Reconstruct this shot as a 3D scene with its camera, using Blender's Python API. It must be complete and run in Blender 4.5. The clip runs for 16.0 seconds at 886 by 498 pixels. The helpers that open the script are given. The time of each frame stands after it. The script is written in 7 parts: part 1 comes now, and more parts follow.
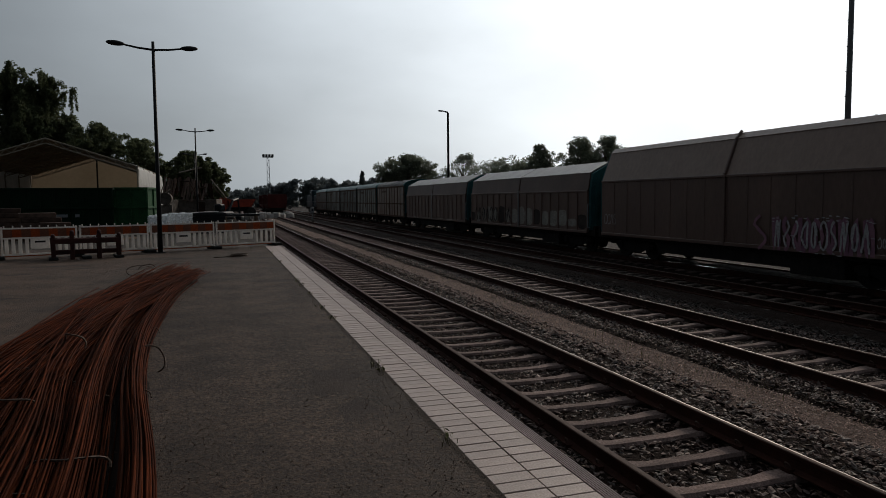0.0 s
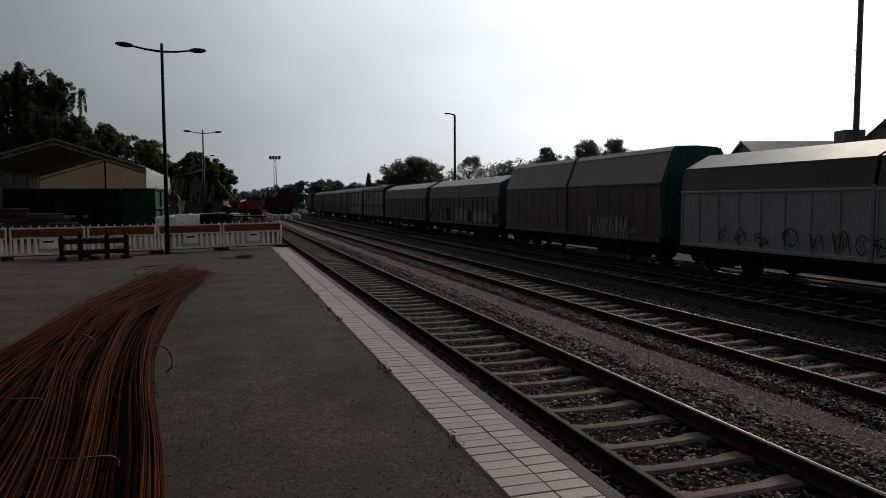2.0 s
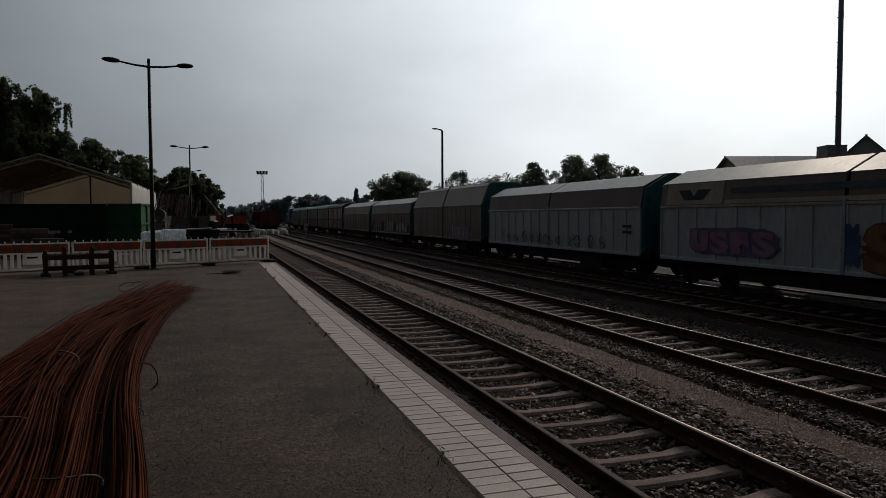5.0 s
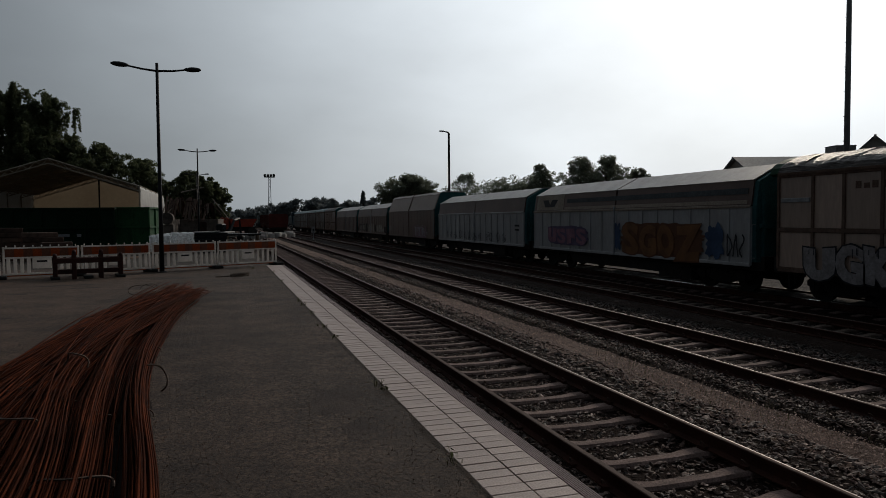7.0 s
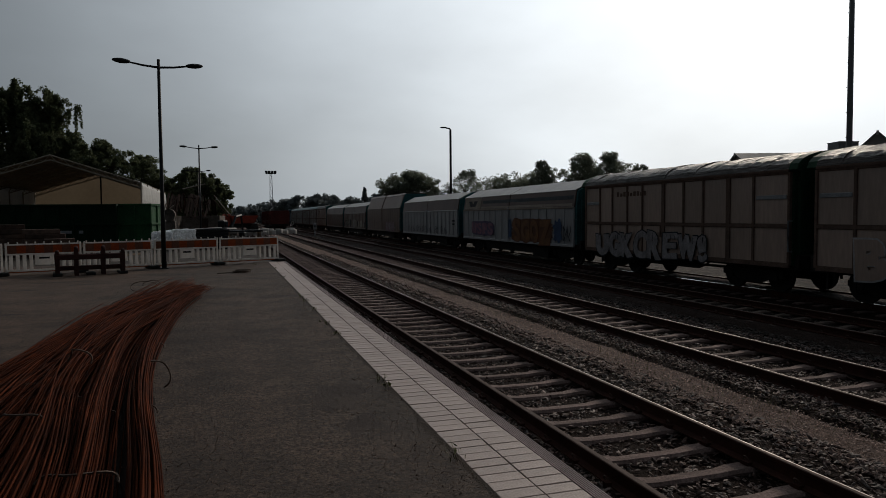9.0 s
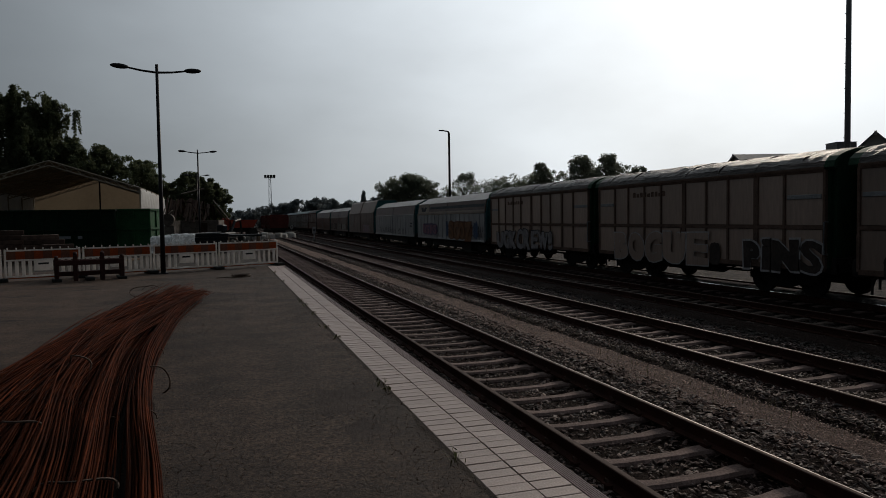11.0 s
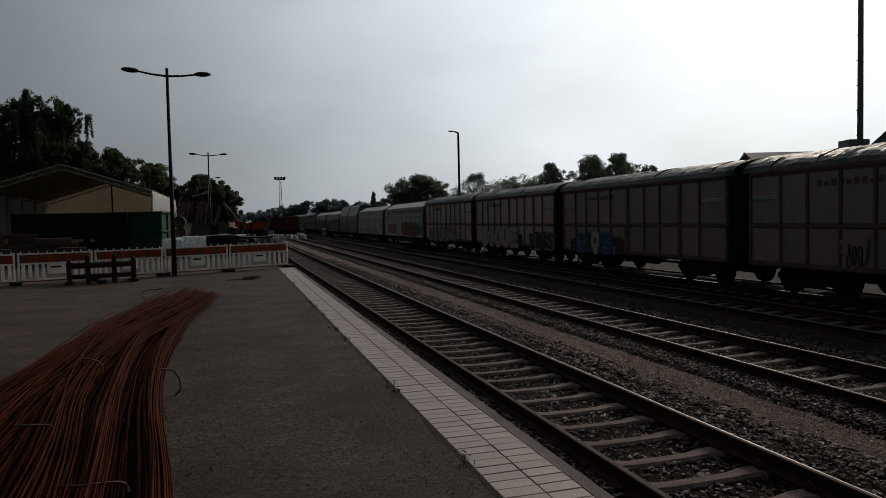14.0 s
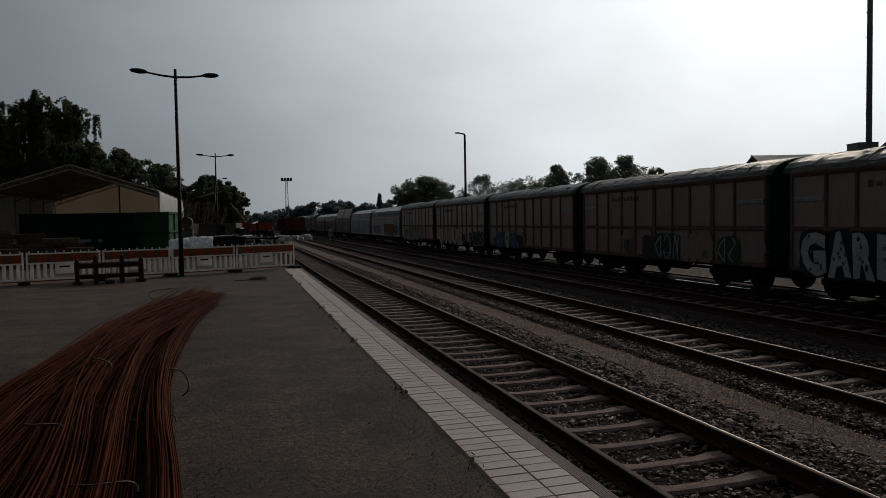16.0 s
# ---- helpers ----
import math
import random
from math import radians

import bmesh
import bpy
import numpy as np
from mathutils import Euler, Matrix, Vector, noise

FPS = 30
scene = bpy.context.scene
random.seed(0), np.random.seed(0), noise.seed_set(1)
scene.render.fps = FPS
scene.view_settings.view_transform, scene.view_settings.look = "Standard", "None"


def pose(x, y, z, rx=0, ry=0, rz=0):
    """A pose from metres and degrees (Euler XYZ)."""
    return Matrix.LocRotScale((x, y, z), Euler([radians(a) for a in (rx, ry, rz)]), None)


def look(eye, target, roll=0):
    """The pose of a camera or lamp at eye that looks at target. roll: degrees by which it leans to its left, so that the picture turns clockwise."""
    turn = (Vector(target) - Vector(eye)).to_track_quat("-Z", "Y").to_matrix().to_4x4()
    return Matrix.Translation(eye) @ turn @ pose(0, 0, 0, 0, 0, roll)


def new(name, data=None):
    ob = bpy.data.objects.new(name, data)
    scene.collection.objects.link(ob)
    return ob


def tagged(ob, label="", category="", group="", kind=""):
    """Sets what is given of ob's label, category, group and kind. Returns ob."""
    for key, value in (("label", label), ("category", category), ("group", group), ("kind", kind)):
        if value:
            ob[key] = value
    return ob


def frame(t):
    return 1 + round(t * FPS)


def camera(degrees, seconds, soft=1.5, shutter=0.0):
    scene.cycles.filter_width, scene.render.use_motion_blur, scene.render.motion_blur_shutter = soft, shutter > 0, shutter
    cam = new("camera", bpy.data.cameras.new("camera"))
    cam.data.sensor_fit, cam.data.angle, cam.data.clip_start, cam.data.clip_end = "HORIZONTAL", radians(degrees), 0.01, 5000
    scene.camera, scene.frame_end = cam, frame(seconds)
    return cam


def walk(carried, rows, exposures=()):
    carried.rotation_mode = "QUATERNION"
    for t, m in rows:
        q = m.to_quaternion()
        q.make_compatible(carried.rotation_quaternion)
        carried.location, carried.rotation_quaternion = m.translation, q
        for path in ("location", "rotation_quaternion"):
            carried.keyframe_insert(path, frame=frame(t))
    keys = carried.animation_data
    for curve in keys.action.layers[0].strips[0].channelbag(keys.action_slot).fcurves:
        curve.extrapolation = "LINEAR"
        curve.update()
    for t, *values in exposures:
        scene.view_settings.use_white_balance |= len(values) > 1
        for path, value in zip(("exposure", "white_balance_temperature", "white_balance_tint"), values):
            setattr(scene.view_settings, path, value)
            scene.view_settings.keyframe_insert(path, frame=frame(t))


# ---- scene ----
cam = camera(65.6, 16.0, soft=0.5)
# handheld, standing on a platform; the tracks run along +y
PATH = (
    (0, 0.000, 0.000, 1.808, 85.841, 0.411, -17.794),
    (0.5, -0.000, -0.003, 1.810, 85.786, 0.345, -17.972),
    (1, 0.004, -0.000, 1.811, 85.893, -0.135, -18.075),
    (1.5, -0.011, 0.002, 1.809, 86.155, -0.099, -17.866),
    (2, -0.015, 0.002, 1.806, 86.056, 0.112, -17.282),
    (2.5, -0.015, 0.004, 1.806, 86.361, 0.489, -17.313),
    (3, -0.020, -0.003, 1.807, 86.181, 0.548, -17.633),
    (3.5, -0.021, 0.005, 1.810, 86.448, 0.379, -17.980),
    (4, -0.019, 0.002, 1.809, 86.945, 0.124, -18.348),
    (6.5, -0.026, 0.001, 1.805, 87.400, 0.421, -18.044),
    (7, -0.031, -0.001, 1.799, 87.476, 0.446, -17.743),
    (7.5, -0.033, -0.000, 1.804, 87.162, 0.454, -17.478),
    (8, -0.033, -0.000, 1.795, 87.194, 0.373, -17.681),
    (8.5, -0.040, 0.007, 1.802, 87.107, 0.480, -17.466),
    (9, -0.043, 0.001, 1.797, 87.185, 0.467, -17.623),
    (11.5, -0.036, 0.004, 1.804, 87.430, 0.919, -17.736),
    (12, -0.033, 0.004, 1.807, 87.293, 0.902, -17.834),
    (12.5, -0.034, 0.010, 1.814, 87.523, 1.087, -17.646),
    (13, -0.029, 0.003, 1.807, 87.521, 1.436, -17.589),
    (13.5, -0.021, 0.002, 1.812, 87.562, 1.482, -17.259),
    (14, -0.020, 0.007, 1.814, 87.493, 1.220, -16.866),
    (14.5, -0.030, 0.008, 1.815, 87.392, 1.081, -16.492),
    (15, -0.027, 0.009, 1.818, 87.217, 1.199, -16.557),
    (15.5, -0.032, 0.017, 1.822, 87.530, 1.083, -16.582),
    (16, -0.045, 0.018, 1.815, 87.636, 0.983, -16.381),
)
walk(cam, [(t, pose(*p)) for t, *p in PATH], exposures=((0, 0.19), (3.0, 0.22), (3.55, 0.2), (3.95, 0.0), (4.2, -0.02), (7.0, -0.04), (9.0, -0.02), (12.5, -0.1), (13.5, -0.1), (14.0, -0.06), (14.4, 0.12), (15.1, 0.16), (15.6, -0.14), (16, -0.16)))

SPEED = 5.50          # m/s, the train rolls away along +y
TRAIN_X = 16.45       # centre of the train's track
RAIL_Z = -0.55        # rail top below the platform
TRACKS = (4.17, 8.40, 12.55, TRAIN_X)

# ---- light ----
SUN_AZ, SUN_EL = radians(42), radians(25)
SUN_DIR = Vector((math.sin(SUN_AZ) * math.cos(SUN_EL), math.cos(SUN_AZ) * math.cos(SUN_EL), math.sin(SUN_EL)))


def build_world():
    w = bpy.data.worlds.new("hazy_sky")
    scene.world = w
    w.use_nodes = True
    nt = w.node_tree
    n, l = nt.nodes, nt.links
    n.clear()

    def math_node(op, a, b=0.0):
        m = n.new("ShaderNodeMath")
        m.operation = op
        for i, v in enumerate((a, b)):
            if isinstance(v, (int, float)):
                m.inputs[i].default_value = v
            else:
                l.new(v, m.inputs[i])
        return m.outputs[0]

    sky = n.new("ShaderNodeTexSky")
    sky.sky_type = "NISHITA"
    sky.sun_disc = False
    sky.sun_elevation, sky.sun_rotation = SUN_EL, SUN_AZ
    sky.dust_density = 4.0
    tc = n.new("ShaderNodeTexCoord")
    dot = n.new("ShaderNodeVectorMath")
    dot.operation = "DOT_PRODUCT"
    l.new(tc.outputs["Generated"], dot.inputs[0])
    dot.inputs[1].default_value = SUN_DIR
    g = math_node("MULTIPLY_ADD", dot.outputs["Value"], 0.5)
    g.node.inputs[2].default_value = 0.5
    veil = math_node("MULTIPLY", math_node("POWER", g, 6.6), 0.775)
    glow = math_node("MULTIPLY", math_node("POWER", g, 14.0), 0.38)
    # thin cloud, stretched level
    mp = n.new("ShaderNodeMapping")
    mp.inputs["Scale"].default_value = (1.6, 1.6, 3.6)
    l.new(tc.outputs["Generated"], mp.inputs["Vector"])
    cl = n.new("ShaderNodeTexNoise")
    cl.inputs["Scale"].default_value = 1.7
    cl.inputs["Detail"].default_value = 5.0
    cl.inputs["Roughness"].default_value = 0.5
    l.new(mp.outputs[0], cl.inputs["Vector"])
    cloud = math_node("MULTIPLY_ADD", cl.outputs["Fac"], 0.6)
    cloud.node.inputs[2].default_value = 0.70
    total = math_node("MULTIPLY", math_node("ADD", math_node("ADD", veil, glow), 0.058), cloud)
    tint = n.new("ShaderNodeMix")
    tint.data_type = "RGBA"
    tint.inputs["A"].default_value = (0.77, 0.985, 1.165, 1)
    tint.inputs["B"].default_value = (0.915, 0.995, 1.065, 1)
    l.new(g, tint.inputs["Factor"])
    haze = n.new("ShaderNodeBackground")
    l.new(tint.outputs["Result"], haze.inputs["Color"])
    l.new(total, haze.inputs["Strength"])
    blue = n.new("ShaderNodeBackground")
    l.new(sky.outputs[0], blue.inputs["Color"])
    blue.inputs["Strength"].default_value = 0.05
    mix = n.new("ShaderNodeMixShader")
    mix.inputs[0].default_value = 0.08
    out = n.new("ShaderNodeOutputWorld")
    l.new(haze.outputs[0], mix.inputs[1])
    l.new(blue.outputs[0], mix.inputs[2])
    l.new(mix.outputs[0], out.inputs["Surface"])


build_world()
sun = new("sun", bpy.data.lights.new("sun", "SUN"))
sun.data.energy, sun.data.angle, sun.data.color = 1.05, radians(3.0), (1.0, 0.87, 0.72)
sun.matrix_world = look(SUN_DIR * 100, (0, 0, 0))


# ---- materials ----
def mat(name, a, b=None, rough=0.8, metal=0.0, scale=6.0, fine=60.0, bump=0.25, dist=0.01, contrast=0.5, islands=0.0, objects=0.0, stretch=None, spec=0.15, grain=0.3, translucent=0.0):
    """Two colours mixed by a coarse noise, darkened by a fine one, with relief; islands and objects vary the brightness piece by piece."""
    m = bpy.data.materials.new(name)
    m.use_nodes = True
    nt = m.node_tree
    n, l = nt.nodes, nt.links
    p = n["Principled BSDF"]
    p.inputs["Roughness"].default_value = rough
    p.inputs["Metallic"].default_value = metal
    p.inputs["Specular IOR Level"].default_value = spec
    b = b or tuple(c * 0.7 for c in a)
    tc = n.new("ShaderNodeTexCoord")
    src = tc.outputs["Object"]
    if stretch:
        mp = n.new("ShaderNodeMapping")
        mp.inputs["Scale"].default_value = stretch
        l.new(src, mp.inputs["Vector"])
        src = mp.outputs[0]
    big = n.new("ShaderNodeTexNoise")
    big.inputs["Scale"].default_value = scale
    big.inputs["Detail"].default_value = 6
    big.inputs["Roughness"].default_value = 0.6
    small = n.new("ShaderNodeTexNoise")
    small.inputs["Scale"].default_value = fine
    small.inputs["Detail"].default_value = 6
    small.inputs["Roughness"].default_value = 0.7
    for t in (big, small):
        l.new(src, t.inputs["Vector"])
    ramp = n.new("ShaderNodeValToRGB")
    ramp.color_ramp.elements[0].position = 0.5 - contrast * 0.35
    ramp.color_ramp.elements[1].position = 0.5 + contrast * 0.35
    ramp.color_ramp.elements[0].color = (*b, 1)
    ramp.color_ramp.elements[1].color = (*a, 1)
    l.new(big.outputs["Fac"], ramp.inputs["Fac"])
    hsv = n.new("ShaderNodeHueSaturation")
    l.new(ramp.outputs["Color"], hsv.inputs["Color"])
    val = n.new("ShaderNodeMapRange")
    l.new(small.outputs["Fac"], val.inputs["Value"])
    for socket, value in (("From Min", 0.33), ("From Max", 0.67), ("To Min", 1 - grain), ("To Max", 1 + grain)):
        val.inputs[socket].default_value = value
    last = val.outputs[0]
    for amount, node, socket in ((islands, "ShaderNodeNewGeometry", "Random Per Island"), (objects, "ShaderNodeObjectInfo", "Random")):
        if amount:
            r = n.new(node)
            k = n.new("ShaderNodeMath")
            k.operation = "MULTIPLY_ADD"
            l.new(r.outputs[socket], k.inputs[0])
            k.inputs[1].default_value, k.inputs[2].default_value = 2 * amount, 1 - amount
            q = n.new("ShaderNodeMath")
            q.operation = "MULTIPLY"
            l.new(last, q.inputs[0])
            l.new(k.outputs[0], q.inputs[1])
            last = q.outputs[0]
    l.new(last, hsv.inputs["Value"])
    l.new(hsv.outputs["Color"], p.inputs["Base Color"])
    if bump:
        bp = n.new("ShaderNodeBump")
        bp.inputs["Strength"].default_value = bump
        bp.inputs["Distance"].default_value = dist
        l.new(small.outputs["Fac"], bp.inputs["Height"])
        l.new(bp.outputs[0], p.inputs["Normal"])
    if translucent:
        tl = n.new("ShaderNodeBsdfTranslucent")
        l.new(hsv.outputs["Color"], tl.inputs["Color"])
        mx = n.new("ShaderNodeMixShader")
        mx.inputs[0].default_value = translucent
        l.new(p.outputs[0], mx.inputs[1])
        l.new(tl.outputs[0], mx.inputs[2])
        l.new(mx.outputs[0], n["Material Output"].inputs["Surface"])
    return m


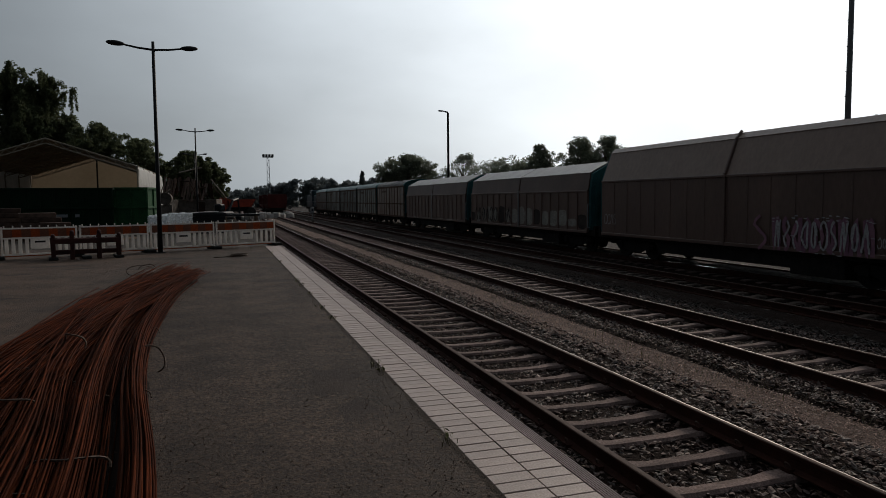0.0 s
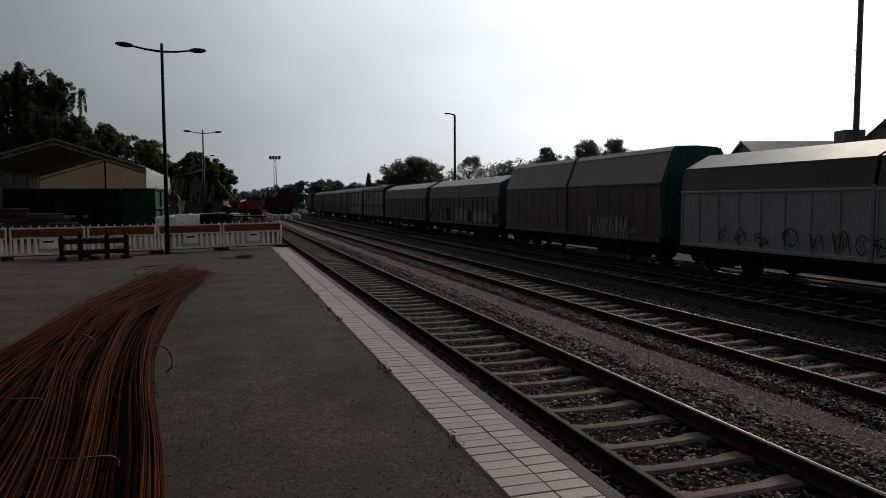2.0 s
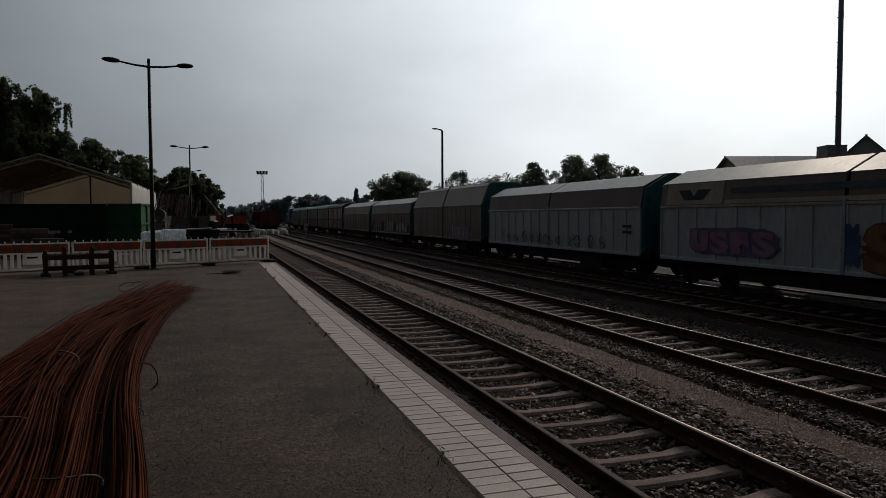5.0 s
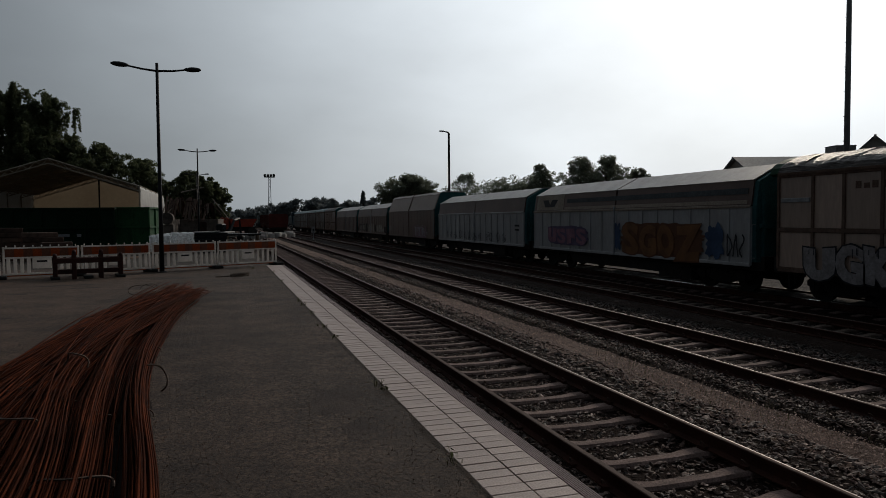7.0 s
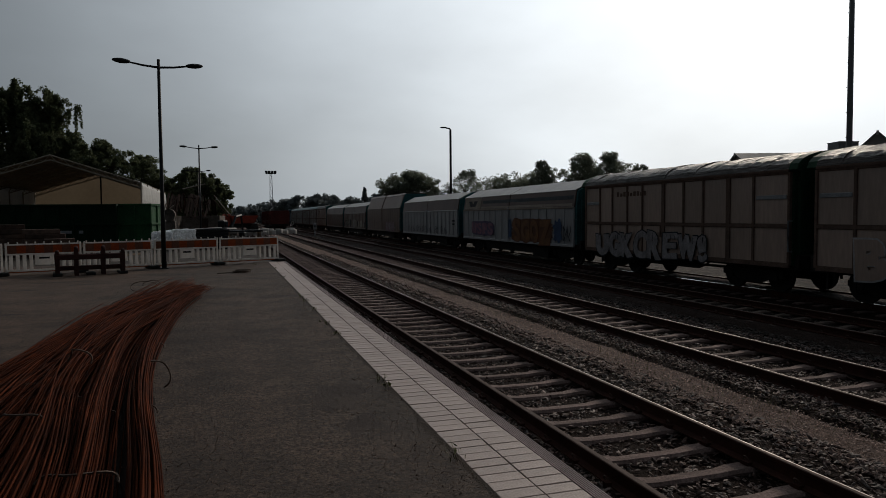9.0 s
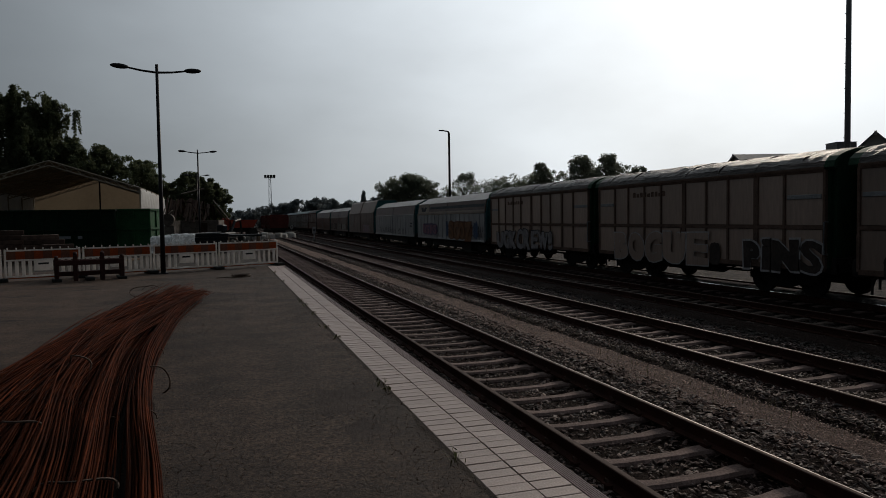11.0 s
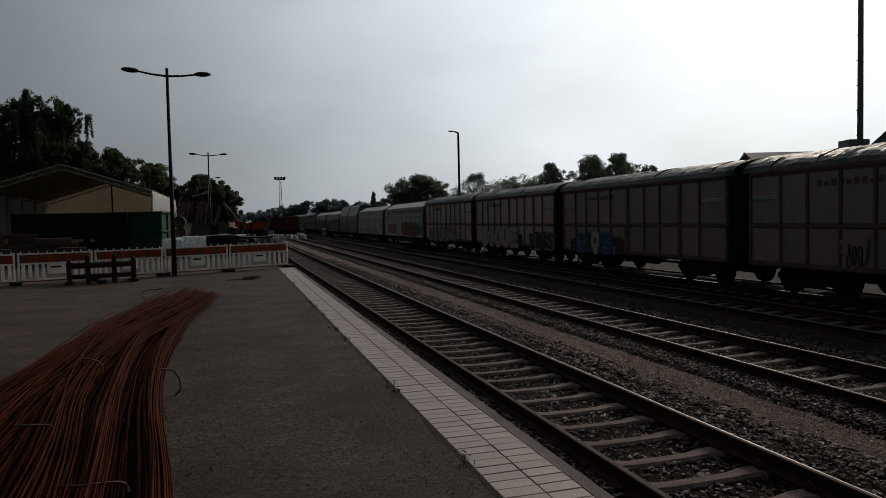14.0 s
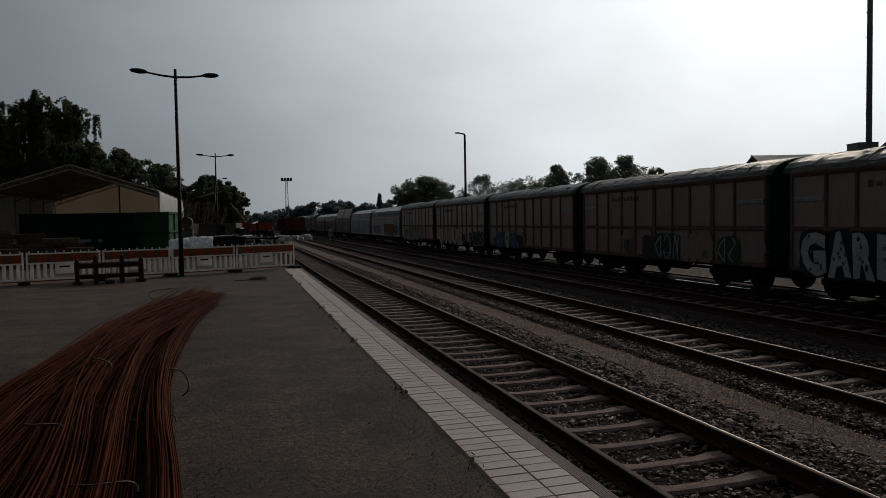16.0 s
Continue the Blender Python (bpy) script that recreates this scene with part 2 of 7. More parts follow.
M = dict(
    yard=mat("yard_dirt", (0.036, 0.027, 0.021), (0.017, 0.013, 0.011), 0.95, scale=0.3, fine=12, bump=0.5, dist=0.02, grain=0.4),
    tile=mat("pale_paving", (0.3763, 0.2888, 0.2537), (0.2705, 0.2054, 0.1798), 0.6, scale=1.6, fine=55, bump=0.4, dist=0.004, objects=0.10, grain=0.3, spec=0.3),
    grout=mat("dark_grout", (0.022, 0.018, 0.016), None, 0.95),
    kerb=mat("edge_stone", (0.2806, 0.2154, 0.2090), (0.1830, 0.1408, 0.1364), 0.85, scale=2, fine=60),
    concrete=mat("weathered_concrete", (0.17, 0.14, 0.118), (0.08, 0.067, 0.058), 0.9, scale=3, fine=40, bump=0.4, objects=0.2),
    sleeper=mat("grey_sleeper_concrete", (0.2211, 0.1519, 0.1326), (0.0982, 0.0666, 0.0580), 0.9, scale=4, fine=45, bump=0.6, objects=0.18, grain=0.5),
    gravel=mat("gravel_bed", (0.0280, 0.0167, 0.0130), (0.0100, 0.0062, 0.0050), 0.95, scale=7, fine=28, bump=1.0, dist=0.05, contrast=0.8, grain=0.7, spec=0.05),
    path=mat("fine_gravel", (0.1615, 0.1039, 0.0833), (0.0850, 0.0544, 0.0442), 0.95, scale=2.2, fine=45, bump=1.0, dist=0.03, contrast=0.6, grain=0.9),
    ground=mat("bare_ground", (0.12, 0.105, 0.085), (0.07, 0.07, 0.045), 0.95, scale=0.08, fine=3, bump=0.6, dist=0.05),
    beam=mat("weathered_brown_beam", (0.115, 0.075, 0.058), (0.055, 0.037, 0.03), 0.9, scale=3, fine=30, bump=0.4, objects=0.35),
    stone=mat("crushed_stone", (0.1355, 0.0822, 0.0655), (0.0420, 0.0254, 0.0206), 0.62, scale=9, fine=50, bump=0.3, islands=0.8, spec=0.2),
    # darker stone: the shade beside the train is put into its colour
    shaded_stone=mat("shade_dark_crushed_stone", (0.05, 0.039, 0.033), (0.018, 0.014, 0.012), 0.8, scale=9, fine=50, bump=0.3, islands=0.7, spec=0.15),
    # darker sleeper copy, likewise with the train's shade painted in
    shaded_sleeper=mat("shade_dark_sleeper", (0.125, 0.092, 0.077), (0.045, 0.034, 0.028), 0.9, scale=4, fine=45, bump=0.6, objects=0.3, grain=0.4),
    pebble=mat("pale_brown_pebbles", (0.4136, 0.2662, 0.2113), (0.1978, 0.1262, 0.1016), 0.6, scale=9, fine=50, bump=0.3, islands=0.85, spec=0.4),
    soil=mat("dark_soil", (0.05, 0.036, 0.027), (0.025, 0.018, 0.014), 0.95, scale=6, fine=40, bump=1.0, dist=0.02, grain=0.6),
    stain=mat("stained_asphalt", (0.05376, 0.03876, 0.032), (0.03024, 0.02193, 0.0185), 0.9, scale=1.5, fine=55, bump=1.0, dist=0.014, contrast=0.5, grain=0.8),
    rail_side=mat("rusty_rail", (0.0600, 0.0215, 0.0145), (0.0280, 0.0115, 0.0085), 0.85, scale=3, fine=60, spec=0.12),
    rail_dull=mat("rusty_rail_head", (0.075, 0.040, 0.030), (0.042, 0.024, 0.018), 0.8, scale=2, fine=50, bump=0.1, spec=0.15),
    rail_top=mat("worn_rail_head", (0.29, 0.235, 0.21), (0.19, 0.15, 0.133), 0.5, metal=0.5, scale=1.2, fine=30, bump=0.05, spec=0.35),
    rail_shiny=mat("polished_rail_head", (0.72, 0.70, 0.68), (0.6, 0.58, 0.56), 0.14, metal=1.0, scale=1.2, fine=30, bump=0.0, grain=0.08),
    rebar=mat("rusty_reinforcing_steel", (0.084, 0.0192, 0.0064), (0.025, 0.0063, 0.0026), 0.85, metal=0.0, scale=3, fine=120, bump=0.5, dist=0.003, objects=0.42, spec=0.03),
    # rust tint taken near black to paint the shade between the bars
    rust_shade=mat("rust_and_shade_dirt", (0.022, 0.0105, 0.0075), (0.012, 0.007, 0.0055), 0.95, scale=2, fine=50, bump=0.8, dist=0.01, grain=0.7),
    clip=mat("worn_steel_clip", (0.10, 0.062, 0.047), (0.055, 0.034, 0.026), 0.7, metal=0.1, scale=20, fine=90, bump=0.1),
    wire=mat("tie_wire", (0.09, 0.06, 0.045), None, 0.6, metal=0.6),
    white_plastic=mat("dirty_white_plastic", (0.7392, 0.7040, 0.6776), (0.6160, 0.5896, 0.5632), 0.5, scale=1.5, fine=12, bump=0.03, translucent=0.55, grain=0.08),
    orange=mat("orange_red_foil", (0.42, 0.095, 0.026), (0.32, 0.07, 0.022), 0.45, scale=6, fine=40, bump=0.03, translucent=0.3),
    brown_foil=mat("brown_board_foil", (0.22, 0.085, 0.05), (0.16, 0.062, 0.038), 0.5, scale=6, fine=40, bump=0.03),
    rubber=mat("black_rubber", (0.03, 0.029, 0.028), None, 0.9),
    dark_red=mat("dark_red_paint", (0.068, 0.022, 0.017), (0.036, 0.014, 0.012), 0.6, scale=4),
    black_steel=mat("dark_painted_steel", (0.022, 0.022, 0.024), (0.014, 0.014, 0.015), 0.5, scale=2, fine=30, bump=0.05),
    # mast colour lifted to grey to put haze into the paint
    mast_grey=mat("haze_grey_mast_paint", (0.17, 0.175, 0.18), (0.12, 0.124, 0.128), 0.6, scale=1.5, fine=20, bump=0.05),
    far_gravel=mat("trampled_far_gravel", (0.052, 0.039, 0.033), (0.020, 0.0155, 0.0135), 0.95, scale=2.5, fine=11, bump=1.0, dist=0.06, grain=0.9, contrast=0.3),
    galvanised=mat("galvanised_steel", (0.32, 0.33, 0.34), (0.22, 0.23, 0.24), 0.5, metal=0.6, scale=3),
    underframe=mat("sooty_underframe", (0.028, 0.024, 0.022), (0.016, 0.014, 0.013), 0.85, scale=3, fine=30),
    brown=mat("faded_brown_wagon_paint", (0.1720, 0.1015, 0.0783), (0.0989, 0.0585, 0.0464), 0.45, scale=0.9, fine=10, bump=0.1, stretch=(1, 1, 0.35), contrast=0.9, grain=0.15, spec=0.5),
    brown_top=mat("light_brown_canopy", (0.30, 0.208, 0.165), (0.22, 0.152, 0.121), 0.5, scale=0.7, fine=7, bump=0.1, stretch=(1, 1, 0.5), contrast=1.1, grain=0.12, spec=0.4),
    dark_brown=mat("dark_brown_canopy", (0.1484, 0.086, 0.068), (0.0901, 0.054, 0.044), 0.5, scale=0.8, fine=10, bump=0.1, contrast=0.8, grain=0.15, spec=0.4),
    tan=mat("tan_brown_van_boards", (0.285, 0.197, 0.150), (0.183, 0.125, 0.096), 0.34, scale=0.45, fine=7, bump=0.12, stretch=(1.6, 1.6, 0.25), contrast=1.2, objects=0.14, grain=0.16, spec=0.95),
    tan_pale=mat("pale_tan_van_boards", (0.4334, 0.3090, 0.2416), (0.2859, 0.2011, 0.1586), 0.34, scale=0.45, fine=7, bump=0.12, stretch=(1.6, 1.6, 0.25), contrast=1.2, objects=0.14, grain=0.16, spec=0.95),
    tan_frame=mat("brown_van_frame", (0.165, 0.108, 0.083), (0.10, 0.066, 0.051), 0.85, scale=2, fine=20),
    grey_white=mat("streaked_grey_white_paint", (0.4198, 0.4198, 0.4277), (0.2772, 0.2693, 0.2614), 0.42, scale=1.3, fine=9, bump=0.08, stretch=(1, 1, 0.3), objects=0.06, contrast=0.9, grain=0.15, spec=0.55),
    teal=mat("teal_end_paint", (0.035, 0.12, 0.125), (0.022, 0.075, 0.08), 0.6, scale=2, fine=20),
    green_end=mat("dark_green_end_paint", (0.02, 0.06, 0.032), (0.012, 0.035, 0.02), 0.7, scale=2, fine=20),
    roof=mat("weathered_sheet_roof", (0.095, 0.078, 0.070), (0.030, 0.025, 0.0225), 0.52, metal=0.05, scale=3.4, fine=9, bump=1.0, dist=0.06, stretch=(1, 0.16, 1), contrast=0.3, grain=0.6, spec=0.28),
    roof_smooth=mat("pale_smooth_roof", (0.36, 0.33, 0.31), (0.25, 0.23, 0.215), 0.5, metal=0.1, scale=1.2, fine=8, bump=0.15, spec=0.25, contrast=0.6, grain=0.12),
    roof_teal=mat("pale_teal_roof", (0.20, 0.27, 0.27), (0.13, 0.18, 0.18), 0.45, metal=0.2, scale=1.6, fine=10, bump=0.3),
    canopy_cream=mat("cream_band", (0.36, 0.30, 0.24), (0.26, 0.21, 0.17), 0.65, scale=1, fine=14, bump=0.1),
    grey_band=mat("grey_blue_band", (0.075, 0.085, 0.09), (0.05, 0.056, 0.06), 0.65, scale=1, fine=14, bump=0.1),
    paint_white=mat("white_spray_paint", (0.50, 0.48, 0.48), (0.34, 0.32, 0.32), 0.6, scale=4, fine=20, bump=0.0),
    paint_pale=mat("pale_outline_spray_paint", (0.42, 0.39, 0.34), (0.25, 0.23, 0.2), 0.65, scale=2.5, fine=14, bump=0.0, grain=0.3),
    paint_soot=mat("faded_black_spray_paint", (0.0650, 0.0488, 0.0423), (0.0358, 0.0286, 0.0260), 0.7, scale=2.0, fine=12, bump=0.0, grain=0.3),
    paint_cream=mat("cream_spray_paint", (0.46, 0.40, 0.29), (0.32, 0.28, 0.2), 0.65, scale=2.0, fine=12, bump=0.0, grain=0.2),
    paint_green=mat("green_spray_paint", (0.0300, 0.0900, 0.0600), (0.0210, 0.0540, 0.0390), 0.65, scale=2.0, fine=12, bump=0.0, grain=0.2),
    paint_silver=mat("dull_silver_spray_paint", (0.36, 0.33, 0.33), (0.2, 0.18, 0.18), 0.65, scale=2.5, fine=14, bump=0.0, grain=0.25),
    van_green=mat("faded_grey_green_van_boards", (0.125, 0.135, 0.12), (0.075, 0.083, 0.074), 0.42, scale=0.8, fine=10, bump=0.1, stretch=(1, 1, 0.3), contrast=0.8, objects=0.25, grain=0.15, spec=0.55),
    van_pale=mat("faded_pale_green_van_boards", (0.3, 0.31, 0.28), (0.14, 0.15, 0.135), 0.42, scale=0.8, fine=10, bump=0.1, stretch=(1, 1, 0.3), contrast=0.7, objects=0.35, grain=0.15, spec=0.55),
    paint_black=mat("black_spray_paint", (0.03, 0.03, 0.035), None, 0.6, bump=0.0),
    paint_pink=mat("pink_spray_paint", (0.34, 0.17, 0.22), (0.22, 0.11, 0.16), 0.6, scale=2, bump=0.0),
    paint_violet=mat("violet_spray_paint", (0.16, 0.12, 0.20), (0.10, 0.08, 0.13), 0.6, scale=2, bump=0.0),
    paint_orange=mat("orange_spray_paint", (0.2400, 0.1050, 0.0413), (0.1425, 0.0638, 0.0300), 0.6, scale=2, bump=0.0),
    paint_rust=mat("dark_rusty_spray_paint", (0.16, 0.068, 0.034), (0.10, 0.045, 0.026), 0.65, scale=2, bump=0.0),
    paint_blue=mat("blue_spray_paint", (0.0630, 0.1050, 0.1942), (0.0347, 0.0588, 0.1155), 0.6, scale=2, bump=0.0),
    paint_teal=mat("teal_spray_paint", (0.0303, 0.0660, 0.0660), (0.0220, 0.0440, 0.0440), 0.6, scale=2, bump=0.0),
    leaf=mat("foliage", (0.125, 0.140, 0.075), (0.075, 0.090, 0.047), 0.7, scale=0.4, fine=8, bump=0.0, islands=0.3, translucent=0.45),
    # pale blue-grey: distance haze is put into this leaf colour
    leaf_far_haze=mat("haze_tinted_far_foliage", (0.185, 0.205, 0.21), (0.16, 0.178, 0.183), 0.9, scale=0.05, fine=2, bump=0.0, islands=0.04, translucent=0.5),
    # leaves beyond the train, lightened part way to paint in the haze
    leaf_mid_haze=mat("haze_lightened_foliage", (0.185, 0.20, 0.15), (0.125, 0.14, 0.10), 0.8, scale=0.3, fine=6, bump=0.0, islands=0.25, translucent=0.5),
    weed=mat("dry_weed", (0.14, 0.12, 0.055), (0.075, 0.085, 0.03), 0.8, scale=1.5, fine=20, bump=0.0, islands=0.35),
    bark=mat("bark", (0.10, 0.075, 0.055), (0.05, 0.038, 0.03), 0.95, scale=2, fine=12, bump=0.8, dist=0.03),
    container=mat("green_container_paint", (0.024, 0.095, 0.036), (0.014, 0.055, 0.022), 0.7, scale=1.2, fine=14, bump=0.1),
    container_dark=mat("dark_green_container_paint", (0.0085, 0.030, 0.013), (0.005, 0.016, 0.008), 0.75, scale=1.2, fine=14, bump=0.1),
    tarp_beige=mat("beige_tarpaulin", (0.34, 0.265, 0.18), (0.28, 0.215, 0.145), 0.7, scale=0.3, fine=3, bump=0.2, translucent=0.27, grain=0.06),
    tarp_white=mat("white_tarpaulin", (0.74, 0.72, 0.68), (0.62, 0.60, 0.57), 0.6, scale=0.5, fine=6, bump=0.3, dist=0.03, translucent=0.35, grain=0.08),
    tent_frame=mat("dull_beige_steel", (0.42, 0.36, 0.28), (0.3, 0.255, 0.2), 0.6, scale=2, fine=20),
    sack=mat("white_woven_sack", (0.4960, 0.4800, 0.4560), (0.3360, 0.3200, 0.3040), 0.8, scale=2, fine=25, bump=0.4, dist=0.02, objects=0.15),
    foil=mat("crumpled_clear_foil", (0.92, 0.94, 0.95), (0.74, 0.76, 0.78), 0.2, metal=0.2, scale=3, fine=9, bump=0.9, dist=0.06, spec=0.8, translucent=0.5),
    timber=mat("old_timber", (0.24, 0.17, 0.12), (0.12, 0.088, 0.065), 0.9, scale=1.5, fine=30, bump=0.4, stretch=(1, 1, 4)),
    brick=mat("old_brown_roof", (0.0749, 0.0440, 0.0326), (0.0352, 0.0229, 0.0176), 0.9, scale=1, fine=9, bump=0.5, dist=0.03, objects=0.5),
    red_machine=mat("faded_red_paint", (0.32, 0.055, 0.03), (0.2, 0.035, 0.022), 0.55, scale=1.5, fine=14),
    maroon=mat("maroon_wagon_paint", (0.14, 0.032, 0.028), (0.08, 0.02, 0.018), 0.65, scale=0.8, fine=10),
    loco=mat("dark_blue_green_paint", (0.03, 0.06, 0.075), (0.02, 0.04, 0.05), 0.5, scale=1, fine=10),
    metal_roof=mat("grey_metal_roof", (0.20, 0.20, 0.205), (0.15, 0.15, 0.155), 0.55, scale=0.6, fine=6, bump=0.1),
    render_wall=mat("pale_render", (0.38, 0.36, 0.33), (0.3, 0.285, 0.26), 0.85, scale=0.5, fine=20),
    glass=mat("dark_window", (0.02, 0.025, 0.03), None, 0.08, spec=0.8, bump=0.0),
)


def asphalt_material():
    """Worn asphalt: stone chippings in the binder, dirt blotches, pale dust where the yard's traffic turns."""
    m = bpy.data.materials.new("asphalt")
    m.use_nodes = True
    n, l = m.node_tree.nodes, m.node_tree.links
    p = n["Principled BSDF"]
    p.inputs["Roughness"].default_value, p.inputs["Specular IOR Level"].default_value = 0.85, 0.2
    pos = n.new("ShaderNodeTexCoord").outputs["Object"]

    def noise_at(scale, detail, rough=0.6):
        t = n.new("ShaderNodeTexNoise")
        t.inputs["Scale"].default_value, t.inputs["Detail"].default_value, t.inputs["Roughness"].default_value = scale, detail, rough
        l.new(pos, t.inputs["Vector"])
        return t.outputs["Fac"]

    def remap(value, a, b, c, d):
        r = n.new("ShaderNodeMapRange")
        l.new(value, r.inputs["Value"])
        for socket, v in (("From Min", a), ("From Max", b), ("To Min", c), ("To Max", d)):
            r.inputs[socket].default_value = v
        return r.outputs[0]

    def calc(op, a, b):
        k = n.new("ShaderNodeMath")
        k.operation = op
        for i, v in enumerate((a, b)):
            if isinstance(v, (int, float)):
                k.inputs[i].default_value = v
            else:
                l.new(v, k.inputs[i])
        return k.outputs[0]

    def blend(fac, a, b):
        x = n.new("ShaderNodeMix")
        x.data_type = "RGBA"
        l.new(fac, x.inputs["Factor"])
        for name, v in (("A", a), ("B", b)):
            if isinstance(v, tuple):
                x.inputs[name].default_value = (*v, 1)
            else:
                l.new(v, x.inputs[name])
        return x.outputs["Result"]

    binder = blend(remap(noise_at(1.1, 6), 0.36, 0.64, 0, 1), (0.0344, 0.0220, 0.0156), (0.0615, 0.0393, 0.0277))
    sep = n.new("ShaderNodeSeparateXYZ")
    l.new(pos, sep.inputs[0])
    where = calc("MULTIPLY", remap(sep.outputs["X"], -1.6, -3.2, 0, 1), remap(sep.outputs["Y"], 6.0, 11.0, 0, 1))
    dusty = remap(calc("ADD", noise_at(0.55, 5, 0.62), calc("MULTIPLY", where, 0.34)), 0.62, 0.86, 0, 1)
    surface = blend(dusty, binder, (0.067, 0.0415, 0.0282))
    chips = n.new("ShaderNodeTexVoronoi")
    chips.inputs["Scale"].default_value = 58
    l.new(pos, chips.inputs["Vector"])
    split = n.new("ShaderNodeSeparateColor")
    l.new(chips.outputs["Color"], split.inputs[0])
    tone = calc("MULTIPLY", remap(split.outputs[0], 0, 1, 0.5, 1.6), remap(noise_at(16, 5, 0.7), 0.35, 0.65, 0.6, 1.42))
    tone = calc("MULTIPLY", tone, remap(noise_at(0.5, 4), 0.35, 0.65, 0.74, 1.18))
    tone = calc("MULTIPLY", tone, remap(noise_at(2.4, 5), 0.35, 0.65, 0.84, 1.14))
    hsv = n.new("ShaderNodeHueSaturation")
    l.new(surface, hsv.inputs["Color"])
    l.new(tone, hsv.inputs["Value"])
    l.new(hsv.outputs["Color"], p.inputs["Base Color"])
    bp = n.new("ShaderNodeBump")
    bp.inputs["Strength"].default_value, bp.inputs["Distance"].default_value = 1.0, 0.012
    l.new(calc("ADD", calc("MULTIPLY", split.outputs[1], 0.7), noise_at(30, 5, 0.7)), bp.inputs["Height"])
    l.new(bp.outputs[0], p.inputs["Normal"])
    return m


M["asphalt"] = asphalt_material()


# ---- mesh tools ----
def box(bm, x0, x1, y0, y1, z0, z1, mi=0):
    v = [bm.verts.new((x, y, z)) for z in (z0, z1) for y in (y0, y1) for x in (x0, x1)]
    for q in ((0, 2, 3, 1), (4, 5, 7, 6), (0, 1, 5, 4), (2, 6, 7, 3), (0, 4, 6, 2), (1, 3, 7, 5)):
        bm.faces.new([v[i] for i in q]).material_index = mi


def bbox(x0, x1, y0, y1, z0, z1, bevel=0.01):
    bm = bmesh.new()
    box(bm, x0, x1, y0, y1, z0, z1)
    if bevel:
        bmesh.ops.bevel(bm, geom=bm.edges[:], offset=bevel, segments=1, affect="EDGES")
    return bm


def extrude_y(bm, profile, y0, y1, cap=True, closed=True, mi=0):
    """A profile of (x, z) points swept from y0 to y1."""
    a = [bm.verts.new((x, y0, z)) for x, z in profile]
    b = [bm.verts.new((x, y1, z)) for x, z in profile]
    k = len(profile)
    for i in range(k if closed else k - 1):
        j = (i + 1) % k
        bm.faces.new((a[i], b[i], b[j], a[j])).material_index = mi
    if cap and closed:
        bm.faces.new(a[::-1]).material_index = mi
        bm.faces.new(b).material_index = mi


def tube(bm, pts, r, sides=6, r_end=None):
    pts = [Vector(p) for p in pts]
    rings = []
    for i, p in enumerate(pts):
        d = (pts[min(i + 1, len(pts) - 1)] - pts[max(i - 1, 0)]).normalized()
        u = d.cross(Vector((0, 0, 1)))
        if u.length < 1e-3:
            u = d.cross(Vector((1, 0, 0)))
        u.normalize()
        w = u.cross(d)
        rr = r if r_end is None else r + (r_end - r) * i / (len(pts) - 1)
        rings.append([bm.verts.new(p + rr * (math.cos(2 * math.pi * k / sides) * u + math.sin(2 * math.pi * k / sides) * w)) for k in range(sides)])
    for a, b in zip(rings, rings[1:]):
        for k in range(sides):
            bm.faces.new((a[k], a[(k + 1) % sides], b[(k + 1) % sides], b[k]))
    bm.faces.new(rings[0][::-1])
    bm.faces.new(rings[-1])


def mesh_of(name, bm, *mats):
    bmesh.ops.recalc_face_normals(bm, faces=bm.faces[:])
    me = bpy.data.meshes.new(name)
    bm.to_mesh(me)
    bm.free()
    for m in mats:
        me.materials.append(m)
    return me


def part(name, bm, material, parent=None, label="", at=None):
    """One mesh object from a bmesh or a mesh, under a thing or under a part."""
    me = bm if isinstance(bm, bpy.types.Mesh) else mesh_of(name, bm, *(material if isinstance(material, tuple) else (material,)))
    ob = new(name, me)
    ob.parent = parent
    if at is not None:
        ob.matrix_basis = at if isinstance(at, Matrix) else Matrix.Translation(at)
    return tagged(ob, label)


def smooth(ob):
    ob.data.shade_smooth()
    return ob


def thing(name, label, category, at=(0, 0, 0), group="", kind=""):
    ob = new(name)
    ob.matrix_basis = at if isinstance(at, Matrix) else Matrix.Translation(at)
    return tagged(ob, label, category, group, kind)


def whole(name, bm, material, label, category, at=None, group="", kind=""):
    return tagged(part(name, bm, material, None, "", at), label, category, group, kind)


def soup(name, verts, faces, material):
    me = bpy.data.meshes.new(name)
    me.from_pydata(np.asarray(verts).tolist(), [], faces if isinstance(faces, list) else faces.tolist())
    me.materials.append(material)
    return me

# ---- setting ----
def big_plane(name, x0, x1, y0, y1, z, material, label, category, thick=0.0, nx=1, ny=1, wobble=0.0):
    bm = bmesh.new()
    if thick:
        box(bm, x0, x1, y0, y1, z - thick, z)
    else:
        vs = [[bm.verts.new((x0 + (x1 - x0) * i / nx, y0 + (y1 - y0) * j / ny, z + wobble * noise.noise((i * 0.9, j * 0.9, z)))) for i in range(nx + 1)] for j in range(ny + 1)]
        for j in range(ny):
            for i in range(nx):
                bm.faces.new((vs[j][i], vs[j][i + 1], vs[j + 1][i + 1], vs[j + 1][i]))
    return whole(name, bm, material, label, category, kind="structure")


TILE_X0, TILE_SEAM, TILE_X1, EDGE_X = 1.585, 1.885, 2.152, 2.264
TILE_END = 28.3
big_plane("ground", -2500, 2500, -2500, 2500, -0.86, M["ground"], "bare earth and grass reaching the horizon", "ground")
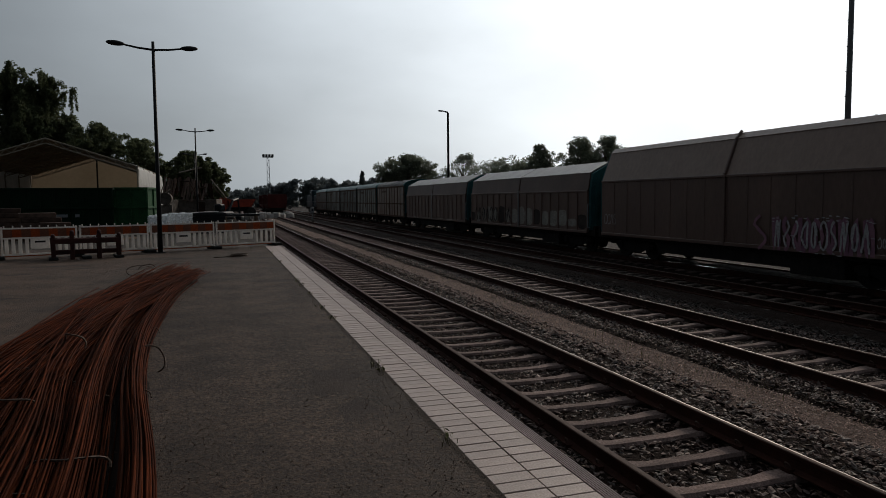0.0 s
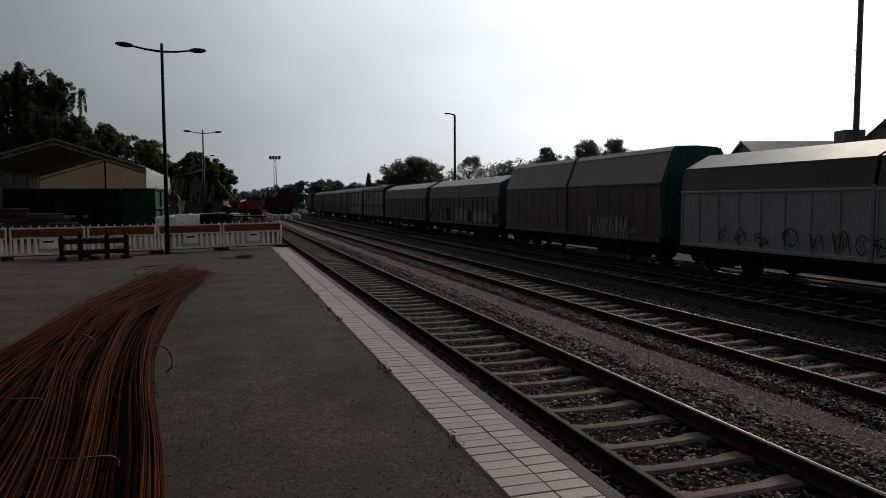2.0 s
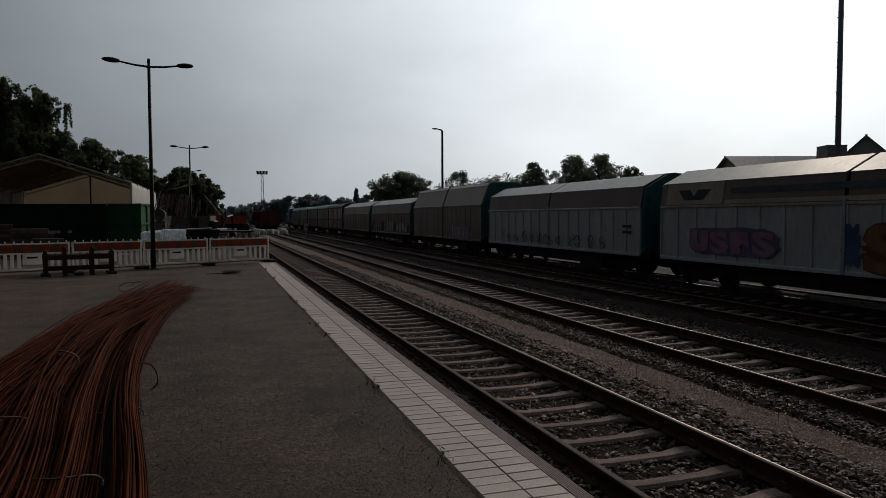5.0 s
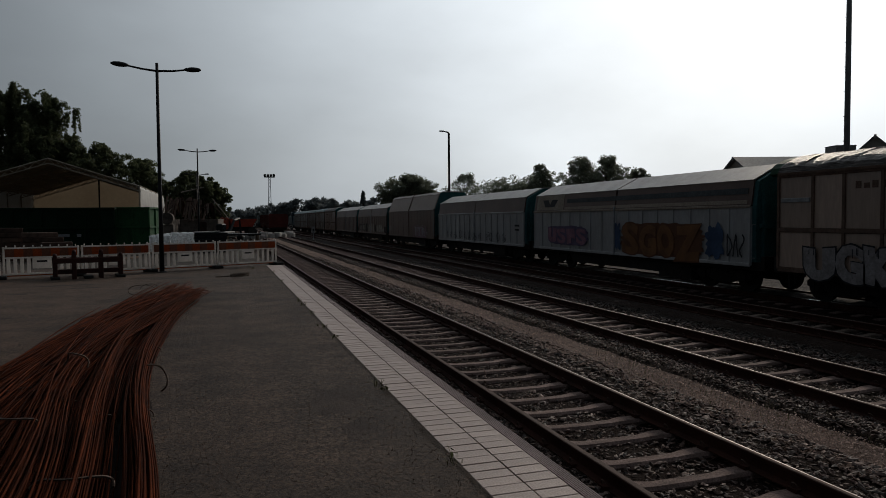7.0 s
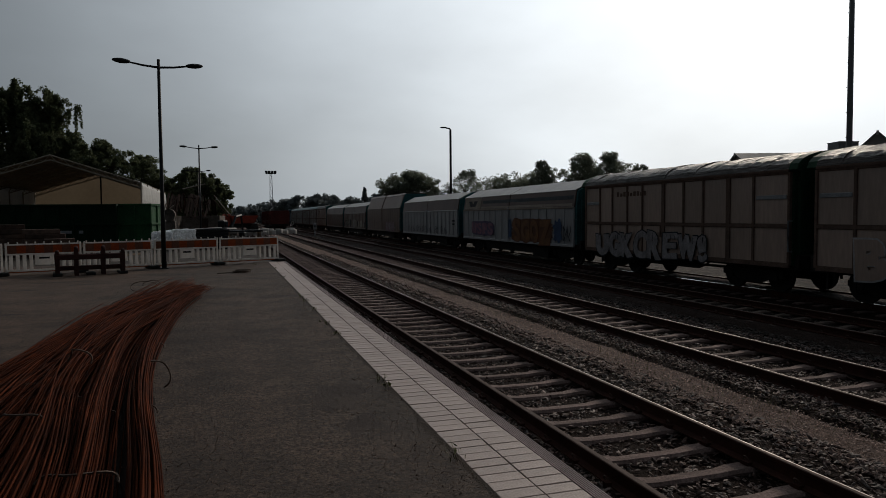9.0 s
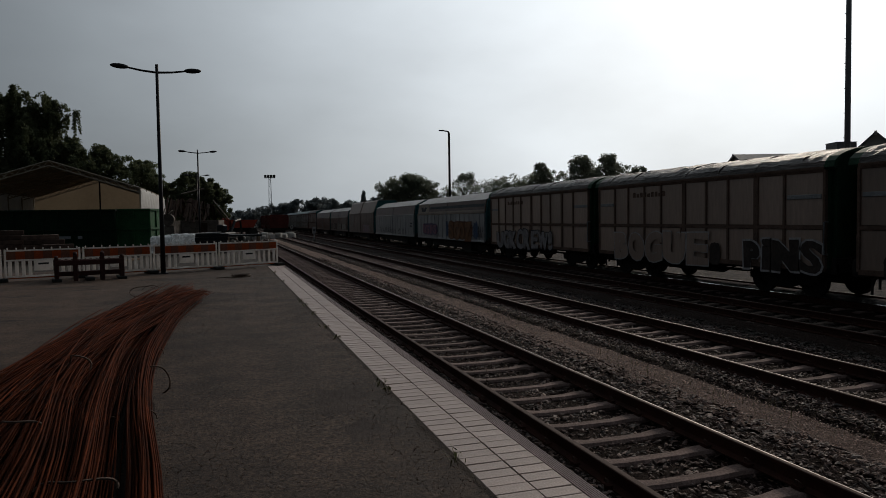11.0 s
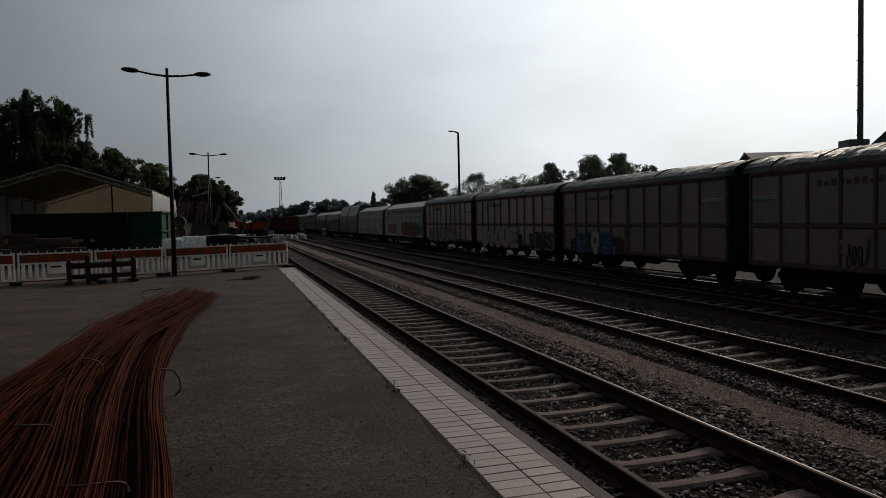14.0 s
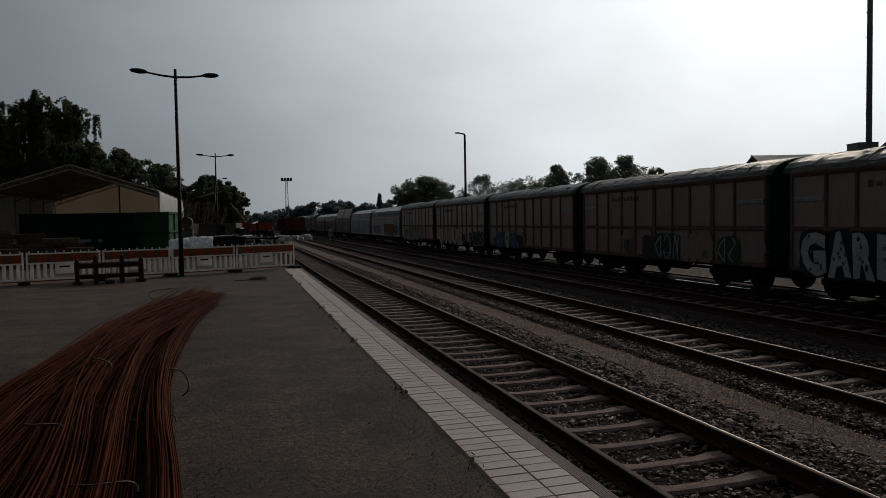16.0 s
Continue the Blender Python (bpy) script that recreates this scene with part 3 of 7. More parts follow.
big_plane("platform", -45, TILE_X0, -14, 29.2, 0.0, M["asphalt"], "worn grey asphalt platform surface with stains", "platform", thick=0.9)
big_plane("platform_edge_base", TILE_X0, EDGE_X - 0.02, -14, TILE_END + 0.9, -0.012, M["grout"], "dark bedding under the pale platform edge tiles", "platform", thick=0.85)
big_plane("yard", -90, 1.7, 29.2, 190, -0.06, M["yard"], "dusty construction yard behind the barriers", "yard", thick=0.8)
big_plane("ballast_bed", EDGE_X - 0.02, 18.6, -30, 260, -0.79, M["gravel"], "dark crushed stone ballast under the tracks", "ballast", nx=60, ny=200, wobble=0.02)
big_plane("gravel_path", 5.9, 7.45, -10, 150, -0.762, M["path"], "strip of fine brown gravel between two tracks", "gravel", nx=8, ny=160, wobble=0.025)
big_plane("far_path", 17.30, 40, -40, 260, -0.60, M["far_gravel"], "sunlit gravel beside the far track", "gravel", thick=0.15, nx=24, ny=120, wobble=0.02)
big_plane("track_infill", 15.76, 17.14, -40, 260, -0.60, M["far_gravel"], "packed gravel between the rails of the far track", "gravel", thick=0.15, nx=6, ny=200, wobble=0.02)


def soil_strip():
    """Ragged line of soil gathered in the joint between asphalt and tiles."""
    bm = bmesh.new()
    prev = None
    for j in range(260):
        y = 2.0 + 0.1 * j
        w = 0.07 + 0.07 * noise.noise((j * 0.13, 0.0, 4.0)) + 0.05 * noise.noise((j * 0.45, 7.0, 4.0))
        cur = [bm.verts.new((TILE_X0 - max(0.012, 0.7 * w), y, 0.0008)), bm.verts.new((TILE_X0 - 0.001, y, 0.005))]
        if prev:
            bm.faces.new((prev[0], prev[1], cur[1], cur[0]))
        prev = cur
    whole("soil_strip", bm, M["soil"], "ragged strip of dark soil beside the edge tiles", "soil", kind="structure")


soil_strip()


def asphalt_stains():
    """Dark damp bands and worn spots on the asphalt."""
    rng = random.Random(12)
    for x, y, w, d, turn in ((-0.1, 17.6, 1.1, 0.22, 8), (-3.6, 20.6, 0.7, 0.2, 10), (-4.9, 19.4, 0.5, 0.18, 0), (0.4, 20.6, 1.0, 0.16, 3), (-2.6, 25.5, 1.5, 0.22, 20), (-6.2, 23.7, 1.7, 0.28, 14), (-4.4, 21.6, 1.1, 0.25, 8), (-6.6, 20.4, 0.9, 0.3, 5), (-1.6, 22.8, 0.9, 0.14, 5), (-5.4, 17.2, 0.8, 0.25, -4), (-4.1, 14.6, 0.6, 0.2, 6), (1.04, 6.83, 0.32, 0.7, -12), (1.05, 5.75, 0.22, 0.4, -20), (1.22, 15.80, 0.9, 0.35, 4)):
        bm = bmesh.new()
        n = 36
        ring = []
        for i in range(n):
            a = 2 * math.pi * i / n
            k = 0.75 + 0.4 * noise.noise((math.cos(a) * 1.8 + x, math.sin(a) * 1.8 + y, 0)) + rng.uniform(-0.08, 0.08)
            ring.append(bm.verts.new((w * k * math.cos(a), d * k * math.sin(a), 0)))
        bm.faces.new(ring)
        whole("asphalt_stain", bm, M["stain"], "darker worn stain on the asphalt platform", "stain", pose(x, y, 0.002, 0, 0, turn), kind="structure")


asphalt_stains()


def platform_face():
    """Grooved edge stones and the wall of the platform below them."""
    bm = bmesh.new()
    n = 6
    w = EDGE_X - TILE_X1
    prof = [(TILE_X1 + 0.006, -0.3)]
    for i in range(n):
        a = TILE_X1 + 0.006 + (w - 0.006) * i / n
        b = TILE_X1 + 0.006 + (w - 0.006) * (i + 0.62) / n
        c = TILE_X1 + 0.006 + (w - 0.006) * (i + 1) / n
        prof += [(a, 0.002), (b, 0.002)]
        if i < n - 1:
            prof += [(b + 0.002, -0.010), (c - 0.002, -0.010)]
    prof += [(EDGE_X, -0.004), (EDGE_X, -0.16), (EDGE_X - 0.06, -0.17), (EDGE_X - 0.06, -0.3)]
    extrude_y(bm, prof, -14, TILE_END + 0.9)
    whole("platform_edge", bm, M["kerb"], "grooved concrete platform edge", "kerb", kind="structure")


platform_face()


# ---- tracks ----
def rail_mesh(y0, y1, top, band):
    """Flat-bottomed rail; band is the part of its head that wheels have worn, by x."""
    bm = bmesh.new()
    prof = [(-0.075, -0.172), (0.075, -0.172), (0.075, -0.160), (0.012, -0.135), (0.009, -0.05), (0.034, -0.035), (0.036, -0.008), (0.028, 0.0), (0.012, 0.001), (-0.012, 0.001), (-0.028, 0.0), (-0.036, -0.008), (-0.034, -0.035), (-0.009, -0.05), (-0.012, -0.135), (-0.075, -0.160)]
    a = [bm.verts.new((x, y0, z)) for x, z in prof]
    b = [bm.verts.new((x, y1, z)) for x, z in prof]
    for i in range(len(prof)):
        j = (i + 1) % len(prof)
        f = bm.faces.new((a[i], b[i], b[j], a[j]))
        mid = (prof[i][0] + prof[j][0]) / 2
        f.material_index = 0 if i not in (6, 7, 8, 9, 10) else 1 if band[0] < mid < band[1] else 2
    return mesh_of("rail", bm, M["rail_side"], top, M["rail_dull"])


def sleeper_mesh(glint_plates=False):
    """Concrete sleeper: thicker under the rails, waisted in the middle, with rail pads and clips."""
    bm = bmesh.new()
    xs = [(-1.35, 0.115, 0.0), (-1.30, 0.115, 0.015), (-1.0, 0.115, 0.018), (-0.52, 0.11, 0.012), (-0.35, 0.092, -0.006), (0.35, 0.092, -0.006), (0.52, 0.11, 0.012), (1.0, 0.115, 0.018), (1.30, 0.115, 0.015), (1.35, 0.115, 0.0)]
    rings = []
    for x, w, top in xs:
        rings.append([bm.verts.new(p) for p in ((x, -w, -0.2), (x, -w, top - 0.03), (x, -w + 0.03, top), (x, w - 0.03, top), (x, w, top - 0.03), (x, w, -0.2))])
    for a, b in zip(rings, rings[1:]):
        for k in range(5):
            bm.faces.new((a[k], a[k + 1], b[k + 1], b[k]))
    bm.faces.new(rings[0])
    bm.faces.new(rings[-1][::-1])
    for x in (-0.797, 0.797):
        for s in (-1, 1):
            box(bm, x + s * 0.08 - 0.03, x + s * 0.08 + 0.03, -0.055, 0.055, 0.016, 0.052, 1)
            tube(bm, [(x + s * (0.08 + 0.012 * math.sin(a)), 0.036 * math.cos(a), 0.072 + 0.03 * math.sin(a)) for a in np.linspace(-0.9, 3.0, 7)], 0.008, 4)
            for f in list(bm.faces)[-26:]:
                f.material_index = 2
    # added polished plates that imitate glints on the sleeper ends
    if glint_plates:
        for x in (-0.797, 0.797):
            box(bm, x - 0.26, x - 0.11, -0.07, 0.07, 0.010, 0.034, 3)
    return mesh_of("sleeper", bm, M["sleeper"], M["rail_side"], M["clip"], M["rail_shiny"])


def build_tracks():
    worn, dull, used, sleeper = rail_mesh(-40, 260, M["rail_top"], (0.011, 0.04)), rail_mesh(-40, 260, M["rail_dull"], (0.03, 0.04)), rail_mesh(-40, 260, M["rail_shiny"], (-0.04, 0.04)), sleeper_mesh()
    far = bmesh.new()
    for i in range(190):
        y = 62.55 + 0.637 * i
        box(far, -1.35, 1.35, y - 0.15, y + 0.15, -0.2, 0.012)
    far = mesh_of("far_sleepers", far, M["sleeper"])
    glint_sleeper = sleeper_mesh(True)
    # third track: sleeper copy with the train's shade in its colour
    shaded = sleeper.copy()
    shaded.materials[0] = M["shaded_sleeper"]
    for x, y0, n in zip(TRACKS, (2.35, 2.55, 6.0, 6.3), (94, 94, 70, 70)):
        t = thing("railway_track", "railway track with rusty rails on grey concrete sleepers", "railway track", (x, 0, RAIL_Z), "railway tracks", "structure")
        for s in (-0.797, 0.797):
            part("rail", used if x == TRAIN_X and s < 0 else dull if (x, s) == (TRACKS[0], -0.797) else worn, None, t, "rusty steel rail with a bright polished top" if x == TRAIN_X and s < 0 else "rusty steel rail with a dull worn top", (s, 0, 0))
        for i in range(n):
            part("sleeper", shaded if x == TRACKS[2] else glint_sleeper if x == TRAIN_X else sleeper, None, t, "", pose(random.uniform(-0.012, 0.012), y0 + 0.637 * i + random.uniform(-0.012, 0.012), -0.19 + random.uniform(-0.004, 0.004), 0, 0, random.uniform(-0.6, 0.6)))
        tagged(part("far_sleepers", far, None, t, "", (0, 0, -0.2)), kind="stuff")


# ---- train ----
MOVERS, WHEELSETS = [], []


def wheelset_mesh():
    bm = bmesh.new()
    for s in (-0.80, 0.80):
        prof = [(0.05, -0.06), (0.16, -0.06), (0.30, -0.02), (0.40, -0.05), (0.475, -0.07), (0.475, 0.06), (0.40, 0.05), (0.30, 0.02), (0.16, 0.06), (0.05, 0.06)]
        n = 24
        rings = [[bm.verts.new((s + w, r * math.cos(2 * math.pi * k / n), r * math.sin(2 * math.pi * k / n))) for r, w in prof] for k in range(n)]
        for k in range(n):
            a, b = rings[k], rings[(k + 1) % n]
            for i in range(len(prof) - 1):
                bm.faces.new((a[i], a[i + 1], b[i + 1], b[i]))
    tube(bm, [(-1.0, 0, 0), (1.0, 0, 0)], 0.08, 10)
    return mesh_of("wheelset", bm, M["underframe"])


def bogie_mesh():
    """Side frames with sprung axle boxes and a bolster."""
    bm = bmesh.new()
    for s in (-1.02, 1.02):
        prof = [(-1.25, 0.42), (-1.25, 0.58), (-0.95, 0.66), (-0.45, 0.62), (-0.3, 0.78), (0.3, 0.78), (0.45, 0.62), (0.95, 0.66), (1.25, 0.58), (1.25, 0.42), (0.7, 0.36), (0.35, 0.24), (-0.35, 0.24), (-0.7, 0.36)]
        a = [bm.verts.new((s - 0.06, y, z)) for y, z in prof]
        b = [bm.verts.new((s + 0.06, y, z)) for y, z in prof]
        for i in range(len(prof)):
            j = (i + 1) % len(prof)
            bm.faces.new((a[i], b[i], b[j], a[j]))
        bm.faces.new(a)
        bm.faces.new(b[::-1])
        for y in (-0.925, 0.925):
            box(bm, s - 0.12, s + 0.14, y - 0.14, y + 0.14, 0.34, 0.62)
        for y in (-0.16, 0, 0.16):
            tube(bm, [(s, y, 0.3), (s, y, 0.66)], 0.055, 8)
    box(bm, -1.1, 1.1, -0.22, 0.22, 0.5, 0.8)
    return mesh_of("bogie", bm, M["underframe"])


def coupling_end(w, y, s):
    """Buffer beam, two buffers and a drawhook at one end of a wagon."""
    part("buffer_beam", bbox(-1.4, 1.4, min(y, y - s * 0.14), max(y, y - s * 0.14), 0.78, 1.16, 0.015), M["underframe"], w)
    for x in (-0.93, 0.93):
        bm = bmesh.new()
        tube(bm, [(x, y, 1.04), (x, y + s * 0.17, 1.04)], 0.085, 10)
        tube(bm, [(x, y + s * 0.17, 1.04), (x, y + s * 0.195, 1.04)], 0.2, 14)
        part("buffer", bm, M["underframe"], w, "round steel buffer")
    bm = bmesh.new()
    tube(bm, [(0, y, 1.0), (0, y + s * 0.2, 1.0), (0, y + s * 0.27, 0.9)], 0.05, 8)
    part("coupling", bm, M["underframe"], w)


def undergear(w, L, bogie, wheelset, skirt=False):
    """Frame, tanks and rigging, bogies with turning wheelsets."""
    bm = bmesh.new()
    for s in (-1, 1):
        extrude_y(bm, [(s * 1.38, 0.98), (s * 1.38, 0.74), (s * 1.30, 0.72), (s * 1.30, 0.98)], -L / 2, L / 2)
    box(bm, -0.25, 0.25, -L / 2, L / 2, 0.62, 0.98)
    for y in np.linspace(-L / 2 + 0.7, L / 2 - 0.7, 7):
        box(bm, -1.3, 1.3, y - 0.08, y + 0.08, 0.7, 0.975)
    part("underframe", bm, M["underframe"], w)
    bm = bmesh.new()
    tube(bm, [(-0.75, -0.9, 0.66), (-0.75, 0.3, 0.66)], 0.2, 12)
    part("air_tank", bm, M["underframe"], w)
    bm = bmesh.new()
    for s in (-1, 1):
        tube(bm, [(s * 1.15, -L / 2 + 3.9, 0.74), (s * 1.15, -L / 2 + 4.5, 0.5), (s * 1.15, L / 2 - 4.5, 0.5), (s * 1.15, L / 2 - 3.9, 0.74)], 0.03, 6)
    box(bm, -0.5, -0.2, -L / 2 + 4.2, L / 2 - 4.2, 0.5, 0.56)
    part("brake_rigging", bm, M["underframe"], w)
    if skirt:
        for s in (-1, 1):
            bm = bmesh.new()
            k = L / 2 - 3.6
            prof = [(-k, 0.97), (k, 0.97), (k - 0.5, 0.36), (-k + 0.5, 0.36)]
            a, c = ([bm.verts.new((s * 1.26 + e, y, z)) for y, z in prof] for e in (-0.03, 0.03))
            for i in range(4):
                bm.faces.new((a[i], a[(i + 1) % 4], c[(i + 1) % 4], c[i]))
            bm.faces.new(a)
            bm.faces.new(c[::-1])
            part("side_sill", bm, M["underframe"], w)
        part("equipment_box", bbox(-1.28, -0.5, -L / 2 + 3.5, -L / 2 + 5.3, 0.2, 0.96, 0.02), M["underframe"], w)
    for s in (-1, 1):
        b = part("bogie", bogie, None, w, "sooty two-axle bogie", (0, s * (L / 2 - 2.15), 0))
        for y in (-0.925, 0.925):
            ws = part("wheelset", wheelset, None, b, "", (0, y, 0.475))
            WHEELSETS.append((ws, y))
        coupling_end(w, s * L / 2, s)


def strokes(w, rng, y0, y1, z0, z1, width, n, x, material, label="", amp=1.0):
    """Hand-sprayed letter-like ribbons on the side x, from y0 to y1, each letter a part of its own."""
    for i in range(n):
        cy = y0 + (y1 - y0) * (i + 0.5) / n
        hw, hh = abs(y1 - y0) / n * 0.46, (z1 - z0) * 0.5
        cz = (z0 + z1) / 2
        kind, flip, m = rng.randrange(6), rng.choice((-1, 1)), 18
        pts = []
        for k in range(m + 1):
            u = k / m
            if kind == 0:
                q = (math.cos(u * 5.4 + 0.5), math.sin(u * 5.4 + 0.5))
            elif kind == 1:
                q = (-1 + 2 * u, 1 - 2 * abs(2 * u - 1))
            elif kind == 2:
                q = (math.sin(u * 6.6) * 0.75, 1 - 2 * u)
            elif kind == 3:
                q = (-0.9 + 1.8 * u, -1 + 2 * abs(math.sin(u * 4.7)))
            elif kind == 4:
                q = (-0.8 if u < 0.4 else -0.8 + 1.6 * math.sin((u - 0.4) * 5.2), 1 - 5 * u if u < 0.4 else -1 + (u - 0.4) * 3.2)
            else:
                q = (0.8 * math.cos(u * 7.5) * (1 - 0.35 * u), 0.9 * math.sin(u * 7.5))
            pts.append(Vector((cy + hw * q[0] * amp * flip + rng.uniform(-0.015, 0.015), cz + hh * q[1] + rng.uniform(-0.015, 0.015))))
        bm = bmesh.new()
        pair = []
        for k, c in enumerate(pts):
            d = pts[min(m, k + 1)] - pts[max(0, k - 1)]
            d = d.normalized() if d.length > 1e-5 else Vector((1, 0))
            q = Vector((-d.y, d.x)) * width / 2 * rng.uniform(0.8, 1.15)
            pair.append([bm.verts.new((x - 0.0004 * k, *(c + q))), bm.verts.new((x - 0.0004 * k, *(c - q)))])
        for e, f in zip(pair, pair[1:]):
            bm.faces.new((e[0], e[1], f[1], f[0]))
        part("graffiti_letter", bm, material, w, label)


def blob(rng, y0, y1, z0, z1, x, n=40, ragged=0.12):
    """A filled patch of spray paint with an uneven outline."""
    bm = bmesh.new()
    vs = []
    for i in range(n):
        a = 2 * math.pi * i / n
        c, s = math.cos(a), math.sin(a)
        k = (abs(c) ** 4 + abs(s) ** 4) ** -0.25 * (1 - ragged * rng.random())
        vs.append(bm.verts.new((x, (y0 + y1) / 2 + (y1 - y0) / 2 * c * k, (z0 + z1) / 2 + (z1 - z0) / 2 * s * k)))
    bm.faces.new(vs)
    return bm


def lettering(body, height, squash, x, y, z, bold, material, w, name, label, extrude=0.003):
    """Words on the side that faces the platform: they read towards -y."""
    cu = bpy.data.curves.new(name, "FONT")
    cu.body, cu.size, cu.offset, cu.extrude = body, height, bold, extrude
    cu.resolution_u = 3
    ob = new(name, cu)
    dg = bpy.context.evaluated_depsgraph_get()
    me = bpy.data.meshes.new_from_object(ob.evaluated_get(dg))
    bpy.data.objects.remove(ob)
    me.materials.clear()
    me.materials.append(material)
    m = Matrix(((0, 0, -1, x), (-squash, 0, 0, y), (0, 1, 0, z), (0, 0, 0, 1)))
    me.transform(m)
    return part(name, me, None, w, label)


def bubble_letter(w, ch, a, b, top, low, x, rng, line="paint_black", fill="paint_silver", words=("dark outline of a sprayed letter", "dull white bubble letter"), drips=3, edge=0.045):
    """One fat sprayed letter with a dark outline and drips, filling the given field."""
    fat = 0.04 if ch in "EiS" else 0.05 if ch == "C" else 0.065 if ch in "BRAPGOZ" else 0.105
    for off, grow, dx, material, label in ((fat + 0.01, edge, 0.0, M[line], words[0]), (fat, 0.0, -0.006, M[fill], words[1])):
        ob = lettering(ch, 1.0, 1.0, 0, 0, 0, off, material, w, "graffiti", label, 0.002)
        co = [v.co.copy() for v in ob.data.vertices]
        y0, y1, z0, z1 = min(c.y for c in co), max(c.y for c in co), min(c.z for c in co), max(c.z for c in co)
        for v in ob.data.vertices:
            fy, fz = (v.co.y - y0) / (y1 - y0), (v.co.z - z0) / (z1 - z0)
            lean = 0.03 * math.sin(fz * 4 + a)
            v.co = Vector((x + dx + v.co.x, b - grow + (a - b + 2 * grow) * fy + lean, low - grow + (top - low + 2 * grow) * fz + 0.03 * math.sin(fy * 5 + a * 3)))
    for k in range(drips):
        y, z, h = rng.uniform(b + 0.12, a - 0.12), top - rng.uniform(0.02, 0.1), rng.uniform(0.1, 0.26)
        part("graffiti", bbox(x - 0.0105, x - 0.0085, y - 0.012, y + 0.012, z - h, z, 0.0), M["paint_black"], w, "dark paint drip")


def sliding_wall_wagon(label, L, wall, canopy, eave=3.45, knee=2.66, ridge=3.93, slope=0.12, top_in=0.45, end=None, ribs=True, upper=None, roof=None, rib_proud=0.035, post=None):
    """Bogie wagon with two sliding side walls, a leaning canopy above them and coloured end walls."""
    end, roof = end or M["teal"], roof or M["roof_smooth"]
    w = thing("freight_wagon", label, "freight wagon", group="wagons of the freight train")
    undergear(w, L, BOGIE, WHEELSET, True)
    h = 1.5
    Lb = L - 0.9
    # core shell, ends recessed behind the sliding walls
    bm = bmesh.new()
    core = [(-h + 0.08, 0.98), (h - 0.08, 0.98), (h - 0.08, knee), (h - slope - 0.06, eave - 0.06), (top_in, ridge - 0.05), (-top_in, ridge - 0.05), (-h + slope + 0.06, eave - 0.06), (-h + 0.08, knee)]
    extrude_y(bm, core, -Lb / 2, Lb / 2)
    part("body", bm, M["underframe"], w)
    for s in (-1, 1):
        bm = bmesh.new()
        y0, y1 = s * Lb / 2, s * (Lb / 2 + 0.16)
        grow = [(x * 1.02, z) for x, z in core]
        extrude_y(bm, grow, min(y0, y1), max(y0, y1))
        for x in (-1.2, -0.4, 0.4, 1.2):
            box(bm, x - 0.05, x + 0.05, min(y1, y1 + s * 0.1), max(y1, y1 + s * 0.1), 1.0, knee + 0.4)
        box(bm, -1.35, 1.35, min(y1, y1 + s * 0.12), max(y1, y1 + s * 0.12), 2.0, 2.12)
        part("end_wall", bm, end, w, "ribbed steel end wall")
    for side in (-1, 1):
        X = side * h
        for k, (a, b) in enumerate(((-Lb / 2, -0.06), (0.06, Lb / 2))):
            # wall leaf with pressed ribs
            bm = bmesh.new()
            n = 8
            step = (b - a) / n
            inn = X - side * 0.05
            box(bm, min(X, inn), max(X, inn), a, b, 0.88, knee)
            leaf = part("sliding_wall", bm, wall, w)
            if side == -1 and ribs:
                for i in range(n + 1):
                    y = a + i * step
                    wd = 0.06 if i in (0, n) else 0.035
                    part("rib", bbox(X - rib_proud, X + 0.002, y - wd if i else a, y + wd if i < n else b, 0.9, knee - 0.02, 0.008), wall, leaf)
                part("sill_rail", bbox(X - 0.05, X + 0.01, a, b, 0.84, 0.95, 0.01), wall, leaf)
                part("head_rail", bbox(X - 0.05, X + 0.01, a, b, knee - 0.05, knee + 0.03, 0.01), upper or wall, leaf)
            # canopy above the leaf
            bm = bmesh.new()
            prof = [(X, knee + 0.03), (X - side * slope, eave), (X - side * (slope + 0.05), eave - 0.02), (X - side * 0.05, knee + 0.03)]
            extrude_y(bm, prof, a, b)
            part("canopy", bm, canopy, w)
            bm = bmesh.new()
            m, rings = 10, []
            for i in range(m):
                dz = 0.0012 * (i % 2)
                rp = [(X - side * slope + side * 0.03, eave - 0.005 + dz), (side * top_in, ridge + dz), (0, ridge + 0.04 + dz), (0, ridge), (side * top_in, ridge - 0.04), (X - side * slope, eave - 0.03)]
                for y in (a + (b - a) * i / m, a + (b - a) * (i + 1) / m):
                    rings.append([bm.verts.new((x, y, z)) for x, z in rp])
            for e, f in zip(rings, rings[1:]):
                for k in range(6):
                    bm.faces.new((e[k], e[(k + 1) % 6], f[(k + 1) % 6], f[k]))
            bm.faces.new(rings[0])
            bm.faces.new(rings[-1][::-1])
            part("roof_sheet", bm, roof, w)
        if side == -1:
            part("centre_post", bbox(X - 0.06, X + 0.03, -0.055, 0.055, 0.84, knee + 0.1, 0.01), post or M["galvanised"], w)
            if post:
                bm = bmesh.new()
                tube(bm, [(X - 0.03, 0, knee), (X + slope - 0.02, 0, eave), (-top_in, 0, ridge + 0.05)], 0.05, 6)
                part("centre_hoop", bm, post, w)
            bm = bmesh.new()
            tube(bm, [(X - 0.07, -Lb / 2 - 0.12, 1.1), (X - 0.07, -Lb / 2 - 0.12, 2.1)], 0.02, 6)
            tube(bm, [(X - 0.07, -Lb / 2 - 0.12, 1.1), (X + 0.1, -Lb / 2 - 0.12, 1.1)], 0.02, 6)
            tube(bm, [(X - 0.07, -Lb / 2 - 0.12, 2.1), (X + 0.1, -Lb / 2 - 0.12, 2.1)], 0.02, 6)
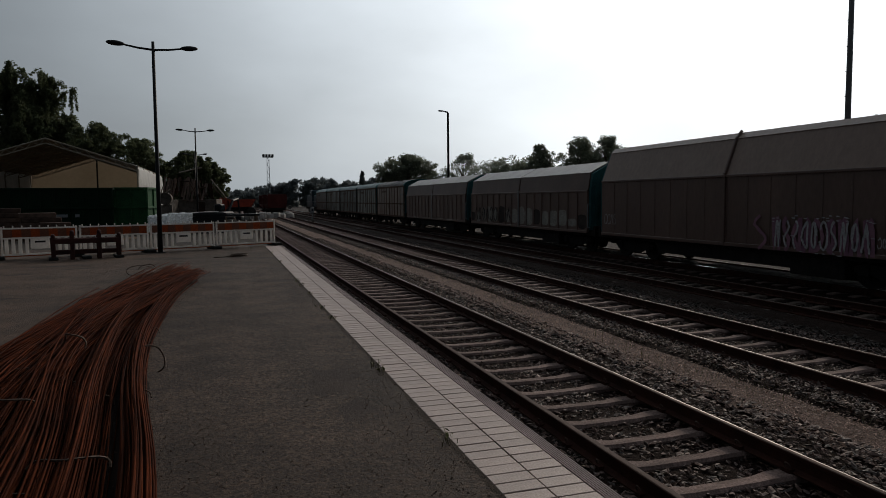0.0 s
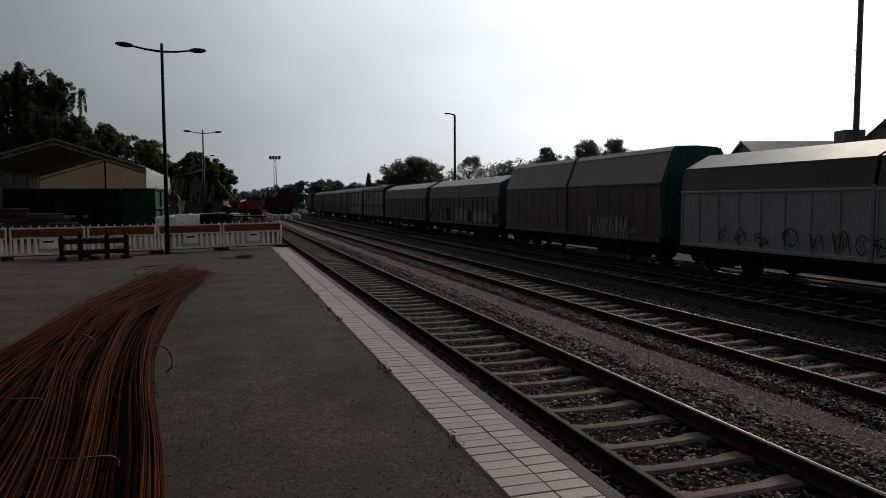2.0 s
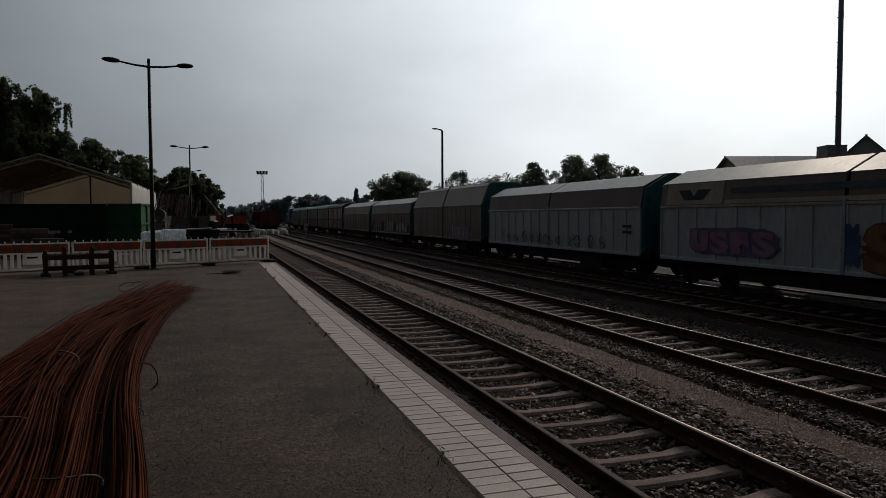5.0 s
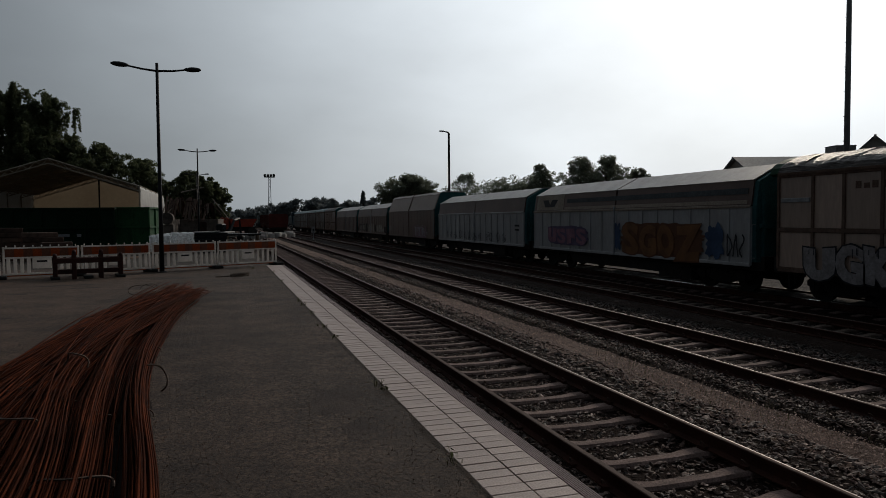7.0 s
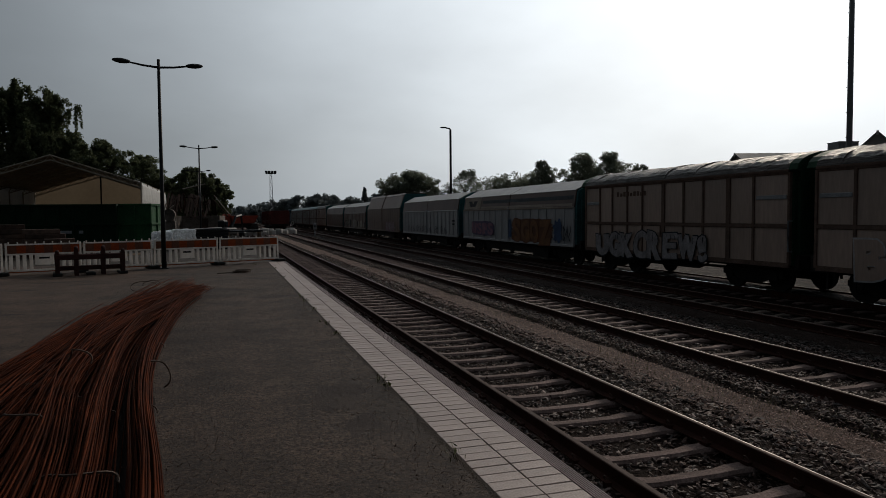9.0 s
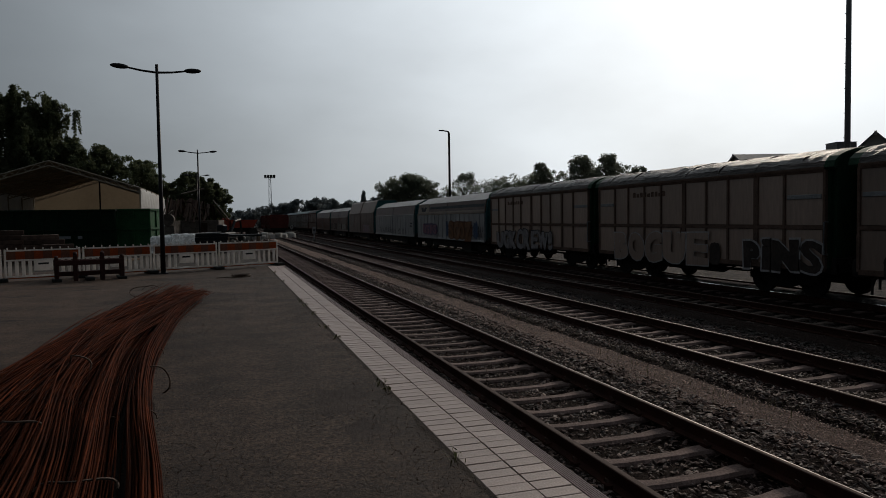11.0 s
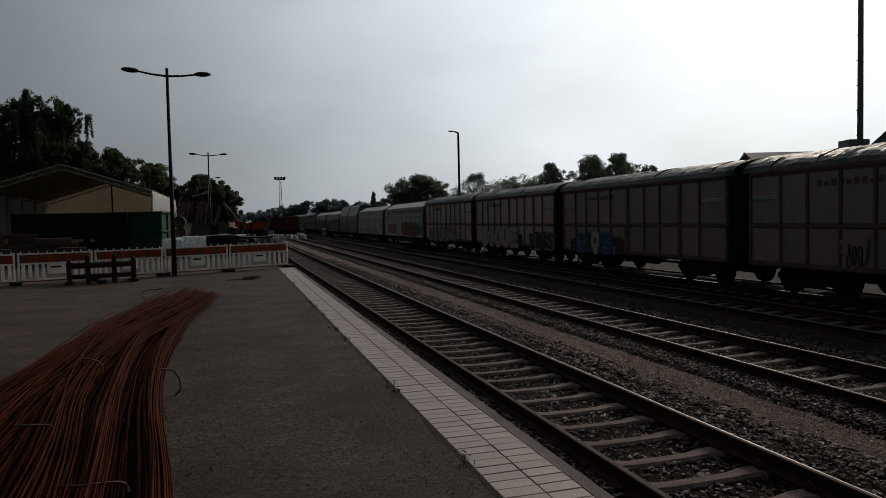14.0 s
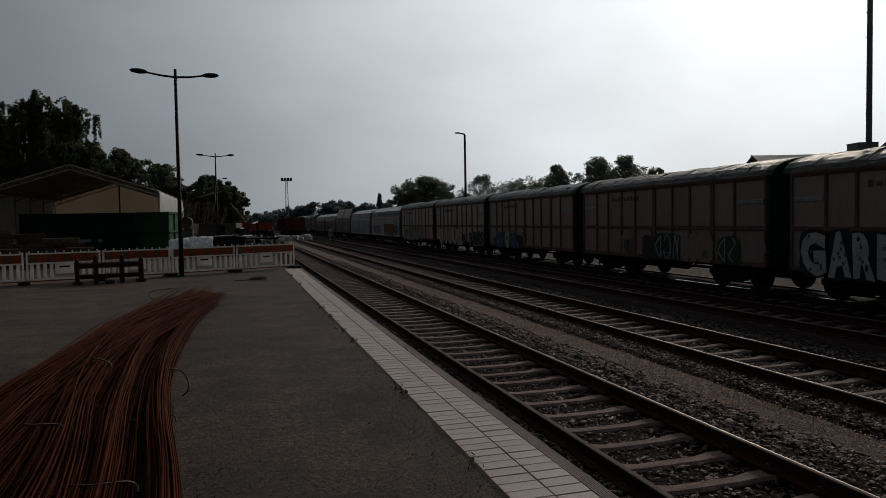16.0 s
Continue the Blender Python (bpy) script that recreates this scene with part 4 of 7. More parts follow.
            part("grab_rail", bm, M["galvanised"], w)
    return w


def covered_van(label, L=11.85, wall=None, frame=None, end=None, roof=None, doors=True):
    """Older bogie van: boarded panels between posts, a waist rail, an arched sheet roof."""
    wall, frame, end, roof = wall or M["tan"], frame or M["tan_frame"], end or M["green_end"], roof or M["roof"]
    w = thing("freight_wagon", label, "freight wagon", group="wagons of the freight train")
    undergear(w, L, BOGIE, WHEELSET)
    h, eave, waist, low, ridge = 1.5, 3.5, 1.96, 0.86, 4.06
    Lb = L - 0.55
    arch = [(h * math.cos(a), eave + (ridge - eave) * math.sin(a) ** 0.9) for a in np.linspace(0, math.pi, 13)]
    bm = bmesh.new()
    core = [(-h + 0.07, low), (h - 0.07, low)] + [(x * 0.955, z - 0.04) for x, z in arch]
    extrude_y(bm, core, -Lb / 2, Lb / 2)
    part("body", bm, M["underframe"], w)
    for s in (-1, 1):
        bm = bmesh.new()
        y0, y1 = s * Lb / 2, s * (Lb / 2 + 0.1)
        extrude_y(bm, [(x * 1.01, z) for x, z in core], min(y0, y1), max(y0, y1))
        for x in (-1.25, -0.45, 0.45, 1.25):
            box(bm, x - 0.06, x + 0.06, min(y1, y1 + s * 0.1), max(y1, y1 + s * 0.1), low, eave + 0.1)
        part("end_wall", bm, end, w, "dark green ribbed end wall")
        # roof overhang at the end
        bm = bmesh.new()
        prof = [(x * 1.03, z + 0.03) for x, z in arch] + [(x * 0.97, z - 0.03) for x, z in arch[::-1]]
        ya, yb = s * (Lb / 2 - 0.02), s * (Lb / 2 + 0.3)
        extrude_y(bm, prof, min(ya, yb), max(ya, yb))
        part("roof_hood", bm, end, w, "curved green roof end")
    cuts = [0, 0.105, 0.19, 0.285, 0.375, 0.49, 0.59, 0.68, 0.785, 0.88, 1.0]
    ys = [Lb / 2 - c * Lb for c in cuts]
    for side in (-1, 1):
        X = side * h
        if side == -1:
            for i, (a, b) in enumerate(zip(ys, ys[1:])):
                for z0, z1 in ((low + 0.06, waist - 0.06), (waist + 0.06, eave - 0.08)):
                    part("panel", bbox(X + 0.005, X + 0.07, b + 0.03, a - 0.03, z0, z1, 0.01), wall, w)
                if i in (0, len(cuts) - 2):
                    part("air_vent", bbox(X - 0.025, X + 0.02, b + 0.1, a - 0.1, 2.72, 2.84, 0.01), M["galvanised"], w, "pale louvred air vent")
            for i, y in enumerate(ys):
                wd = 0.09 if i in (5, 8) else 0.045
                part("post", bbox(X - 0.035, X + 0.06, y - wd, y + wd, low, eave - 0.03, 0.008), frame, w)
            for z, wd in ((low, 0.07), (waist, 0.055), (eave - 0.04, 0.05)):
                part("side_rail", bbox(X - 0.03, X + 0.06, -Lb / 2, Lb / 2, z - wd, z + wd, 0.008), frame, w)
            bm = bmesh.new()
            tube(bm, [(X + 0.05, -Lb / 2 - 0.05, 1.25), (X - 0.1, -Lb / 2 - 0.07, 1.25), (X - 0.1, -Lb / 2 - 0.07, 2.1), (X + 0.05, -Lb / 2 - 0.05, 2.1)], 0.03, 6)
            part("grab_rail", bm, M["galvanised"], w)
            for k in range(9):
                y = 3.18 - 0.23 * k
                part("name_bar", bbox(X - 0.002, X + 0.02, y - 0.16, y, 3.02, 3.20 - 0.05 * (k % 3 == 1), 0.0), M["tan_frame"], w, "faded brown letter bar")
            for k in range(7):
                y = Lb / 2 - 0.25 - 0.21 * k
                z = 0.30 + 0.16 * ((k * 5) % 4)
                part("brake_hanger", bbox(X + 0.14, X + 0.18, y - 0.025, y + 0.025, z, low, 0.0), M["underframe"], w)
            if doors:
                part("door_latch", bbox(X - 0.06, X, ys[5] + 0.1, ys[5] + 0.16, 1.5, 1.9, 0.01), frame, w)
        else:
            part("side_wall", bbox(X - 0.07, X, -Lb / 2, Lb / 2, low, eave, 0.01), wall, w)
    # roof of overlapping, dented sheets
    rng = random.Random(int(L * 100) + len(bpy.data.objects))
    bm = bmesh.new()
    n, grid = 14, []
    for i in range(n):
        a, b = -Lb / 2 + Lb * i / n, -Lb / 2 + Lb * (i + 1) / n
        d = 0.014 * (i % 2)
        for j in range(5):
            y = a + (b - a) * j / 4
            grid.append([bm.verts.new((x * 1.03, y, z + 0.03 + d + (rng.uniform(-0.026, 0.026) if 0 < k < 12 else 0))) for k, (x, z) in enumerate(arch)])
    for e, f in zip(grid, grid[1:]):
        for k in range(len(arch) - 1):
            bm.faces.new((e[k], e[k + 1], f[k + 1], f[k]))
    sm = part("roof_sheet", bm, roof, w, "dented weathered sheet metal roof")
    md = sm.modifiers.new("thick", "SOLIDIFY")
    md.thickness, md.offset = 0.02, -1
    bm = bmesh.new()
    extrude_y(bm, [(-h - 0.06, eave - 0.02), (-h - 0.06, eave + 0.05), (-h + 0.02, eave + 0.06), (-h + 0.02, eave - 0.02)], -Lb / 2, Lb / 2)
    part("gutter", bm, frame, w)
    return w


def markings(w, rng, y, z, n=3, material=None):
    """Small data panels whose writing cannot be read: plain bars."""
    for i in range(n):
        part("data_panel", bbox(-1.545, -1.53, y - rng.uniform(0.5, 0.8), y, z - 0.22 * i - 0.05, z - 0.22 * i + 0.05, 0.0), material or M["paint_black"], w)


def locomotive():
    w = thing("locomotive", "dark blue-green diesel locomotive at the head of the train", "locomotive")
    L = 15.5
    undergear(w, L, BOGIE, WHEELSET)
    part("body", bbox(-1.25, 1.25, -6.6, 7.2, 1.15, 3.2, 0.15), M["loco"], w)
    part("cab", bbox(-1.5, 1.5, -2.5, 0.6, 1.15, 4.1, 0.2), M["loco"], w)
    part("walkway", bbox(-1.5, 1.5, -7.4, 7.4, 1.0, 1.14, 0.02), M["underframe"], w)
    for y in (-2.535, 0.62):
        for x in (-0.75, 0.75):
            part("cab_window", bbox(x - 0.45, x + 0.45, y - 0.03, y + 0.03, 3.05, 3.7, 0.02), M["glass"], w)
    part("side_window", bbox(-1.53, -1.49, -1.7, -0.3, 3.05, 3.7, 0.01), M["glass"], w)
    bm = bmesh.new()
    tube(bm, [(0, 3, 3.15), (0, 3, 3.6)], 0.22, 12)
    part("exhaust", bm, M["underframe"], w)
    for s in (-1, 1):
        bm = bmesh.new()
        for y in np.linspace(-7.2, 7.2, 13):
            tube(bm, [(s * 1.45, y, 1.14), (s * 1.45, y, 2.1)], 0.02, 5)
        tube(bm, [(s * 1.45, -7.2, 2.1), (s * 1.45, 7.2, 2.1)], 0.02, 5)
        part("handrail", bm, M["galvanised"], w)
    return w


def build_train():
    global BOGIE, WHEELSET
    BOGIE, WHEELSET = bogie_mesh(), wheelset_mesh()
    rng = random.Random(11)
    X = -1.5

    def put(w, front, rear):
        MOVERS.append((w, (front + rear) / 2))
        return w

    # front of the train first; the numbers are gap centres along the track at the start
    put(locomotive(), 131.5, 115.5)
    pale = M["grey_white"]
    for f, r, wall, roof in ((115.5, 103.4, M["van_green"], M["roof_teal"]), (103.4, 91.3, M["van_pale"], M["roof_teal"]), (91.3, 79.4, M["van_green"], M["roof_teal"]), (79.4, 68.6, M["van_pale"], M["roof_teal"]), (68.6, 57.2, M["tan"], M["roof"])):
        put(covered_van("weathered boarded covered van with a dented sheet roof", f - r - 0.35, wall, end=M["teal"], roof=roof), f, r)
    put(sliding_wall_wagon("dark brown sliding-wall freight wagon", 15.7, M["brown"], M["dark_brown"]), 57.2, 41.2)
    w = put(sliding_wall_wagon("dark brown sliding-wall wagon with pale sprayed lower walls", 15.3, M["brown"], M["dark_brown"]), 41.2, 25.7)
    for i in range(16):
        y = 7.0 - 0.915 * i
        part("graffiti", blob(rng, y - 0.42, y + 0.42, 0.97 + rng.uniform(0, 0.12), 2.0 - rng.uniform(0.0, 0.28) - (0.3 if i < 2 or i > 13 else 0), X - 0.006, 24, 0.08), M["paint_pale"] if i % 5 else M["paint_soot"], w, "pale sprayed field between two ribs")
    strokes(w, rng, 6.6, 1.0, 1.1, 1.85, 0.10, 9, X - 0.044, M["paint_soot"], "dark sprayed stroke", 0.8)
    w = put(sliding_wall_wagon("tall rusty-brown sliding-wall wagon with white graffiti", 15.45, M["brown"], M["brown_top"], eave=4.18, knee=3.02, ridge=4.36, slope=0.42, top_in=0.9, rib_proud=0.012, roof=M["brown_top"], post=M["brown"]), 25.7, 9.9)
    strokes(w, rng, -1.2, -1.95, 0.85, 1.82, 0.10, 1, X - 0.05, M["paint_pink"], "pinkish sprayed loop", 0.9)
    strokes(w, rng, -2.0, -5.3, 0.86, 1.78, 0.13, 9, X - 0.05, M["paint_pink"], "pink sprayed letter", 0.8)
    strokes(w, rng, -2.1, -5.2, 0.95, 1.70, 0.065, 10, X - 0.060, M["paint_white"], "pale sprayed highlight", 0.8)
    for k in range(34):
        y, z = -2.0 - 3.3 * rng.random(), rng.choice((0.9, 1.3, 1.72, 1.8)) + rng.uniform(-0.06, 0.06)
        part("graffiti", blob(rng, y - 0.06, y + 0.06, z - 0.016, z + 0.016, X - 0.070, 10, 0.3), M["paint_white"], w, "short white sprayed dash")
    strokes(w, rng, -5.35, -5.85, 1.1, 1.35, 0.025, 4, X - 0.05, M["paint_white"], "small white scrawl", 0.8)
    strokes(w, rng, 7.0, 6.1, 1.3, 1.7, 0.03, 4, X - 0.05, M["paint_white"])
    w = put(sliding_wall_wagon("grey-white sliding-wall wagon with black sprayed scribbles and a brown canopy", 15.75, pale, M["dark_brown"]), 9.9, -6.2)
    for a, b, top, low in ((5.59, 5.02, 1.65, 1.10), (4.83, 4.23, 1.51, 1.05), (4.04, 3.24, 1.41, 1.05), (2.96, 2.12, 1.60, 1.07), (1.97, 1.34, 1.48, 1.04), (1.26, 0.52, 1.58, 0.97), (0.45, 0.07, 1.49, 1.01), (0.08, -0.65, 1.44, 1.01), (-0.72, -1.29, 1.47, 1.02), (-1.94, -2.75, 1.55, 0.99), (-2.5, -3.12, 1.54, 0.99), (-3.6, -4.3, 1.55, 1.0), (-4.5, -5.2, 1.5, 1.0)):
        strokes(w, rng, a, b, low, top, 0.03, 1, X - 0.045, M["paint_black"], "thin black sprayed scribble")
        strokes(w, rng, a - 0.1, b + 0.05, low + 0.05, top - 0.1, 0.02, 2, X - 0.054, M["paint_black"], "thin black sprayed scribble")
    markings(w, rng, -6.3, 1.95, 2)
    w = put(sliding_wall_wagon("grey-white sliding-wall wagon with orange and violet graffiti", 15.85, pale, M["dark_brown"], upper=M["canopy_cream"]), -6.2, -22.4)
    # emblem panel and bands on the canopy
    for y0, y1, z0, z1, m in ((4.4, 7.2, 2.72, 3.42, "canopy_cream"), (-7.3, 4.3, 2.72, 2.84, "canopy_cream"), (-7.3, 4.1, 3.02, 3.2, "grey_band")):
        bm = bmesh.new()
        k = 0.12 / 0.79
        xa, xb = X - 0.012 + (z0 - 2.69) * k, X - 0.012 + (z1 - 2.69) * k
        for q in (0.0,):
            extrude_y(bm, [(xa, z0), (xb, z1), (xb + 0.01, z1), (xa + 0.01, z0)], y0, y1)
        part("paint_band", bm, M[m], w)
    bm = bmesh.new()
    for ya, yb, lean in ((6.6, 6.0, -0.35), (5.6, 5.0, 0.3)):
        q = [(ya, 3.2), (yb, 3.2), (yb + lean, 2.86), (ya + lean, 2.86)]
        bm.faces.new([bm.verts.new((X - 0.016 + (z - 2.69) * 0.152, y, z)) for y, z in q])
    part("emblem", bm, M["paint_black"], w, "two dark slanted shapes of an emblem")
    part("graffiti", blob(rng, 2.0, 5.9, 1.08, 2.0, X - 0.04, 60, 0.1), M["paint_violet"], w, "faint violet sprayed patch")
    for ch, a, b in (("U", 5.8, 4.95), ("S", 4.9, 4.05), ("F", 3.95, 3.2), ("S", 3.1, 2.2)):
        bubble_letter(w, ch, a, b, 1.88, 1.18, X - 0.05, rng, "paint_violet", "paint_pink", ("violet outline of a sprayed letter", "dull pink sprayed letter"), 0, 0.05)
    part("graffiti", blob(rng, -5.5, -0.45, 0.84, 2.16, X - 0.04, 90, 0.10), M["paint_rust"], w, "rusty sprayed ground of the lettering")
    for ch, a, b, top, low in (("S", -0.62, -1.75, 2.12, 0.92), ("G", -1.78, -2.85, 2.06, 0.90), ("O", -2.88, -3.86, 2.08, 0.92), ("Z", -3.90, -5.30, 2.06, 0.84)):
        bubble_letter(w, ch, a, b, top, low, X - 0.05, rng, "paint_rust", "paint_orange", ("dark rusty outline of a sprayed letter", "dull orange sprayed letter"), 0, 0.05)
    for a, b in ((0.1, -0.5), (-5.45, -6.4)):
        part("graffiti", blob(rng, b, a, 0.95, 2.2, X - 0.038, 30, 0.35), M["paint_blue"], w, "blue sprayed patch")
    strokes(w, rng, -6.5, -7.3, 1.1, 1.8, 0.06, 3, X - 0.045, M["paint_black"])
    # covered vans
    w = put(covered_van("tan-brown boarded covered van with white bubble graffiti", wall=M["tan_pale"]), -22.4, -34.6)
    for ch, a, b, top, low in (("U", 4.69, 3.68, 1.50, 0.66), ("G", 3.70, 2.83, 1.60, 0.62), ("K", 2.86, 1.92, 1.58, 0.66), ("C", 1.94, 1.01, 1.68, 0.64), ("R", 1.03, 0.14, 1.70, 0.68), ("E", 0.08, -0.75, 1.66, 0.76), ("W", -0.73, -1.83, 1.60, 0.76), ("!", -1.84, -2.30, 1.62, 0.74)):
        bubble_letter(w, ch, a, b, top, low, X - 0.052, rng)
    w = put(covered_van("tan-brown boarded covered van with outlined graffiti", wall=M["tan_pale"]), -34.6, -46.85)
    for ch, a, b, top, low in (("B", 4.41, 3.49, 1.68, 0.66), ("O", 3.43, 2.40, 1.68, 0.64), ("G", 2.35, 1.30, 1.73, 0.64), ("U", 1.25, 0.0, 1.74, 0.66), ("E", -0.08, -1.18, 1.76, 0.70)):
        bubble_letter(w, ch, a, b, top, low, X - 0.052, rng, "paint_white", "tan_pale", ("pale outline of a sprayed letter", "tan sprayed letter filling"), 0, 0.045)
    part("graffiti", blob(rng, -1.74, -1.22, 0.72, 1.46, X - 0.048, 20, 0.08), M["paint_soot"], w, "dark sprayed patch")
    for ch, a, b, top, low in (("P", -2.78, -3.42, 1.53, 0.72), ("i", -3.5, -3.85, 1.64, 0.70), ("N", -3.88, -4.87, 1.60, 0.73), ("S", -4.89, -5.64, 1.59, 0.72)):
        bubble_letter(w, ch, a, b, top, low, X - 0.052, rng, "paint_white", "paint_soot", ("pale outline of a sprayed letter", "dark sprayed letter filling"), 0, 0.06)
    w = put(covered_van("tan-brown boarded covered van with a blue and cream graffiti figure"), -46.85, -59.25)
    for a, b, z0, z1, dx, m, label in ((4.95, 4.3, 0.7, 1.35, 0.040, "paint_soot", "sooty sprayed shade"), (1.35, 0.35, 0.7, 1.5, 0.040, "paint_soot", "sooty sprayed shade"), (4.40, 3.35, 0.66, 1.66, 0.044, "paint_blue", "blue sprayed patch"), (3.40, 2.95, 0.68, 1.68, 0.046, "paint_teal", "dark teal sprayed patch"), (2.28, 1.22, 0.68, 1.70, 0.044, "paint_blue", "blue sprayed patch"), (3.02, 2.26, 0.95, 1.72, 0.050, "paint_cream", "cream sprayed head-like round"), (2.86, 2.40, 0.68, 1.02, 0.048, "paint_cream", "cream sprayed patch"), (2.72, 2.55, 1.16, 1.40, 0.054, "paint_black", "dark sprayed spot"), (4.2, 4.05, 0.95, 1.15, 0.050, "paint_silver", "pale sprayed spot"), (1.15, 0.98, 0.72, 1.10, 0.050, "paint_silver", "pale sprayed spot"), (1.95, 1.70, 0.95, 1.05, 0.050, "paint_silver", "pale sprayed spot")):
        part("graffiti", blob(rng, b, a, z0, z1, X - dx, 36, 0.10), M[m], w, label)
    for a, b, z in ((4.3, 3.45, 1.60), (2.2, 1.35, 1.62), (2.2, 1.35, 1.25), (4.3, 3.5, 1.20)):
        part("graffiti", bbox(X - 0.054, X - 0.052, b, a, z - 0.012, z + 0.012, 0.0), M["paint_silver"], w, "pale sprayed line")
    w = put(covered_van("tan-brown boarded covered van with faded teal graffiti"), -59.25, -71.55)
    part("graffiti", blob(rng, 1.52, 2.45, 0.85, 1.85, X - 0.042, 30, 0.3), M["tan"], w, "faded tan sprayed scrawl")
    strokes(w, rng, 2.2, 1.7, 0.95, 1.5, 0.04, 3, X - 0.05, M["paint_black"])
    for a, b, z0, z1, dx, m in ((0.9, 0.1, 0.72, 1.7, 0.040, "paint_soot"), (0.13, -1.07, 0.80, 1.78, 0.044, "paint_teal"), (-0.2, -0.75, 1.25, 1.7, 0.048, "paint_soot"), (-0.60, -1.66, 0.76, 1.78, 0.046, "paint_teal"), (-1.0, -1.35, 1.2, 1.6, 0.050, "paint_soot"), (-1.55, -2.08, 0.76, 1.74, 0.048, "brown_top"), (-2.04, -2.50, 0.76, 1.82, 0.046, "brown_top"), (-2.47, -3.31, 0.78, 1.75, 0.048, "brown_top"), (-2.75, -3.05, 0.95, 1.2, 0.052, "dark_brown"), (-3.49, -4.6, 0.80, 1.72, 0.044, "paint_green")):
        part("graffiti", blob(rng, b, a, z0, z1, X - dx, 36, 0.12), M[m], w, "faded sprayed letter shape")
    strokes(w, rng, 0.05, -1.6, 0.85, 1.70, 0.06, 3, X - 0.058, M["paint_pale"], "pale sprayed outline", 0.8)
    strokes(w, rng, -3.5, -4.5, 0.88, 1.66, 0.05, 2, X - 0.058, M["paint_pale"], "pale sprayed outline", 0.8)
    for a, b, z in ((-2.5, -3.25, 1.70), (-0.4, -1.0, 1.06), (-1.6, -2.0, 1.68)):
        part("graffiti", bbox(X - 0.056, X - 0.054, b, a, z - 0.01, z + 0.01, 0.0), M["paint_silver"], w, "pale sprayed line")
    w = put(covered_van("tan-brown boarded covered van with spotted white graffiti"), -71.55, -83.85)
    for ch, a, b, top, low in (("G", 5.24, 4.40, 1.90, 0.72), ("A", 4.36, 3.62, 1.90, 0.70), ("R", 3.56, 2.92, 1.86, 0.70), ("N", 2.86, 2.0, 1.84, 0.72)):
        part("graffiti", blob(rng, b - 0.1, a + 0.1, low - 0.1, top + 0.08, X - 0.040, 30, 0.05), M["paint_black"], w, "black sprayed ground of the lettering")
        bubble_letter(w, ch, a, b, top, low, X - 0.050, rng, "paint_black", "paint_white", ("dark outline of a sprayed letter", "white bubble letter"), 0)
        for k in range(7):
            cy, cz = rng.uniform(b + 0.1, a - 0.1), rng.uniform(low + 0.12, top - 0.12)
            part("graffiti", blob(rng, cy - 0.045, cy + 0.045, cz - 0.055, cz + 0.055, X - 0.0605, 10, 0.2), M["paint_violet"], w, "violet spot")
    put(covered_van("tan-brown boarded covered van"), -83.85, -96.1)


def ballast_shoulders():
    """Ballast heaped against the outer sides of the rails, over the sleeper ends."""
    for x in TRACKS:
        for s in (-1, 1):
            bm = bmesh.new()
            prof = ((0.90, -0.716), (1.05, -0.705), (1.3, -0.712), (1.45, -0.74), (1.68, -0.80))
            prev = None
            for j in range(321):
                y = -10 + 0.5 * j
                cur = [bm.verts.new((x + s * (px + 0.03 * noise.noise((j * 0.7, px * 5, x))), y, z + 0.02 * noise.noise((j * 0.8, px * 4, x + s)) - (0.045 if x == TRAIN_X else 0.006))) for px, z in prof]
                if prev:
                    for k in range(len(prof) - 1):
                        bm.faces.new((prev[k], prev[k + 1], cur[k + 1], cur[k]))
                prev = cur
            whole("ballast_shoulder", bm, M["gravel"], "heaped dark ballast along the outer side of a rail", "ballast", kind="structure")


build_tracks()
ballast_shoulders()
build_train()
